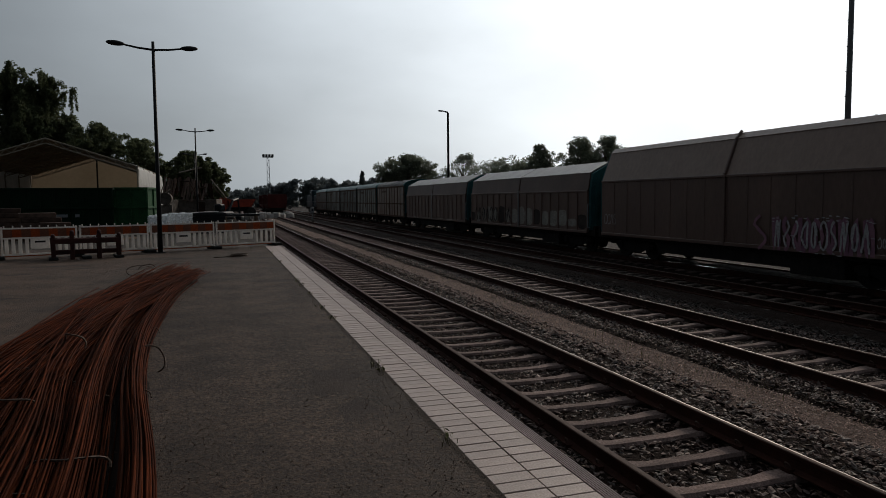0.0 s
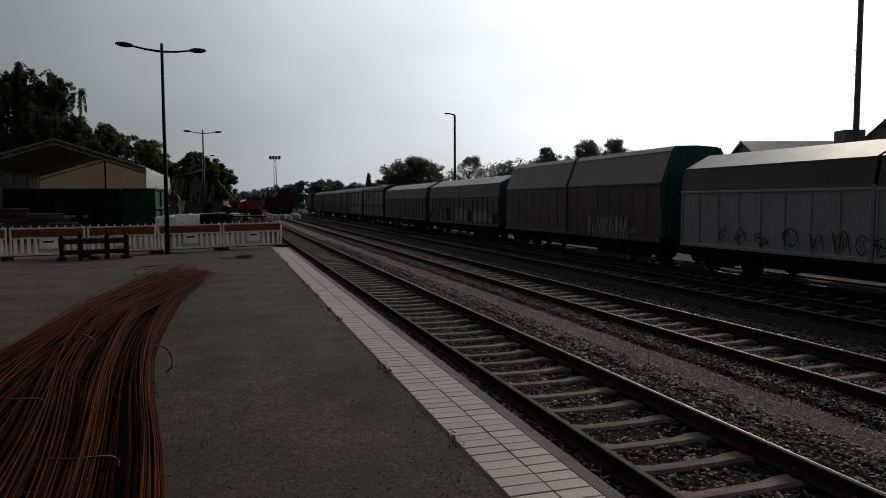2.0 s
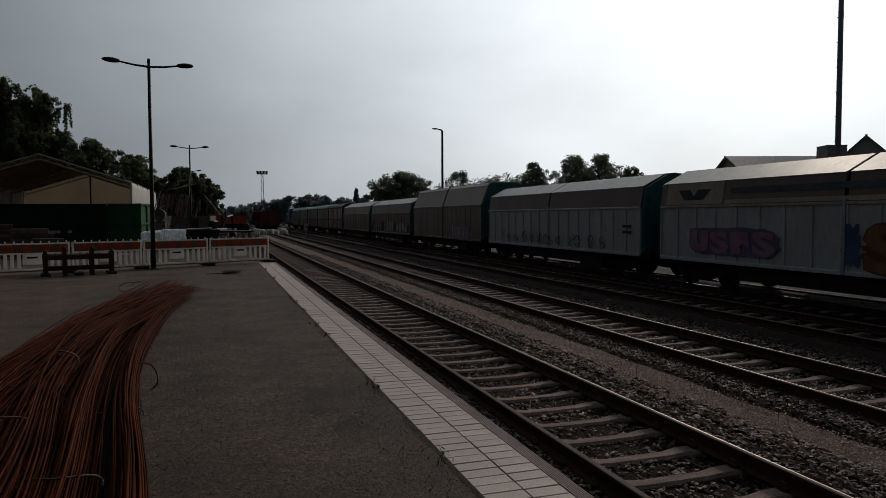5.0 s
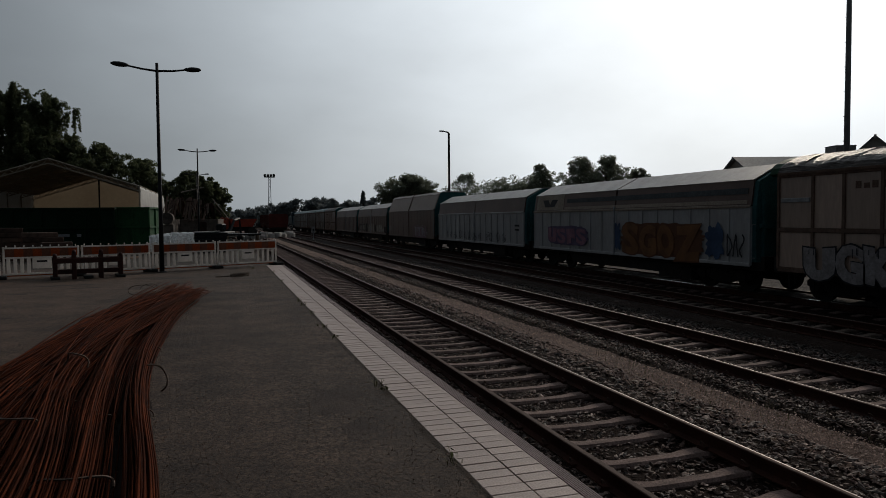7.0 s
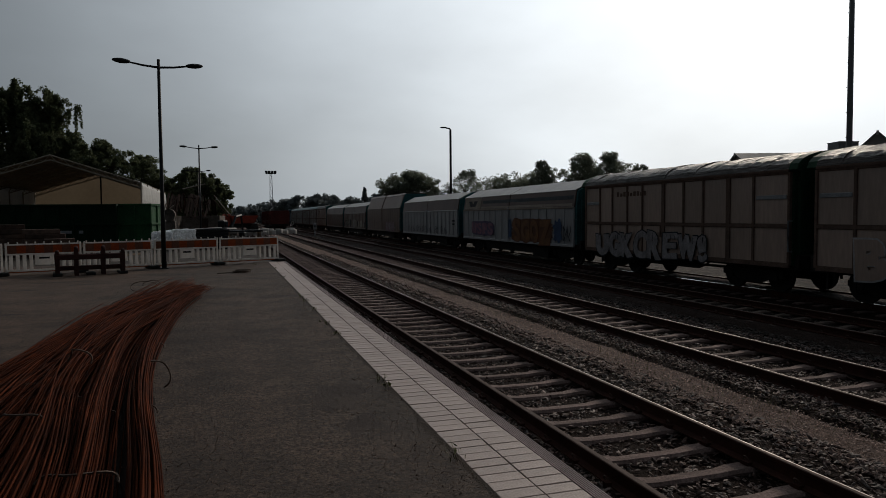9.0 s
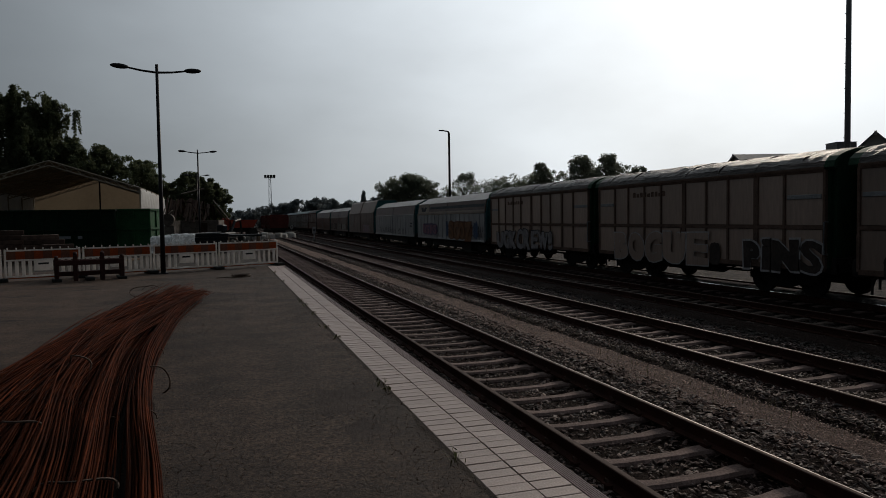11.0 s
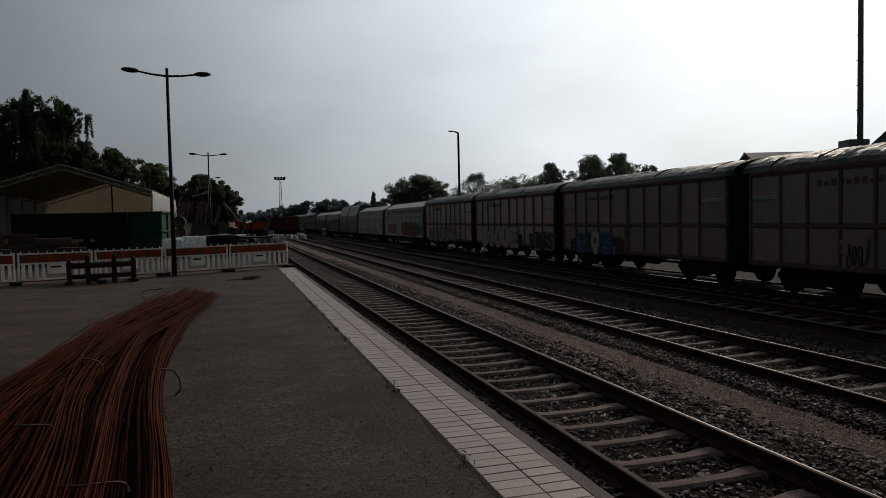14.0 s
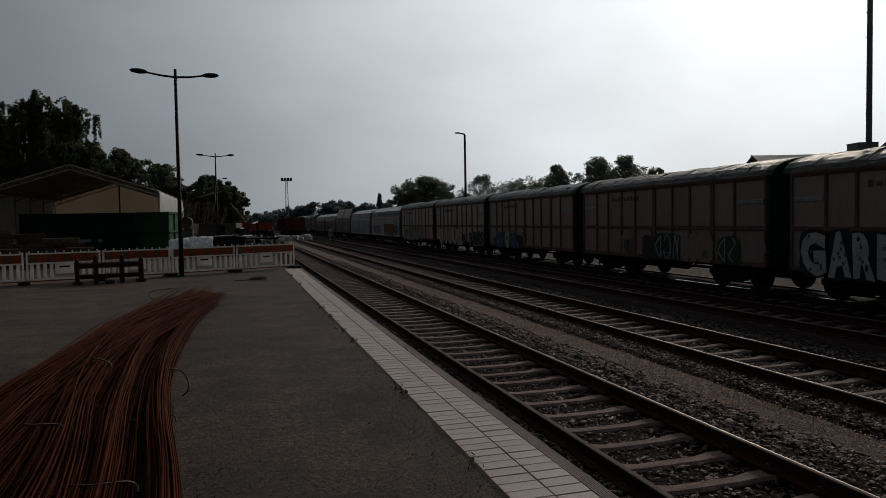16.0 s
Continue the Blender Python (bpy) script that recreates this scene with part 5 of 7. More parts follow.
# ---- platform things ----
def rebar_heap():
    """Bundles of long rusty bars, fanned out and sagging, tied with wire."""
    runs = (
        ((-0.36, 2.2), (-0.54, 4.6), (-0.84, 7.2), (-0.98, 10.0), (-0.92, 14.0), (-0.66, 17.0), 70, 0.075),
        ((-0.72, 2.0), (-0.92, 4.6), (-1.16, 7.0), (-1.32, 10.0), (-1.22, 13.6), (-0.82, 18.0), 100, 0.105),
        ((-1.08, 2.0), (-1.28, 4.8), (-1.56, 7.4), (-1.62, 10.4), (-1.46, 14.0), (-1.12, 18.6), 120, 0.180),
        ((-1.62, 2.2), (-1.78, 5.0), (-1.92, 8.0), (-1.86, 11.0), (-1.76, 14.2), (-1.52, 17.8), 120, 0.200),
        ((-2.15, 3.2), (-2.10, 5.8), (-2.06, 8.6), (-2.12, 11.4), (-2.02, 14.0), (-1.82, 16.8), 100, 0.170),
        ((-2.66, 3.8), (-2.50, 6.4), (-2.36, 8.8), (-2.30, 10.8), (-2.27, 12.6), (-2.16, 14.9), 100, 0.130),
        ((-2.50, 5.6), (-2.26, 7.8), (-1.98, 10.0), (-1.66, 12.4), (-1.16, 14.8), (-0.66, 17.0), 52, 0.150),
        ((-1.75, 3.0), (-1.72, 5.4), (-1.66, 7.8), (-1.46, 10.2), (-1.10, 13.0), (-0.62, 17.0), 44, 0.130),
    )
    for bi, run in enumerate(runs):
        rng = random.Random(100 + bi)
        pts, n, spread = [Vector((p[0], p[1], 0)) for p in run[:6]], run[6], run[7]
        b = thing("rebar_bundle", "bundle of long rusty reinforcing bars lying on the asphalt", "rebar bundle", (0, 0, 0), "rebar bundles")
        for i in range(n):
            ox, lay = rng.gauss(0, 1), abs(rng.gauss(0, 0.55))
            ox = max(-2.0, min(2.0, ox))
            z0 = 0.012 + min(0.42, lay * spread * (3.2 if bi == 0 else 2.6 if bi == 1 else 1.6 if bi == 2 else 1.05 if bi == 3 or bi > 5 else 0.7)) * max(0.15, 1 - abs(ox) * 0.36)
            drift, ph, cut0, cut1 = rng.uniform(-0.9, 0.9) if bi < 2 else rng.uniform(-2.2, 2.2), rng.uniform(0, 6), rng.uniform(-0.35, 0.35), rng.uniform(-0.8, 0.15)
            path, m = [], 22
            for k in range(m + 1):
                u = k / m * 5
                j = min(4, int(u))
                f = u - j
                p0, p1, p2, p3 = pts[max(0, j - 1)], pts[j], pts[j + 1], pts[min(5, j + 2)]
                p = 0.5 * (2 * p1 + (p2 - p0) * f + (2 * p0 - 5 * p1 + 4 * p2 - p3) * f * f + (3 * p1 - p0 - 3 * p2 + p3) * f ** 3)
                v = k / m
                x = p.x + spread * (ox * (0.75 + 0.25 * math.cos(v * 3 + ph)) + drift * (v - 0.5) * 0.9)
                y = p.y + cut0 * (1 - v) + cut1 * v
                z = z0 * (0.75 + 0.45 * math.sin(v * 2.6 + 0.3) + 0.10 * math.sin(v * 9 + ph)) + 0.02 * max(0, math.sin(v * 5 + ph))
                path.append((x, y, max(0.011, z) + (0.20 * math.sin(math.pi * min(1.0, 0.25 + 0.75 * (1 - v))) if bi > 5 else 0.0)))
            bm = bmesh.new()
            tube(bm, path, rng.choice((0.0055, 0.0065, 0.007, 0.008)), 5)
            ob = part("bar", bm, M["rebar"], b)
            ob.data.shade_smooth()
        for f in (0.16, 0.36, 0.6, 0.85):
            j = min(4, int(f * 5))
            q = pts[j].lerp(pts[j + 1], f * 5 - j)
            if bi > 5:
                break
            ring = [(q.x + spread * 1.55 * math.cos(a), q.y + 0.05 * math.sin(2 * a), 0.02 + spread * 1.0 * max(0, math.sin(a))) for a in np.linspace(0, math.pi, 12)]
            bm = bmesh.new()
            tube(bm, ring, 0.006, 5)
            part("tie_wire", bm, M["wire"], b, "twisted steel tie wire")


def rust_stain():
    """Rust tint beside the bars; shade under and between them painted as dark colour."""
    bm = bmesh.new()
    prev = None
    for j in range(150):
        y = 2.0 + 0.1 * j
        f = (y - 2) / 15
        mid = -0.36 - 0.62 * min(1.0, f * 2.1) + 0.1 * max(0.0, f - 0.5)
        right = mid + 0.06 + 0.05 * noise.noise((j * 0.11, 3.0, 1.0)) + 0.04 * noise.noise((j * 0.5, 3.0, 2.0))
        cur = [bm.verts.new((-2.2 + 0.9 * max(0, f - 0.5), y, 0.0025)), bm.verts.new((right, y, 0.0012))]
        if prev:
            bm.faces.new((prev[0], prev[1], cur[1], cur[0]))
        prev = cur
    whole("rust_stain", bm, M["rust_shade"], "dark rust-tinted sheet with the shade below the reinforcing bars painted in", "stain", kind="structure")


def wire_loops():
    for c, r, h, a0, a1, turn in (((-0.82, 7.75, 0.13), 0.20, 0.17, -1.5, 1.6, 20), ((-1.50, 7.75, 0.30), 0.14, 0.17, 0.1, 3.0, -30), ((-1.95, 18.1, 0.12), 0.30, 0.13, 0, 6.0, 0), ((-0.93, 4.52, 0.2), 0.24, 0.08, 0.0, 3.0, -8), ((-1.52, 5.66, 0.3), 0.18, 0.08, 0.2, 2.9, -20), ((-1.75, 18.0, 0.12), 0.22, 0.16, 0.3, 2.9, 25), ((-1.98, 14.7, 0.05), 0.2, 0.10, 0.2, 3.0, 15)):
        bm = bmesh.new()
        tube(bm, [(r * math.cos(a), 0.05 * math.sin(3 * a), h * math.sin(a)) for a in np.linspace(a0, a1, 20)], 0.009, 5)
        whole("wire_loop", bm, M["wire"], "loose dark wire loop sticking out of the rusty bars", "wire", pose(*c, 0, 0, turn), "wire loops")
    bm = bmesh.new()
    rng = random.Random(9)
    for i in range(5):
        tube(bm, [(0.28 * math.cos(a + i) + rng.uniform(-0.03, 0.03), 0.2 * math.sin(a + i), 0.02 + 0.02 * i) for a in np.linspace(0, 5.2, 16)], 0.008, 5)
    tube(bm, [(-0.75, -0.05, 0.015), (-0.3, 0.05, 0.02), (0.1, 0.0, 0.03)], 0.012, 5)
    whole("wire_coil", bm, M["wire"], "small heap of tangled dark wire on the asphalt", "wire", (0.45, 22.9, 0.0))


def barrier(p, q, group="site barriers"):
    """Plastic site barrier between two feet: frame, striped board, slatted lower part."""
    p, q = Vector((*p, 0)), Vector((*q, 0))
    d = q - p
    L = d.length - 0.06
    b = thing("site_barrier", "white plastic site barrier with an orange striped board", "barrier", Matrix.Translation(p) @ Matrix.Rotation(math.atan2(d.y, d.x), 4, "Z"), group)
    for x in (0.03, L - 0.03):
        part("post", bbox(x - 0.03, x + 0.03, -0.025, 0.025, 0.06, 1.02, 0.008), M["white_plastic"], b)
    for z, h in ((0.14, 0.03), (0.66, 0.025), (0.97, 0.025)):
        part("rail", bbox(0.06, L - 0.06, -0.02, 0.02, z - h, z + h, 0.006), M["white_plastic"], b)
    n = 8
    for i in range(n):
        a, c = 0.06 + (L - 0.12) * i / n, 0.06 + (L - 0.12) * (i + 1) / n
        part("stripe_board", bbox(a, c, -0.012, 0.012, 0.69, 0.945, 0.0), M["orange"] if i % 2 else M["brown_foil"], b, "orange reflective field" if i % 2 else "brown reflective field")
    m = 11
    for i in range(m):
        x = 0.06 + (L - 0.12) * (i + 0.5) / m
        if i in (4, 5, 6):
            continue
        part("slat", bbox(x - 0.052, x + 0.052, -0.012, 0.012, 0.17, 0.635, 0.006), M["white_plastic"], b)
    x = L / 2
    part("name_plate", bbox(x - 0.27, x + 0.27, -0.014, 0.014, 0.30, 0.635, 0.01), M["white_plastic"], b)
    part("name_bar", bbox(x - 0.15, x + 0.15, -0.02, -0.015, 0.5, 0.56, 0.0), M["black_steel"], b)
    part("lower_board", bbox(0.06, L - 0.06, -0.016, 0.016, 0.075, 0.11, 0.004), M["orange"], b)
    for i in range(9):
        x = 0.1 + (L - 0.2) * i / 8
        part("peg", bbox(x - 0.02, x + 0.02, -0.015, 0.015, 0.99, 1.06, 0.008), M["white_plastic"], b)
    part("foot", bbox(L - 0.18, L + 0.16, -0.32, 0.32, 0.0, 0.11, 0.025), M["rubber"], b, "black recycled rubber foot")


def build_barriers():
    pts = ((2.05, 28.45), (-0.25, 27.3), (-2.45, 26.35), (-4.55, 25.45), (-6.65, 24.75), (-8.85, 24.15), (-11.05, 23.6), (-13.2, 23.1))
    for a, b in zip(pts, pts[1:]):
        barrier(b, a)


def steel_rack():
    r = thing("steel_rack", "dark red steel cradle standing before the site barriers", "rack", Matrix.Translation((-5.0, 23.85, 0)) @ Matrix.Rotation(math.radians(13), 4, "Z"))
    L = 1.85
    for y in (0.0, 0.45):
        part("beam", bbox(-0.06, L + 0.06, y - 0.06, y + 0.06, 0.50, 0.66, 0.012), M["dark_red"], r)
    part("lower_beam", bbox(0.0, L, 0.14, 0.30, 0.16, 0.30, 0.012), M["dark_red"], r)
    for x in (0.0, 0.52, 1.28, L):
        part("post", bbox(x - 0.065, x + 0.065, -0.05, 0.05, 0.0, 0.72 if x in (0.0, L) else 0.82, 0.012), M["dark_red"], r)
        part("post", bbox(x - 0.05, x + 0.05, 0.4, 0.5, 0.0, 0.72, 0.012), M["dark_red"], r)
        bm = bmesh.new()
        bmesh.ops.create_uvsphere(bm, u_segments=10, v_segments=6, radius=0.065, matrix=Matrix.Translation((x, 0, 0.86 if x not in (0.0, L) else 0.75)))
        part("cap", bm, M["dark_red"], r)
    for x in (0.0, 0.92, L):
        part("foot", bbox(x - 0.13, x + 0.13, -0.12, 0.57, 0.0, 0.09, 0.015), M["rubber"], r)


def double_lamp(x, y, turn=0.0, height=7.6):
    t = thing("street_lamp", "dark two-armed platform lamp post", "street lamp", pose(x, y, 0 if y < 29 else -0.06, 0, 0, turn), "platform lamps")
    bm = bmesh.new()
    tube(bm, [(0, 0, 0), (0, 0, 2.5), (0, 0, height)], 0.085, 12, 0.05)
    smooth(part("pole", bm, M["black_steel"], t))
    part("base_plate", bbox(-0.16, 0.16, -0.16, 0.16, 0.0, 0.03, 0.006), M["black_steel"], t)
    for s in (-1, 1):
        bm = bmesh.new()
        tube(bm, [(0, 0, height - 0.28), (s * 0.5, 0, height - 0.24), (s * 0.98, 0, height - 0.16)], 0.04, 8, 0.03)
        arm = part("arm", bm, M["black_steel"], t)
        bm = bmesh.new()
        bmesh.ops.create_uvsphere(bm, u_segments=14, v_segments=8, radius=1.0, matrix=Matrix.LocRotScale((s * 1.17, 0, height - 0.14), Euler((0, s * -0.06, 0)), (0.30, 0.14, 0.085)))
        smooth(part("lamp_head", bm, M["black_steel"], arm, "flat oval lamp head"))
        bm = bmesh.new()
        bmesh.ops.create_uvsphere(bm, u_segments=12, v_segments=6, radius=1.0, matrix=Matrix.LocRotScale((s * 1.17, 0, height - 0.185), Euler((0, s * -0.06, 0)), (0.22, 0.10, 0.03)))
        smooth(part("lens", bm, M["glass"], arm))


def single_lamp(x, y, top):
    t = thing("street_lamp", "tall dark lamp post with one bent arm behind the tracks", "street lamp", (x, y, -0.86))
    h = top + 0.86
    bm = bmesh.new()
    tube(bm, [(0, 0, 0), (0, 0, h - 0.12), (-0.08, 0, h - 0.02), (-0.4, 0.05, h + 0.05)], 0.11, 10, 0.05)
    smooth(part("pole", bm, M["black_steel"], t))
    bm = bmesh.new()
    bmesh.ops.create_uvsphere(bm, u_segments=12, v_segments=6, radius=1.0, matrix=Matrix.LocRotScale((-0.62, 0.06, h + 0.07), None, (0.30, 0.13, 0.07)))
    smooth(part("lamp_head", bm, M["black_steel"], t))


def tall_mast():
    t = thing("lighting_mast", "thick dark lighting mast behind the freight train", "mast", (29.28, 26.33, -0.86))
    bm = bmesh.new()
    tube(bm, [(0, 0, 0), (0, 0, 8), (0, 0, 17)], 0.155, 14, 0.11)
    smooth(part("pole", bm, M["mast_grey"], t))
    for z in np.arange(1.5, 16, 1.2):
        bm = bmesh.new()
        tube(bm, [(-0.3, -0.05, z), (-0.1, 0, z)], 0.015, 5)
        part("step_rung", bm, M["black_steel"], t)
    part("base_flange", bbox(-0.35, 0.35, -0.35, 0.35, 0.0, 0.06, 0.02), M["black_steel"], t)
    k = thing("equipment_tower", "square dark flat-topped equipment tower behind the train", "tower", Matrix.Translation((30.64, 27.93, -0.86)) @ Matrix.Rotation(math.radians(-17), 4, "Z"))
    part("wall", bbox(-0.52, 0.52, -0.52, 0.52, 0, 6.24, 0.03), M["metal_roof"], k)
    part("roof_sheet", bbox(-0.53, 0.53, -0.53, 0.53, 6.24, 6.27, 0.008), M["black_steel"], k)


def flood_mast(x, y, top):
    t = thing("floodlight_mast", "slender lattice floodlight mast far down the line", "mast", (x, y, -0.86))
    h = top + 0.86
    for dx, dy in ((-1, -1), (1, -1), (1, 1), (-1, 1)):
        bm = bmesh.new()
        tube(bm, [(dx * 0.32, dy * 0.32, 0), (dx * 0.16, dy * 0.16, h - 0.5)], 0.035, 5)
        part("leg", bm, M["galvanised"], t)
    bm = bmesh.new()
    n = 16
    for i in range(n):
        z0, z1 = (h - 0.5) * i / n, (h - 0.5) * (i + 1) / n
        a, b = 0.32 - 0.16 * i / n, 0.32 - 0.16 * (i + 1) / n
        s = 1 if i % 2 else -1
        for face in (-1, 1):
            tube(bm, [(s * a, face * a, z0), (-s * b, face * b, z1)], 0.02, 4)
            tube(bm, [(face * a, s * a, z0), (face * b, -s * b, z1)], 0.02, 4)
    part("bracing", bm, M["galvanised"], t)
    part("platform_frame", bbox(-0.9, 0.9, -0.35, 0.35, h - 0.5, h - 0.38, 0.02), M["black_steel"], t)
    for dx in (-0.75, -0.25, 0.25, 0.75):
        part("floodlight", bbox(dx - 0.2, dx + 0.2, -0.3, 0.1, h - 0.36, h + 0.05, 0.03), M["black_steel"], t)


# ---- construction yard ----
def truss(bm, a, b, depth, r=0.05, n=14):
    a, b = Vector(a), Vector(b)
    dn = Vector((0, 0, -depth))
    tube(bm, [a, b], r, 5)
    tube(bm, [a + dn, b + dn], r, 5)
    for i in range(n):
        p, q = a.lerp(b, i / n), a.lerp(b, (i + 1) / n)
        if i % 2:
            p, q = q, p
        tube(bm, [p, q + dn], r * 0.6, 4)


def storage_tent():
    t = thing("storage_tent", "large open-fronted tarpaulin storage tent with a lattice frame", "tent")
    xa, xb, xm = -20.0, -6.62, -13.32
    y0, y1, ze, zr = 62.6, 86.5, 4.75, 6.95
    for s, x in ((-1, xa), (1, xb)):
        for k in range(6):
            y = y0 + (y1 - y0) * k / 5
            bm = bmesh.new()
            truss(bm, (xm, y, zr - 0.05), (x, y, ze - 0.05), 0.4)
            tube(bm, [(x, y, -0.06), (x, y, ze)], 0.07, 6)
            part("arch_frame", bm, M["tent_frame"], t)
        bm = bmesh.new()
        n = 20
        prev = None
        for i in range(n + 1):
            y = y0 + 0.05 + (y1 - y0) * i / n
            sag = 0.07 * math.sin(i * math.pi * 5 / n) ** 2
            cur = [bm.verts.new(p) for p in ((xm, y, zr), ((xm + x) / 2, y, (zr + ze) / 2 - sag), (x, y, ze))]
            if prev:
                bm.faces.new((prev[0], prev[1], cur[1], cur[0]))
                bm.faces.new((prev[1], prev[2], cur[2], cur[1]))
            prev = cur
        ob = part("roof_sheet", bm, M["tarp_beige"], t)
        ob.modifiers.new("thick", "SOLIDIFY").thickness = 0.03
        bm = bmesh.new()
        prev = None
        for i in range(81):
            y = y0 + 0.05 + (y1 - y0) * i / 80
            out = 0.22 * abs(math.sin(i * math.pi / 8)) ** 1.5
            fold = ((x - s * 0.55, ze + 0.21), (x - s * 0.12, ze + 0.07), (x + s * 0.10, ze - 0.28), (x + s * (0.08 + 0.5 * out), ze - 0.75), (x + s * (0.05 + out), 3.2), (x + s * 0.05, 0.2))
            cur = [bm.verts.new((px, y, pz)) for px, pz in fold]
            for e, (p, q) in enumerate(zip(prev, prev[1:]) if prev else ()):
                bm.faces.new((p, q, cur[e + 1], cur[e]))
            prev = cur
        ob = part("side_sheet", bm, M["tarp_white"], t, "white tarpaulin side wall")
        ob.modifiers.new("thick", "SOLIDIFY").thickness = 0.03
    bm = bmesh.new()
    bm.faces.new([bm.verts.new(p) for p in ((xa + 0.1, y1 - 0.03, 3.0), (xb - 0.1, y1 - 0.03, 3.0), (xb - 0.1, y1 - 0.03, ze), (xm, y1 - 0.03, zr - 0.1), (xa + 0.1, y1 - 0.03, ze))])
    part("back_gable", bm, M["tarp_beige"], t, "beige tarpaulin gable")
    bm = bmesh.new()
    box(bm, xa + 0.1, xb - 0.1, y1 - 0.06, y1 - 0.01, 0.1, 2.95)
    part("back_wall", bm, M["tarp_white"], t)
    bm = bmesh.new()
    tube(bm, [(xm, y1 - 0.2, 0), (xm, y1 - 0.2, zr - 0.2)], 0.09, 6)
    tube(bm, [(xa, y1 - 0.2, 3.0), (xb, y1 - 0.2, 3.0)], 0.07, 6)
    part("gable_frame", bm, M["black_steel"], t)
    for k in range(5):
        f = (k + 0.5) / 5
        for s, x in ((-1, xa), (1, xb)):
            bm = bmesh.new()
            tube(bm, [(xm + (x - xm) * f, y0, zr - 0.15 + (ze - zr) * f), (xm + (x - xm) * f, y1, zr - 0.15 + (ze - zr) * f)], 0.035, 4)
            part("purlin", bm, M["tent_frame"], t)


def container(x, y, w, d, h, turn, label, paint):
    c = thing("skip_container", label, "container", pose(x, y, -0.06, 0, 0, turn), "green containers")
    for a, b, e, f in ((-w / 2, w / 2, -d / 2, -d / 2 + 0.06), (-w / 2, w / 2, d / 2 - 0.06, d / 2), (-w / 2, -w / 2 + 0.06, -d / 2 + 0.06, d / 2 - 0.06), (w / 2 - 0.06, w / 2, -d / 2 + 0.06, d / 2 - 0.06)):
        part("side_wall", bbox(a, b, e, f, 0.16, h, 0.01), paint, c)
    part("floor", bbox(-w / 2, w / 2, -d / 2, d / 2, 0.08, 0.16, 0.01), paint, c)
    n = max(2, int(w / 0.75))
    for i in range(n + 1):
        xx = -w / 2 + w * i / n
        part("rib", bbox(xx - 0.05, xx + 0.05, -d / 2 - 0.08, -d / 2, 0.16, h - 0.1, 0.012), paint, c)
    m = max(2, int(d / 0.9))
    for i in range(m + 1):
        yy = -d / 2 + d * i / m
        part("rib", bbox(w / 2, w / 2 + 0.08, yy - 0.05, yy + 0.05, 0.16, h - 0.1, 0.012), paint, c)
    for z in (0.2, h * 0.55, h - 0.06):
        part("rim", bbox(-w / 2 - 0.06, w / 2 + 0.1, -d / 2 - 0.1, -d / 2 - 0.005, z - 0.06, z + 0.06, 0.012), paint, c)
        part("rim", bbox(w / 2 + 0.005, w / 2 + 0.1, -d / 2 - 0.1, d / 2 + 0.05, z - 0.06, z + 0.06, 0.012), paint, c)
    if w > 4:
        for xa, xb in ((-0.9, 0.75), (1.15, 1.4)):
            part("faded_lettering", bbox(xa, xb, -d / 2 - 0.09, -d / 2 - 0.085, 0.95, 1.12, 0.0), M["galvanised"], c, "faded pale lettering bar")
    for xx in (-w / 2 + 0.3, w / 2 - 0.3):
        part("skid", bbox(xx - 0.08, xx + 0.08, -d / 2, d / 2, 0.0, 0.08, 0.01), paint, c)


def timber_stack():
    rng = random.Random(3)
    for x, y, layers in ((-11.4, 38.2, 8), (-9.9, 37.6, 7), (-8.3, 37.0, 6), (-10.6, 36.0, 4), (-7.4, 36.4, 4)):
        for k in range(layers):
            w = rng.uniform(1.1, 1.7)
            whole("timber_baulk", bbox(-w / 2, w / 2, -0.3, 0.3, 0, 0.225, 0.02), M["beam"], "weathered brown timber baulk in a low stack behind the barriers", "timber", pose(x + rng.uniform(-0.12, 0.12), y, -0.06 + 0.225 * k, 0, 0, 14 + rng.uniform(-5, 5)), "stacked timber baulks")
    for i in range(4):
        whole("timber_bearer", bbox(-1.5, 1.5, -0.05, 0.05, 0, 0.1, 0.01), M["timber"], "rough timber bearer lying on the yard", "timber", pose(-6.6 + i * 0.6, 34.6 + 0.5 * i, -0.06, 0, 0, 20 + i * 14), "timber bearers")


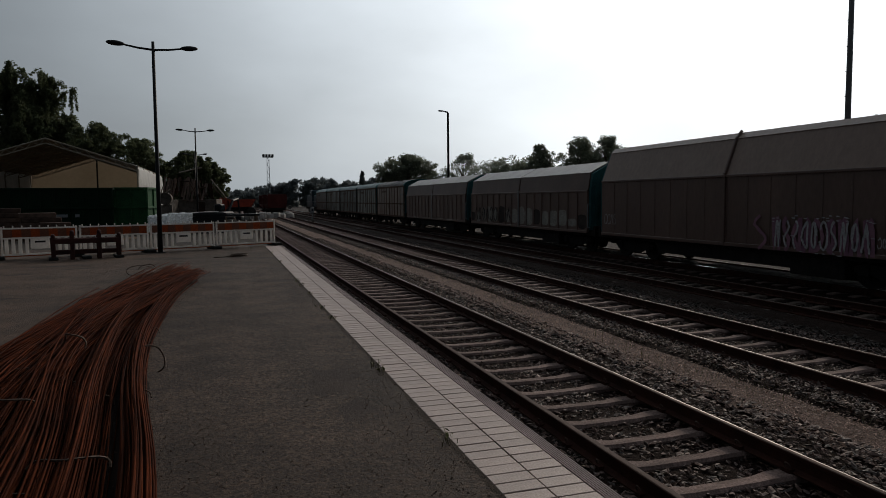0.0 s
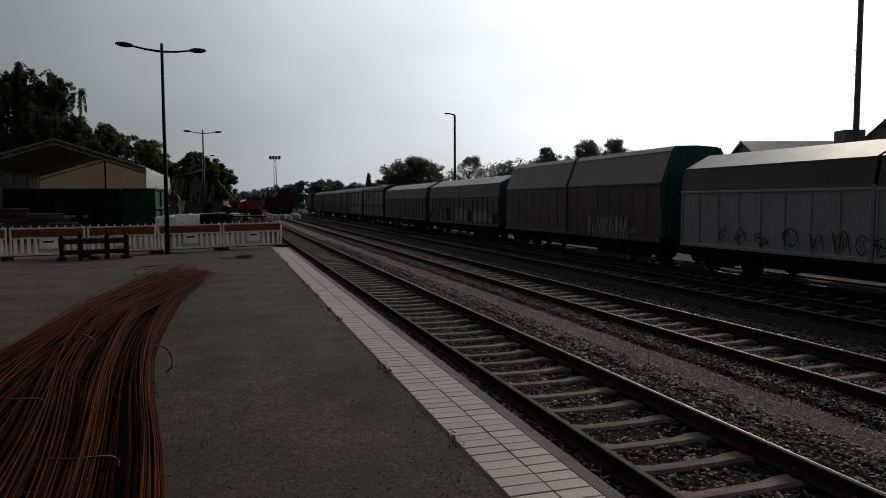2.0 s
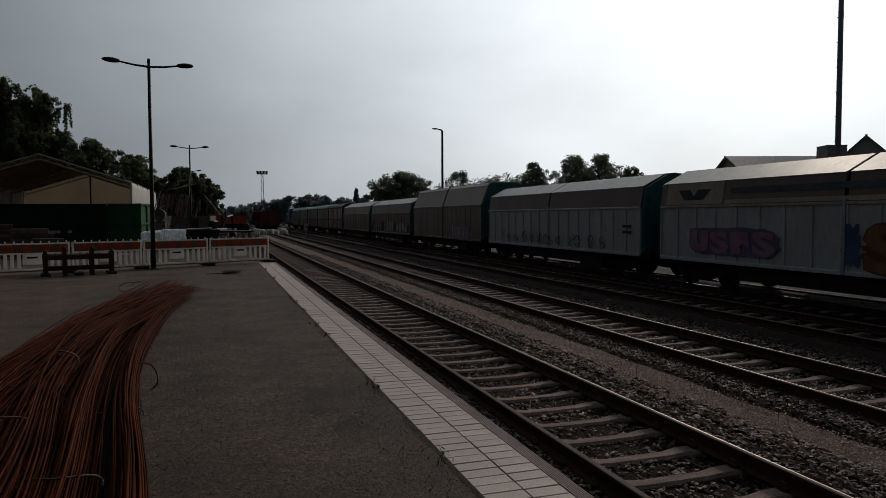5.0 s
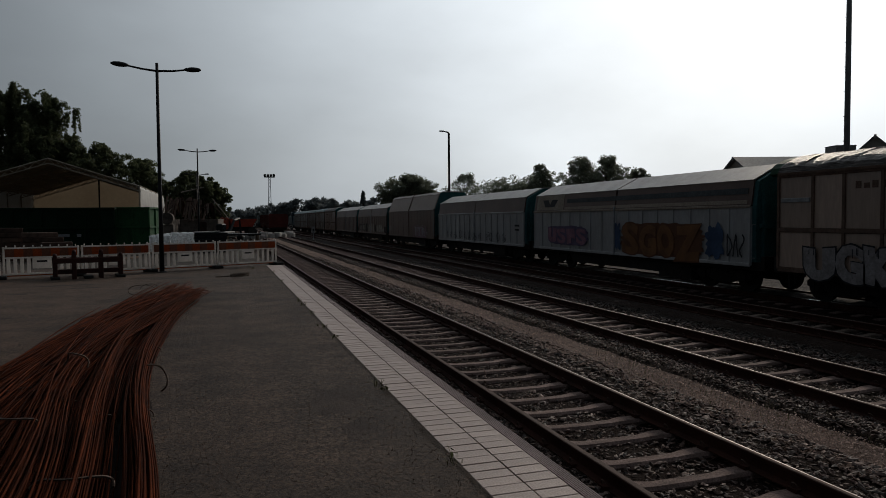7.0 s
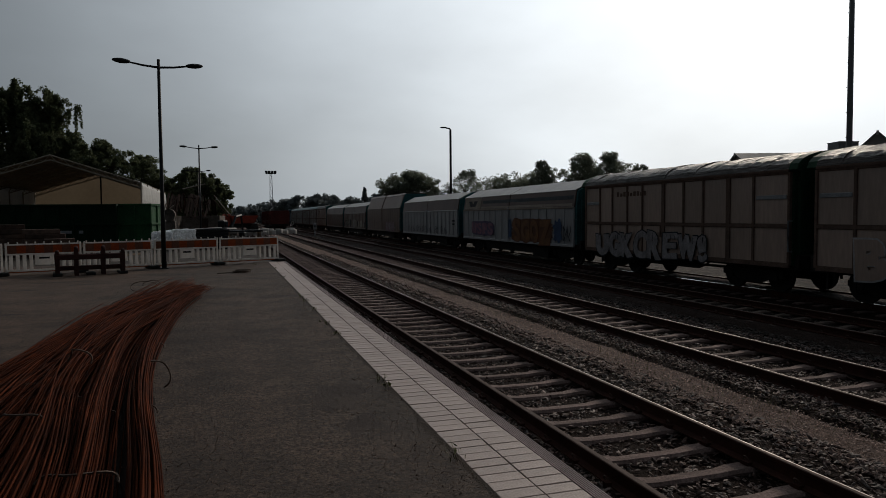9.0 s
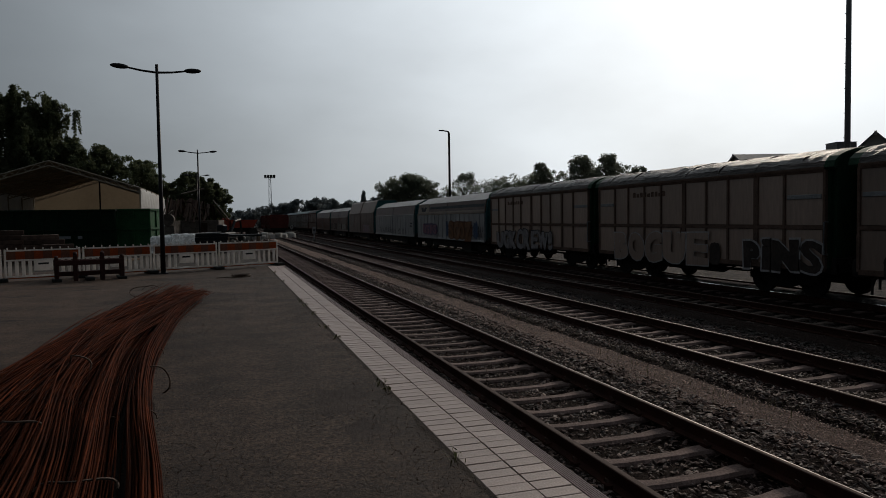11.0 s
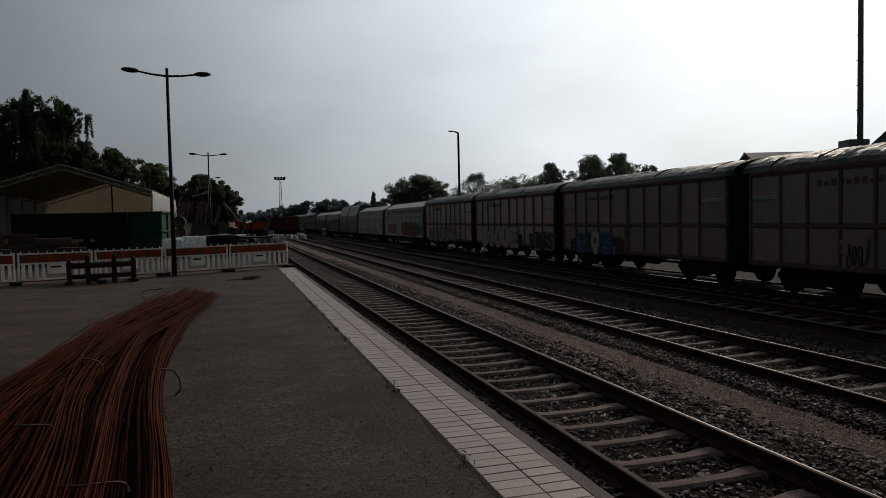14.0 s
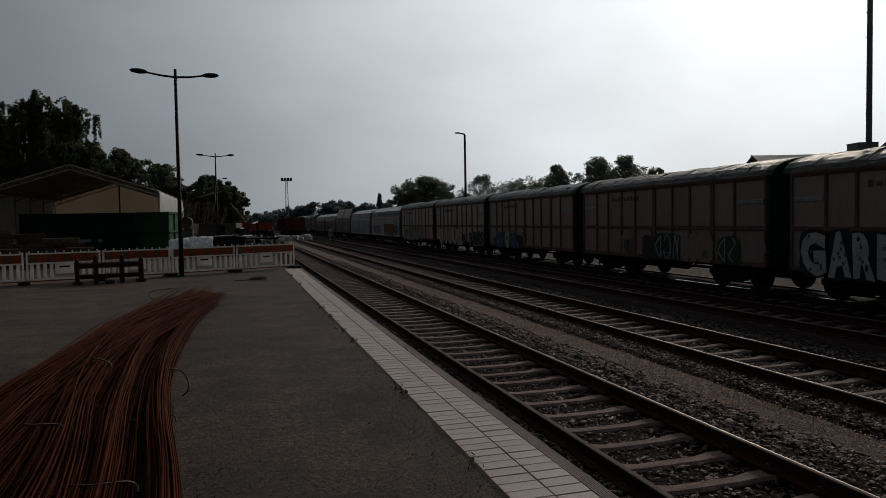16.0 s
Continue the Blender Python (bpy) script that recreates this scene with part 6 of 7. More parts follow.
def wrapped_pallets():
    rng = random.Random(21)
    for x, y, w, h in ((-3.45, 42.2, 1.1, 1.05), (-2.28, 42.0, 1.15, 1.18), (-3.1, 43.5, 1.2, 1.1)):
        t = thing("wrapped_pallet", "pallet load wrapped in crumpled shiny foil", "pallet", pose(x, y, -0.06, 0, 0, rng.uniform(5, 18)), "wrapped pallets")
        for k in (-0.45, 0, 0.45):
            part("runner", bbox(-w / 2, w / 2, k - 0.05, k + 0.05, 0, 0.1, 0.01), M["timber"], t)
        bm = bbox(-w / 2, w / 2, -0.55, 0.55, 0.1, h, 0.06)
        bmesh.ops.subdivide_edges(bm, edges=bm.edges[:], cuts=9, use_grid_fill=True)
        for v in bm.verts:
            v.co += Vector((1, 1, 0.6)) * (0.05 * noise.noise(v.co * 4 + Vector((x, y, 0))) + 0.05 * noise.noise(v.co * 11 + Vector((y, x, 0))))
        part("load", bm, M["foil"], t)
    whole("white_sheet", bbox(-0.75, 0.75, -0.4, 0.4, 0, 0.05, 0.01), M["sack"], "white plastic sheet lying over a dark stack", "sheet", pose(-0.95, 42.2, 1.12, 0, -2, 3))
    for k in range(6):
        whole("dark_board", bbox(-0.9, 0.9, -0.4, 0.4, 0, 0.18, 0.015), M["black_steel"], "dark board in a flat stack", "building material", pose(-0.8 + 0.05 * (k % 3), 42.2, -0.06 + 0.195 * k, 0, 0, 3 + k % 2), "stacked dark boards")
    bm = bbox(-2.2, 2.2, -0.5, 0.5, 0, 0.12, 0.02)
    whole("dark_sheet", bm, M["black_steel"], "flat stack of dark sheets on a timber rack", "building material", pose(0.1, 46.5, 0.82, 0, 0, 4))
    for x in (-1.9, 0.1, 2.0):
        whole("timber_trestle", bbox(-0.06, 0.06, -0.5, 0.5, 0, 0.88, 0.01), M["timber"], "short timber trestle carrying dark sheets", "trestle", pose(0.1 + x, 46.5 + x * 0.07, -0.06, 0, 0, 4), "timber trestles")


def concrete_pipe(x, y, z, r):
    """A short wide pipe lying in the yard, its round end towards the platform."""
    bm = bmesh.new()
    n = 24
    rings = []
    for rad, yy in ((r, 0.0), (r, 1.6), (r * 0.8, 1.6), (r * 0.8, 0.0)):
        rings.append([bm.verts.new((rad * math.cos(2 * math.pi * k / n), yy, rad * math.sin(2 * math.pi * k / n))) for k in range(n)])
    for i in range(4):
        e, f = rings[i], rings[(i + 1) % 4]
        for k in range(n):
            bm.faces.new((e[k], e[(k + 1) % n], f[(k + 1) % n], f[k]))
    bm.faces.new([bm.verts.new((r * 0.8 * math.cos(2 * math.pi * k / n), 0.06, r * 0.8 * math.sin(2 * math.pi * k / n))) for k in range(n)])
    whole("concrete_pipe", bm, M["concrete"], "grey capped concrete pipe lying on a block in the yard", "pipe", (x, y, z))
    whole("bearing_block", bbox(-r, r, 0.1, 1.5, -0.06 - (z - r), 0.0, 0.02), M["concrete"], "rough concrete block under the pipe", "block", (x, y, z - r))


def ruined_shed():
    """A shed half pulled down: low pale wall, dark broken roof boards, bare rafters, rubble."""
    t = thing("ruined_shed", "half-demolished shed with broken dark roof boards and bare rafters", "shed", Matrix.Translation((-2.2, 66.0, -0.06)) @ Matrix.Rotation(math.radians(-6), 4, "Z"))
    w, d, e, r = 4.0, 4.6, 1.98, 4.0
    for a, b, c, f in ((-w / 2 + 0.9, w / 2, -d / 2, -d / 2 + 0.15), (-w / 2, w / 2, d / 2 - 0.15, d / 2), (-w / 2, -w / 2 + 0.15, -d / 2 + 0.15, d / 2 - 0.15), (w / 2 - 0.15, w / 2, -d / 2 + 0.15, d / 2 - 0.15)):
        part("wall", bbox(a, b, c, f, 0, e, 0.02), M["concrete"], t, "pale dirty rendered wall")
    rng = random.Random(8)
    for side in (-1, 1):
        for k in range(26):
            x = -w / 2 - 0.35 + 0.155 * k
            if rng.random() < (0.10 if k < 16 else 0.45):
                continue
            ridge = r - 0.25 * abs(math.sin(k * 0.55)) - (0.07 * (k - 15) if k > 15 else 0)
            low = rng.choice((0.0, 0.0, 0.0, 0.5, 1.0))
            a = Vector((x + rng.uniform(-0.08, 0.08), side * (d / 2 + 0.25 - low), e - 0.1 + low * 0.8 + rng.uniform(-0.15, 0.1)))
            b = Vector((x + rng.uniform(-0.2, 0.2), side * 0.15, ridge))
            bm = bmesh.new()
            wd = Vector((0.075, 0, 0))
            up = Vector((0, 0, 0.035))
            vs = [bm.verts.new(q) for q in (a - wd, a + wd, b + wd, b - wd, a - wd + up, a + wd + up, b + wd + up, b - wd + up)]
            for q in ((0, 1, 2, 3), (4, 7, 6, 5), (0, 4, 5, 1), (1, 5, 6, 2), (2, 6, 7, 3), (3, 7, 4, 0)):
                bm.faces.new([vs[i] for i in q])
            part("roof_board", bm, M["brick"], t)
    for a, b in (((1.6, -2.4, 3.75), (2.85, -2.4, 2.1)), ((1.4, -1.2, 3.4), (2.6, -1.2, 1.9)), ((-1.0, -2.5, 4.3), (0.9, -2.4, 4.75)), ((-0.2, -2.6, 3.6), (0.3, -2.6, 2.6)), ((0.6, -2.6, 3.2), (0.75, -2.6, 2.3)), ((0.3, -2.62, 2.9), (1.2, -2.62, 3.05)), ((-2.3, -2.7, 3.1), (-2.6, -2.7, 2.1)), ((-2.5, -2.7, 2.2), (-1.7, -2.7, 2.9)), ((1.0, -2.6, 3.3), (1.15, -2.6, 2.2)), ((-0.9, -2.6, 3.6), (0.1, -2.6, 3.5))):
        bm = bmesh.new()
        tube(bm, [a, b], 0.05, 4)
        part("rafter", bm, M["canopy_cream"] if a[0] > 1.5 or a[2] > 4 or a[0] < -2 else M["brick"], t, "bare rafter")
    part("door", bbox(0.35, 1.05, -d / 2 - 0.04, -d / 2 - 0.005, 0, 1.75, 0.01), M["brick"], t)
    for k in range(16):
        whole("rubble_block", bbox(-rng.uniform(0.15, 0.4), 0.25, -0.2, 0.2, 0, rng.uniform(0.15, 0.5), 0.04), M["concrete"] if k % 3 else M["brick"], "broken lump of rubble beside the ruined shed", "rubble", pose(rng.uniform(-4.9, 1.2), rng.uniform(61.2, 63.0), -0.06, 0, 0, rng.uniform(0, 180)), "rubble before the shed")


def excavator(x, y, turn, paint, label, s=1.0):
    t = thing("excavator", label, "excavator", pose(x, y, -0.06, 0, 0, turn), "site machines")
    for k in (-1, 1):
        bm = bmesh.new()
        prof = [(-1.5 * s, 0.25 * s), (-1.25 * s, 0), (1.25 * s, 0), (1.5 * s, 0.25 * s), (1.5 * s, 0.5 * s), (1.25 * s, 0.72 * s), (-1.25 * s, 0.72 * s), (-1.5 * s, 0.5 * s)]
        extrude_y(bm, prof, k * 0.85 * s - 0.25 * s, k * 0.85 * s + 0.25 * s)
        part("crawler_track", bm, M["rubber"], t)
    part("chassis", bbox(-0.9 * s, 0.9 * s, -0.6 * s, 0.6 * s, 0.4 * s, 0.85 * s, 0.05), M["black_steel"], t)
    part("body", bbox(-1.6 * s, 1.0 * s, -1.1 * s, 1.1 * s, 0.85 * s, 1.7 * s, 0.1), paint, t)
    cab = part("cab", bbox(0.0, 1.15 * s, 0.2 * s, 1.1 * s, 1.7 * s, 2.6 * s, 0.1), paint, t)
    part("cab_window", bbox(0.2 * s, 1.0 * s, 0.18 * s, 0.2 * s, 1.85 * s, 2.45 * s, 0.0), M["glass"], cab)
    part("cab_window", bbox(1.14 * s, 1.17 * s, 0.3 * s, 1.0 * s, 1.85 * s, 2.45 * s, 0.0), M["glass"], cab)
    bm = bmesh.new()
    tube(bm, [(0.8 * s, -0.3 * s, 1.5 * s), (2.0 * s, -0.3 * s, 3.0 * s), (3.3 * s, -0.3 * s, 3.2 * s)], 0.17 * s, 6)
    part("boom", bm, paint, t)
    bm = bmesh.new()
    tube(bm, [(3.3 * s, -0.3 * s, 3.3 * s), (3.7 * s, -0.3 * s, 1.2 * s)], 0.13 * s, 6)
    part("dipper_arm", bm, paint, t)
    part("bucket", bbox(3.1 * s, 3.8 * s, -0.7 * s, 0.1 * s, 0.5 * s, 1.2 * s, 0.12), M["black_steel"], t)


def site_dumper(x, y, turn):
    t = thing("site_dumper", "faded red site dumper parked far down the yard", "dumper", pose(x, y, -0.06, 0, 0, turn), "site machines")
    bm = bmesh.new()
    prof = [(-1.35, 1.1), (1.0, 1.1), (1.5, 2.0), (-1.6, 2.0)]
    a, b = ([bm.verts.new((px, yy, z)) for px, z in prof] for yy in (-0.95, 0.95))
    for i in range(4):
        bm.faces.new((a[i], a[(i + 1) % 4], b[(i + 1) % 4], b[i]))
    bm.faces.new(a)
    bm.faces.new(b[::-1])
    part("skip", bm, M["red_machine"], t)
    part("chassis", bbox(-1.5, 1.5, -0.4, 0.4, 0.6, 1.08, 0.04), M["black_steel"], t)
    part("cab", bbox(-2.3, -1.65, -0.7, 0.7, 0.7, 2.2, 0.08), M["red_machine"], t)
    for wx in (-1.5, 1.0):
        for wy in (-0.95, 0.7):
            bm = bmesh.new()
            tube(bm, [(wx, wy, 0.5), (wx, wy + 0.3, 0.5)], 0.5, 16)
            part("wheel", bm, M["rubber"], t)


def sacks():
    rng = random.Random(17)
    spots = [(3.6 + 0.95 * k, 100.5 + 0.7 * (k % 3), 0) for k in range(7)] + [(4.2 + 1.0 * k, 103.0 + 0.5 * (k % 2), 0) for k in range(6)] + [(2.4, 98.0, 0), (3.0, 96.5, 0)] + [(2.3 + 0.85 * k, 92.5 + 0.6 * (k % 2), 0) for k in range(4)] 
    for i, (x, y, z) in enumerate(spots):
        bm = bmesh.new()
        bmesh.ops.create_cube(bm, size=1.0)
        bmesh.ops.subdivide_edges(bm, edges=bm.edges[:], cuts=4, use_grid_fill=True)
        for v in bm.verts:
            c = v.co.copy()
            k = 1 - 0.22 * max(0, c.length - 0.5)
            v.co = Vector((c.x * k * 1.05, c.y * k * 1.05, c.z * k)) + Vector((1, 1, 0.5)) * 0.07 * noise.noise(c * 3 + Vector((i * 3.1, 0, 0)))
            v.co.z = max(v.co.z, -0.46) + 0.46
            v.co *= 0.62 + 0.34 * ((i * 7) % 5) / 4
        ob = whole("bulk_sack", bm, M["sack"], "bulging white woven bulk sack on the ground", "sack", pose(x, y, (-0.80 if x > 1.7 else -0.06) + z, 0, 0, rng.uniform(0, 90)), "bulk sacks")
        smooth(ob)


def round_sign(x, y, z):
    t = thing("round_sign", "round white sign with a dark centre on a thin post", "sign", (x, y, -0.8))
    bm = bmesh.new()
    tube(bm, [(0, 0, 0), (0, 0, z + 0.8)], 0.03, 6)
    part("post", bm, M["galvanised"], t)
    for r, yy, m in ((0.36, -0.05, "black_steel"), (0.29, -0.065, "white_plastic"), (0.13, -0.08, "black_steel")):
        bm = bmesh.new()
        bmesh.ops.create_cone(bm, cap_ends=True, segments=20, radius1=r, radius2=r, depth=0.02, matrix=Matrix.Translation((0, yy, z + 0.8)) @ Matrix.Rotation(math.pi / 2, 4, "X"))
        part("disc", bm, M[m], t)


def dwarf_signal():
    t = thing("track_signal", "small pale trackside signal on a short post", "signal", (10.35, 84.0, -0.79))
    bm = bmesh.new()
    tube(bm, [(0, 0, 0), (0, 0, 1.0)], 0.06, 8)
    part("post", bm, M["galvanised"], t)
    part("signal_head", bbox(-0.2, 0.2, -0.14, 0.14, 0.95, 1.75, 0.05), M["galvanised"], t)
    part("base", bbox(-0.22, 0.22, -0.22, 0.22, 0, 0.15, 0.02), M["concrete"], t)
    part("lens_plate", bbox(-0.08, 0.08, -0.17, -0.135, 1.25, 1.5, 0.02), M["black_steel"], t)


def red_wagon(y, n):
    t = thing("parked_wagon", "parked maroon high-sided hopper wagon", "freight wagon", (TRACKS[1], y, RAIL_Z), "parked wagons")
    L = 12.0
    bm = bmesh.new()
    extrude_y(bm, [(-1.0, 0.95), (1.0, 0.95), (1.5, 1.7), (1.5, 3.1), (1.42, 3.1), (1.42, 1.75), (0.95, 1.05), (-0.95, 1.05), (-1.42, 1.75), (-1.42, 3.1), (-1.5, 3.1), (-1.5, 1.7)], -L / 2, L / 2)
    part("hopper", bm, M["maroon"], t)
    for s in (-1, 1):
        part("end_wall", bbox(-1.45, 1.45, s * L / 2 - 0.05, s * L / 2 + 0.05, 1.0, 3.3, 0.02), M["maroon"], t)
        part("bogie", BOGIE, None, t, "", (0, s * (L / 2 - 1.9), 0))
        for k in (-0.925, 0.925):
            part("wheelset", WHEELSET, None, t, "", (0, s * (L / 2 - 1.9) + k, 0.475))
        part("buffer_beam", bbox(-1.3, 1.3, s * L / 2 - 0.1 + s * 0.16, s * L / 2 + 0.1 + s * 0.16, 0.78, 1.16, 0.015), M["underframe"], t)
    for i in range(11):
        yy = -L / 2 + 0.4 + (L - 0.8) * i / 10
        for s in (-1, 1):
            part("rib", bbox(min(s * 1.5, s * 1.58), max(s * 1.5, s * 1.58), yy - 0.05, yy + 0.05, 1.7, 3.1, 0.01), M["maroon"], t)
    part("underframe", bbox(-1.2, 1.2, -L / 2, L / 2, 0.75, 0.94, 0.02), M["underframe"], t)


def house(x, y, turn, length, half, eave, ridge, label):
    t = thing("house", label, "house", pose(x, y, -0.86, 0, 0, turn), "houses behind the railway")
    e, r = eave + 0.86, ridge + 0.86
    bm = bmesh.new()
    extrude_y(bm, [(-half, 0), (half, 0), (half, e), (0, r - 0.15), (-half, e)], 0, length)
    part("wall", bm, M["render_wall"], t)
    for s in (-1, 1):
        bm = bmesh.new()
        k = (r - e) / half
        extrude_y(bm, [(0, r), (s * (half + 0.5), e - 0.5 * k), (s * (half + 0.5), e - 0.5 * k - 0.14), (0, r - 0.14)], -0.4, length + 0.4)
        part("roof", bm, M["metal_roof"], t)
        for i in range(5):
            yy = length * (i + 0.5) / 5
            wn = part("window", bbox(min(s * half, s * (half + 0.05)), max(s * half, s * (half + 0.05)), yy - 0.6, yy + 0.6, e - 2.0, e - 0.7, 0.01), M["white_plastic"], t)
            part("pane", bbox(min(s * (half + 0.05), s * (half + 0.06)), max(s * (half + 0.05), s * (half + 0.06)), yy - 0.5, yy + 0.5, e - 1.9, e - 0.8, 0.0), M["glass"], wn)
        part("barge_board", bbox(-0.1, 0.1, -0.46, -0.4, r - 0.35, r + 0.02, 0.01), M["white_plastic"], t)
    return t


# ---- plants ----
def leaf_soup(rng, centres, radii, per, size):
    """Small leaf-shaped quads scattered in clumps, for a crown with gaps."""
    n = len(centres) * per
    c = np.repeat(np.asarray(centres, float), per, axis=0)
    r = np.repeat(np.asarray(radii, float), per)[:, None]
    d = rng.normal(size=(n, 3))
    d /= np.linalg.norm(d, axis=1)[:, None]
    p = c + d * r * (rng.random((n, 1)) ** 0.45) * np.array([1, 1, 0.8])
    u = rng.normal(size=(n, 3))
    u /= np.linalg.norm(u, axis=1)[:, None]
    v = np.cross(u, rng.normal(size=(n, 3)))
    v /= np.linalg.norm(v, axis=1)[:, None]
    s = size * (0.6 + 0.8 * rng.random((n, 1)))
    q = np.stack([p - u * s, p + v * s * 0.45, p + u * s, p - v * s * 0.45], 1).reshape(-1, 3)
    return q, np.arange(n * 4).reshape(-1, 4)


def tree(x, y, top, width, seed, label, base=-0.86, leaf=0.22, clumps=60, per=60, crown_low=0.28, shape="round", material=None):
    rng = np.random.default_rng(seed)
    h = top - base
    t = thing("tree", label, "tree", (x, y, base), "trees")
    bm = bmesh.new()
    tube(bm, [(0, 0, 0), (0.05 * width, 0, h * 0.35), (-0.03 * width, 0.02, h * 0.7), (0, 0, h * 0.93)], max(0.12, h * 0.022), 8, 0.04)
    part("trunk", bm, M["bark"], t)
    centres, radii = [], []
    limbs = 9
    for i in range(limbs):
        a = 2.4 * i + rng.random()
        z0 = h * (crown_low + 0.08 + 0.5 * i / limbs)
        f = i / limbs
        reach = width * 0.5 * (0.95 - 0.45 * f) * (0.75 + 0.4 * rng.random())
        z1 = min(h * 0.93, z0 + reach * (0.5 + 0.5 * rng.random()))
        end = (0.8 * reach * math.cos(a), 0.8 * reach * math.sin(a), z1 * 0.93)
        bm = bmesh.new()
        tube(bm, [(0, 0, z0), (end[0] * 0.5, end[1] * 0.5, z0 + (z1 - z0) * 0.6), end], h * 0.009, 5, 0.02)
        part("limb", bm, M["bark"], t)
    lobes = [(width * 0.32 * math.cos(2.2 * k + seed), width * 0.32 * math.sin(2.2 * k + seed), h * (0.44 + 0.36 * rng.random()), width * (0.17 + 0.09 * rng.random())) for k in range(11)] + [(0.0, 0.0, h * 0.97 - width * 0.16, width * 0.16)]
    for i in range(int(clumps * 1.5) if shape == "round" else 0):
        lx, ly, lz, lr = lobes[i % 12]
        d = Vector(rng.normal(size=3)).normalized() * lr * (0.6 + 0.4 * rng.random())
        centres.append((lx + d.x, ly + d.y, min(h * 0.97, lz + d.z)))
        radii.append(width * (0.045 + 0.05 * rng.random()))
    for i in range(int(clumps * (1.5 if shape == "round" else 2.4))):
        a, f = rng.random() * 6.283, rng.random()
        z = h * (crown_low + (0.97 - crown_low) * f)
        if shape == "spire":
            env = 1 - f
        elif shape == "birch":
            env = math.sin(math.pi * (0.12 + 0.86 * f)) ** 0.7 * (0.75 + 0.25 * math.sin(a * 3 + f * 9))
        else:
            env = math.sin(math.pi * (0.16 + 0.80 * f)) ** 0.55 * (0.8 + 0.2 * math.sin(a * 2 + seed))
        rad = width * 0.5 * env * (0.25 + 0.62 * rng.random() ** 0.6)
        centres.append((rad * math.cos(a), rad * math.sin(a), z))
        radii.append(width * (0.045 + 0.05 * rng.random()))
    q, f = leaf_soup(rng, centres, radii, int(per * 1.6), leaf * 0.62)
    tagged(part("crown", soup("crown", q, f, material or M["leaf"]), None, t))


def weeping_birch(x, y, top, width, seed, label, base=-0.86, limbs=30, crown_low=0.14):
    """Birch: rising limbs, leaves on strands that hang from them, a ragged outline."""
    rng = np.random.default_rng(seed)
    h = top - base
    t = thing("tree", label, "tree", (x, y, base), "trees")
    bm = bmesh.new()
    tube(bm, [(0, 0, 0), (0.03 * width, 0, h * 0.4), (-0.02 * width, 0.02, h * 0.7), (0, 0, h * 0.94)], h * 0.018, 8, 0.03)
    part("trunk", bm, M["bark"], t)
    centres, radii = [], []
    for i in range(limbs):
        f = i / (limbs - 1)
        a = 2.4 * i + 0.8 * rng.random()
        z0 = h * (crown_low + (0.90 - crown_low) * f)
        reach = width * 0.5 * math.sin(math.pi * (0.24 + 0.70 * f)) ** 0.6 * (0.45 + 0.75 * rng.random())
        z1 = min(h * 0.985, z0 + reach * (0.55 + 0.4 * rng.random()))
        tip = Vector((reach * math.cos(a), reach * math.sin(a), z1))
        root, knee = Vector((0, 0, z0)), Vector((tip.x * 0.55, tip.y * 0.55, z0 + (z1 - z0) * 0.75))
        bm = bmesh.new()
        tube(bm, [root, knee, tip], h * 0.006, 5, 0.015)
        part("limb", bm, M["bark"], t)
        for k in range(13):
            u = 0.15 + 0.85 * rng.random()
            p = root.lerp(knee, u / 0.55) if u < 0.55 else knee.lerp(tip, (u - 0.55) / 0.45)
            drop = h * (0.03 + 0.16 * rng.random() ** 1.5)
            sway = rng.normal(size=2) * 0.35
            n = max(3, int(drop / 0.24))
            for j in range(n):
                q = j / n
                centres.append((p.x + sway[0] * (0.5 + q), p.y + sway[1] * (0.5 + q), max(h * 0.05, p.z + 0.15 - drop * q)))
                radii.append(0.34 - 0.22 * q + 0.1 * rng.random())
    q, f = leaf_soup(rng, centres, radii, 13, 0.17)
    part("crown", soup("crown", q, f, M["leaf"]), None, t)


def far_wood():
    rng = np.random.default_rng(77)
    way = ((-60, 270, 9.5), (-10, 266, 7.0), (3, 262, 6.2), (16, 257, 8.2), (30, 252, 10.6), (44, 236, 9.4), (60, 215, 9.0), (95, 180, 8.5), (130, 140, 8.0), (150, 95, 8.0))
    centres, radii = [], []
    for (xa, ya, ha), (xb, yb, hb) in zip(way, way[1:]):
        L = math.hypot(xb - xa, yb - ya)
        for i in range(int(L * 1.15)):
            f = rng.random()
            x, y = xa + (xb - xa) * f + rng.normal() * 1.5, ya + (yb - ya) * f + rng.normal() * 4
            h = (ha + (hb - ha) * f) * (0.97 + 0.16 * noise.noise((x * 0.16, y * 0.16, 0.0)) + 0.14 * rng.random() ** 2)
            w = 1.6 + 1.8 * rng.random()
            for k in range(22):
                a, u = rng.random() * 6.283, rng.random()
                z = h * (0.05 + 0.90 * u)
                rad = w * math.sqrt(max(0.0, 1 - max(0.0, (u - 0.45) / 0.55) ** 2.2)) * (0.5 + 0.5 * rng.random())
                centres.append((x + rad * math.cos(a), y + rad * math.sin(a), z - 0.86 - 0.5 * u))
                radii.append(0.7 + 0.5 * rng.random())
    # the leaf colour carries the haze
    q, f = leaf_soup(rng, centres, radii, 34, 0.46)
    whole("far_wood", soup("far_wood", q, f, M["leaf_far_haze"]), None, "line of distant trees along the horizon, haze painted into the leaf colour", "woods", kind="stuff")


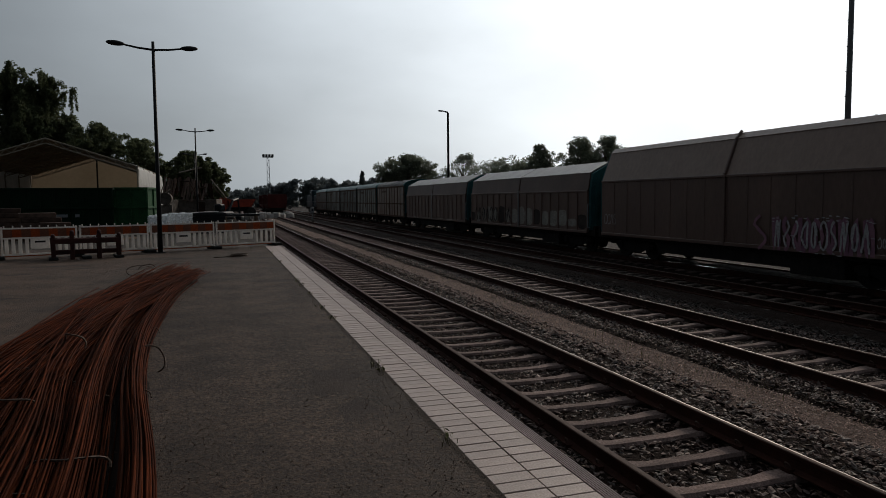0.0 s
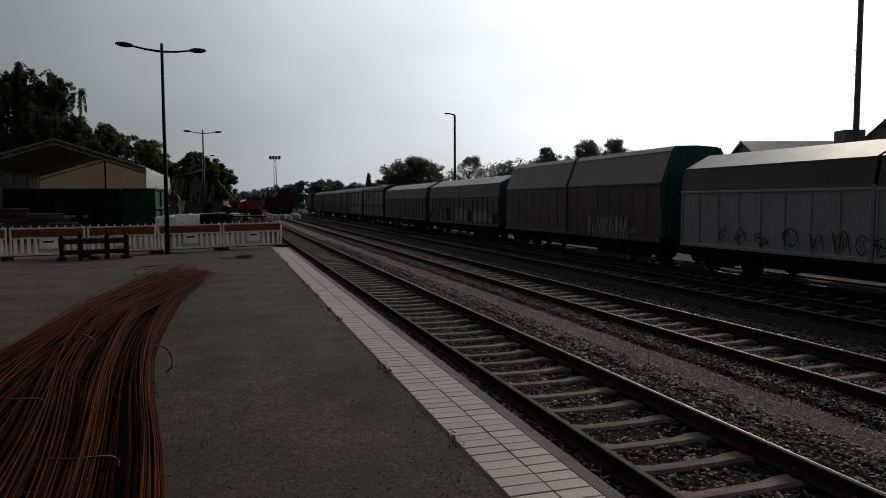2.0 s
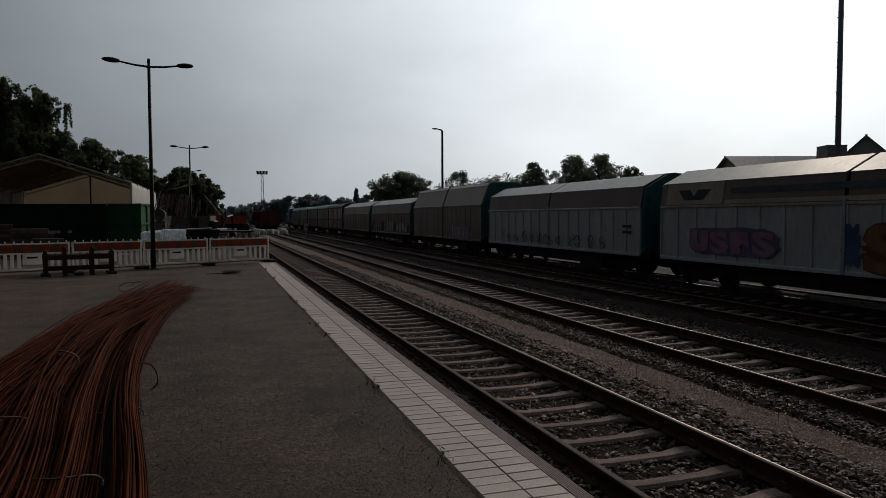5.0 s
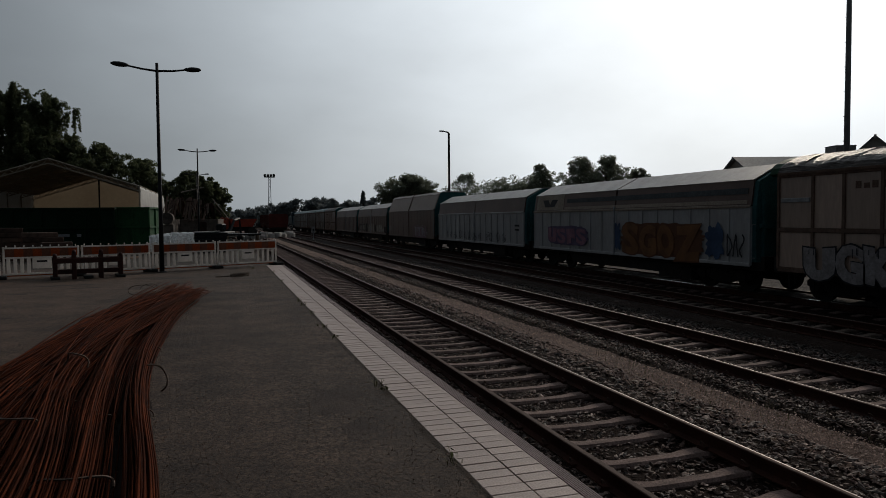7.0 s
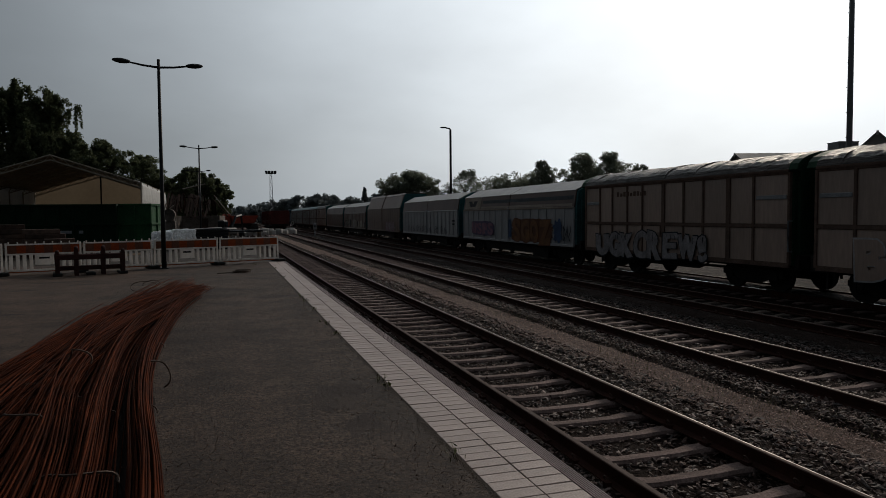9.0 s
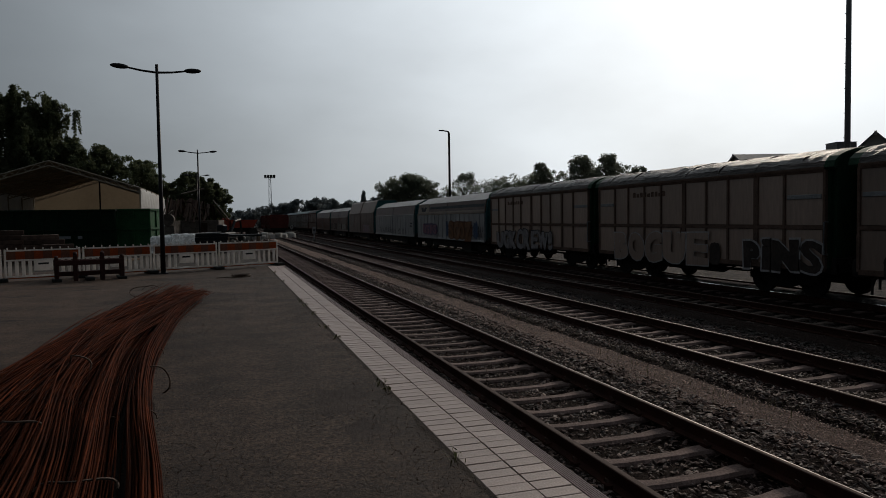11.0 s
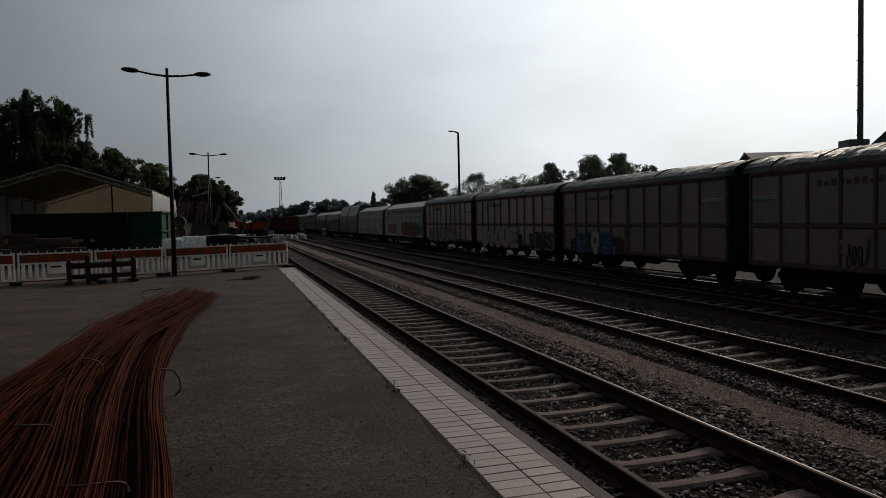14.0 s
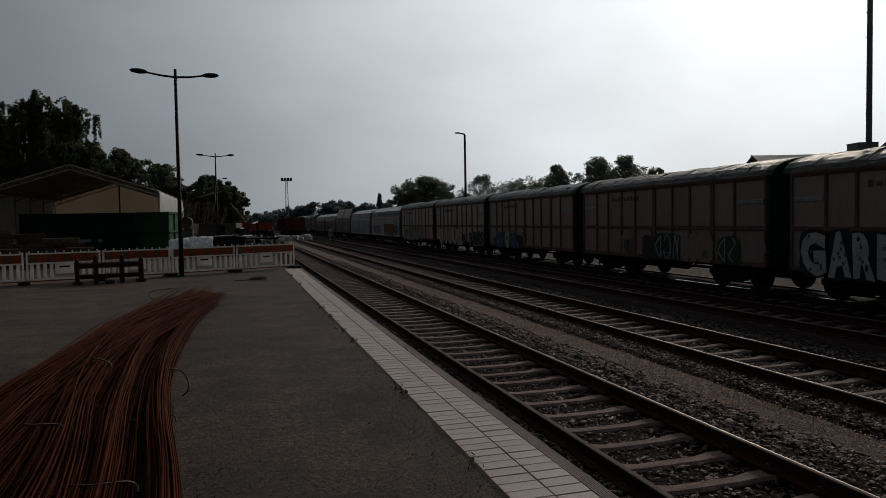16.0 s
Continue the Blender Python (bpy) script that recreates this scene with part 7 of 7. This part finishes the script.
def weed(x, y, s, seed, z=0.0):
    rng = np.random.default_rng(seed)
    vs, fs = [], []
    for i in range(16):
        a, lean, l = rng.random() * 6.283, rng.random() * 0.8, s * (0.4 + 0.8 * rng.random())
        d = np.array([math.cos(a) * lean, math.sin(a) * lean, 1.0])
        w = np.array([-math.sin(a), math.cos(a), 0]) * 0.0025
        p = np.array([rng.normal() * 0.03, rng.normal() * 0.05, 0])
        k = len(vs)
        vs += [p - w, p + w, p + d * l * 0.6 + w, p + d * l * 0.6 - w, p + d * l + np.array([0, 0, -0.15 * l])]
        fs += [(k, k + 1, k + 2, k + 3), (k + 3, k + 2, k + 4)]
        if i % 2:
            m = p + d * l * 0.75
            e = rng.normal(size=3) * 0.010
            g = rng.normal(size=3) * 0.010
            k = len(vs)
            vs += [m - e, m + g, m + e, m - g]
            fs.append((k, k + 1, k + 2, k + 3))
    whole("weed", soup("weed", vs, [list(f) for f in fs], M["weed"]), None, "small weed growing in the joint beside the edge tiles", "weed", (x, y, z), "weeds in the platform joint", "stuff")


def path_grass():
    rng = np.random.default_rng(5)
    n = 2600
    x, y = 5.9 + rng.random(n) * 1.5, 3 + 32 * rng.random(n) ** 1.4
    keep = np.array([noise.noise((a * 0.9, b * 0.35, 2.0)) > -0.02 for a, b in zip(x, y)])
    x, y = x[keep], y[keep]
    n = len(x)
    a, l = rng.random(n) * 6.283, 0.04 + 0.13 * rng.random(n) ** 2
    p = np.stack([x, y, np.full(n, -0.77)], 1)
    w = np.stack([-np.sin(a), np.cos(a), np.zeros(n)], 1) * 0.004
    d = np.stack([np.cos(a) * 0.5 * l, np.sin(a) * 0.5 * l, l], 1)
    q = np.stack([p - w, p + w, p + d], 1).reshape(-1, 3)
    whole("dry_grass", soup("dry_grass", q, np.arange(n * 3).reshape(-1, 3), M["weed"]), None, "sparse dry grass and weeds on the gravel strip", "grass", kind="stuff")


def ballast_stones():
    """Loose crushed stones: angular, eight-sided, denser on the shoulders."""
    rng = np.random.default_rng(31)
    zones = ((2.45, 3.27, 2.5, 36, 4500, -0.735, 0.028), (3.42, 4.92, 2.5, 42, 9500, -0.785, 0.028), (5.05, 6.15, 2.5, 46, 9500, -0.735, 0.031), (5.95, 7.4, 2.5, 36, 30000, -0.764, 0.0105), (6.95, 7.55, 3.5, 48, 9000, -0.735, 0.027), (7.66, 9.14, 4, 40, 7000, -0.785, 0.028), (9.28, 10.3, 5, 44, 5500, -0.735, 0.030), (10.3, 11.6, 7, 40, 7000, -0.79, 0.036), (11.6, 14.2, 8, 40, 8000, -0.785, 0.032))
    base = np.array([(1, 0, 0), (-1, 0, 0), (0, 1, 0), (0, -1, 0), (0, 0, 0.75), (0, 0, -0.75), (0.6, 0.6, 0.4), (-0.6, -0.6, 0.4)], float)
    tri = np.array([(0, 6, 4), (6, 2, 4), (2, 1, 4), (1, 7, 4), (7, 3, 4), (3, 0, 4), (0, 2, 6), (1, 3, 7), (2, 0, 5), (1, 2, 5), (3, 1, 5), (0, 3, 5)])
    for x0, x1, y0, y1, n, z, size in zones:
        x, y = x0 + (x1 - x0) * rng.random(n), y0 + (y1 - y0) * rng.random(n) ** 1.7
        s = size * (0.55 + 0.9 * rng.random(n) ** 1.5)
        a = rng.random(n) * 6.283
        tilt = rng.normal(size=n) * 0.36
        sx, sy, sz = s * (0.9 + 0.9 * rng.random(n)), s * (0.5 + 0.4 * rng.random(n)), s * (0.34 + 0.36 * rng.random(n))
        v = base[None] * (1 + 0.22 * rng.normal(size=(n, 8, 3))) * np.stack([sx, sy, sz], 1)[:, None, :]
        c, sn = np.cos(tilt), np.sin(tilt)
        v = np.stack([v[..., 0] * c[:, None] - v[..., 2] * sn[:, None], v[..., 1], v[..., 0] * sn[:, None] + v[..., 2] * c[:, None]], -1)
        c, sn = np.cos(a), np.sin(a)
        v = np.stack([v[..., 0] * c[:, None] - v[..., 1] * sn[:, None], v[..., 0] * sn[:, None] + v[..., 1] * c[:, None], v[..., 2]], -1)
        edge = np.where(abs(z + 0.735) < 0.001, np.minimum(0.028, 0.5 * np.minimum(x - x0, x1 - x)), 0.0)
        v += np.stack([x, y, z + edge - 0.004 + rng.random(n) * 0.026], 1)[:, None, :]
        f = (tri[None] + 8 * np.arange(n)[:, None, None]).reshape(-1, 3)
        whole("ballast_stones", soup("ballast_stones", v.reshape(-1, 3), f, M["pebble"] if size < 0.02 else M["shaded_stone"] if x0 > 10 else M["stone"]), None, "loose angular crushed stones between the rails", "ballast", kind="stuff")


def platform_grit():
    """Loose grit on the asphalt, thicker beside the bars and along the tiles."""
    rng = np.random.default_rng(8)
    n = 9600
    x = np.concatenate([rng.normal(-0.25, 0.26, n // 6), rng.normal(1.36, 0.18, n // 6), rng.uniform(-1.2, 1.55, n // 3 * 2)])
    y = 3.2 + 13 * rng.random(n) ** 1.7
    keep = (x < 1.57) & (x > -4)
    x, y = x[keep], y[keep]
    n = len(x)
    base = np.array([(1, 0, 0), (-0.5, 0.85, 0), (-0.5, -0.85, 0), (0.1, 0.1, 0.9)], float)
    s = 0.003 + 0.007 * rng.random(n) ** 3
    a = rng.random(n) * 6.283
    v = base[None] * s[:, None, None] * (1 + 0.3 * rng.normal(size=(n, 4, 3)))
    c, sn = np.cos(a), np.sin(a)
    v = np.stack([v[..., 0] * c[:, None] - v[..., 1] * sn[:, None], v[..., 0] * sn[:, None] + v[..., 1] * c[:, None], np.abs(v[..., 2])], -1)
    v += np.stack([x, y, np.full(n, 0.001)], 1)[:, None, :]
    f = (np.array([(0, 1, 3), (1, 2, 3), (2, 0, 3)])[None] + 4 * np.arange(n)[:, None, None]).reshape(-1, 3)
    whole("platform_grit", soup("platform_grit", v.reshape(-1, 3), f, M["path"]), None, "loose grit scattered on the asphalt platform", "grit", kind="stuff")


rust_stain()
rebar_heap()
wire_loops()
build_barriers()
steel_rack()
double_lamp(-2.10, 25.95, 7, 7.27)
double_lamp(-1.86, 58.4, 2)
double_lamp(-2.95, 88.0, 2)
single_lamp(18.8, 57.0, 9.3)
tall_mast()
flood_mast(7.82, 123.5, 9.7)
storage_tent()
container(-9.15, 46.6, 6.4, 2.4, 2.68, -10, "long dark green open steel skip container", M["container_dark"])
container(-4.95, 46.2, 1.85, 2.4, 2.70, -12, "short green steel skip container with raised ribs", M["container"])
timber_stack()
wrapped_pallets()
ruined_shed()
concrete_pipe(-4.37, 60.0, 1.99, 0.5)
excavator(0.0, 54.0, 60, M["black_steel"], "dark compact excavator parked in the yard", 0.62)
site_dumper(2.1, 84.0, 12)
sacks()
round_sign(3.95, 96, 1.2)
round_sign(10.3, 112, 0.75)
dwarf_signal()
red_wagon(119.0, 0)
red_wagon(132.5, 1)
house(42.6, 49.3, -107.5, 15, 4.2, 5.0, 6.95, "grey-roofed house behind the railway")
house(53.9, 45.6, -50, 12, 3.6, 5.2, 8.75, "taller grey-roofed house behind the railway")
birch = "tall birch with drooping leafy crown behind the yard"
weeping_birch(-26.9, 106, 20.9, 9.5, 1, birch, limbs=38)
weeping_birch(-22.3, 107, 20.5, 8.6, 2, birch, limbs=36)
weeping_birch(-24.6, 105, 18.6, 7.0, 23, birch, limbs=28)
weeping_birch(-19.4, 105, 14.3, 6.4, 3, birch, limbs=26)
weeping_birch(-31.0, 108, 18.2, 7.0, 14, birch, limbs=28)
weeping_birch(-23.9, 103, 14.5, 8.0, 15, birch, limbs=30)
tree(-29.0, 104, 11.0, 10.0, 18, "broad leafy tree behind the tent", leaf=0.28, clumps=90, per=60, crown_low=0.1)
tree(-15.4, 101, 12.2, 8.2, 4, "broad leafy tree behind the tent", leaf=0.26, clumps=100, per=60, crown_low=0.1)
tree(-10.9, 107, 10.9, 8.6, 5, "broad leafy tree behind the tent", leaf=0.26, clumps=100, per=60, crown_low=0.1)
tree(-4.2, 100, 8.8, 6.6, 6, "round leafy tree behind the shed", leaf=0.26, clumps=100, per=60, crown_low=0.08)
tree(-1.5, 101, 7.2, 5.6, 7, "round leafy tree behind the shed", leaf=0.26, clumps=90, per=60, crown_low=0.08)
tree(-7.6, 104, 7.8, 5.6, 8, "low leafy tree behind the shed", leaf=0.24, clumps=80, per=50, crown_low=0.05)
tree(28.6, 106.3, 9.0, 10.5, 9, "broad dark oak beyond the train", leaf=0.24, clumps=120, per=70, crown_low=0.15, material=M["leaf_mid_haze"])
tree(36.9, 103.5, 8.8, 11.0, 10, "thin-crowned birch beyond the train", leaf=0.22, clumps=60, per=44, crown_low=0.2, shape="birch", material=M["leaf_mid_haze"])
tree(34.4, 104.0, 6.6, 3.0, 15, "thin-crowned birch beyond the train", leaf=0.22, clumps=30, per=40, crown_low=0.2, shape="birch", material=M["leaf_mid_haze"])
tree(39.2, 92.6, 7.9, 12.0, 11, "flat-topped leafy tree beyond the train", leaf=0.22, clumps=70, per=60, crown_low=0.3, material=M["leaf_mid_haze"])
tree(39.0, 80.6, 8.8, 5.6, 12, "slender leafy tree beyond the train", leaf=0.20, clumps=80, per=36, crown_low=0.35, material=M["leaf_mid_haze"])
tree(44.6, 80, 9.9, 7.2, 13, "broad leafy tree beyond the train", leaf=0.20, clumps=110, per=36, crown_low=0.35, material=M["leaf_mid_haze"])
tree(48.4, 80, 9.9, 7.2, 19, "broad leafy tree beyond the train", leaf=0.20, clumps=110, per=36, crown_low=0.35, material=M["leaf_mid_haze"])
tree(53.1, 80, 8.4, 5.0, 16, "small leafy tree beyond the train", leaf=0.20, clumps=60, per=50, crown_low=0.35, material=M["leaf_mid_haze"])
tree(38.9, 197.5, 10.2, 5.5, 17, "dark spruce on the skyline", leaf=0.4, clumps=60, per=40, crown_low=0.1, shape="spire", material=M["leaf_far_haze"])
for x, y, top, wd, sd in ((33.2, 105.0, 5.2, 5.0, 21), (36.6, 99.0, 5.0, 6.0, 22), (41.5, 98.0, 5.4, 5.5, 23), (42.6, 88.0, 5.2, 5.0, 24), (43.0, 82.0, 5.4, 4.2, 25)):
    tree(x, y, top, wd, sd, "low bushy tree beyond the train", leaf=0.22, clumps=50, per=50, crown_low=0.05, material=M["leaf_mid_haze"])
far_wood()
for i, (x, y, s) in enumerate(((1.52, 15.3, 0.13), (1.55, 14.6, 0.10), (1.55, 13.2, 0.09), (1.54, 11.4, 0.09), (1.55, 10.4, 0.08), (1.54, 7.25, 0.11), (1.55, 7.0, 0.08), (1.54, 4.75, 0.13), (1.56, 20.5, 0.1), (1.56, 24.0, 0.1), (1.0, 26.4, 0.08))):
    weed(x, y, s * 0.85, 40 + i)
path_grass()
ballast_stones()
platform_grit()


# ---- edge tiles ----
def edge_tiles():
    t = thing("platform_tiles", "two rows of pale rectangular edge tiles on the platform", "paving", kind="structure")
    pitch = 0.1445
    rng = random.Random(2)
    for x0, x1, off in ((TILE_X0 + 0.004, TILE_SEAM - 0.004, 0.0), (TILE_SEAM + 0.004, TILE_X1 - 0.003, 0.0)):
        w = (x1 - x0) / 2
        me = mesh_of("tile", bbox(-w, w, -pitch / 2 + 0.0055, pitch / 2 - 0.0055, -0.05, 0.0, 0.003), M["tile"])
        rows = int((TILE_END - 2.2) / pitch)
        rest = bmesh.new()
        for i in range(150, rows):
            y = 2.2 + pitch * (i + 0.5)
            box(rest, x0, x1, y - pitch / 2 + 0.0055, y + pitch / 2 - 0.0055, -0.05, 0.0)
        tagged(part("far_tiles", rest, M["tile"], t), kind="stuff")
        for i in range(150):
            part("tile", me, None, t, "", pose((x0 + x1) / 2, 2.2 + off + pitch * (i + 0.5), rng.uniform(0.0, 0.004), rng.uniform(-0.3, 0.3), rng.uniform(-0.3, 0.3), 0))


edge_tiles()


def motions():
    """The train rolls away at an even pace; its wheels turn with it."""
    for w, y in MOVERS:
        walk(w, [(t, pose(TRAIN_X, y + SPEED * t, RAIL_Z)) for t in (0.0, 16.0)])
        for curve in w.animation_data.action.layers[0].strips[0].channelbag(w.animation_data.action_slot).fcurves:
            for k in curve.keyframe_points:
                k.interpolation = "LINEAR"
    turn = math.degrees(SPEED / 0.475)
    steps = [i * 0.1 for i in range(161)]
    rows = [(t, pose(0, 0, 0, -turn * t)) for t in steps]
    for ws, y in WHEELSETS:
        walk(ws, [(t, Matrix.Translation((0, y, 0.475)) @ m) for t, m in rows])


motions()
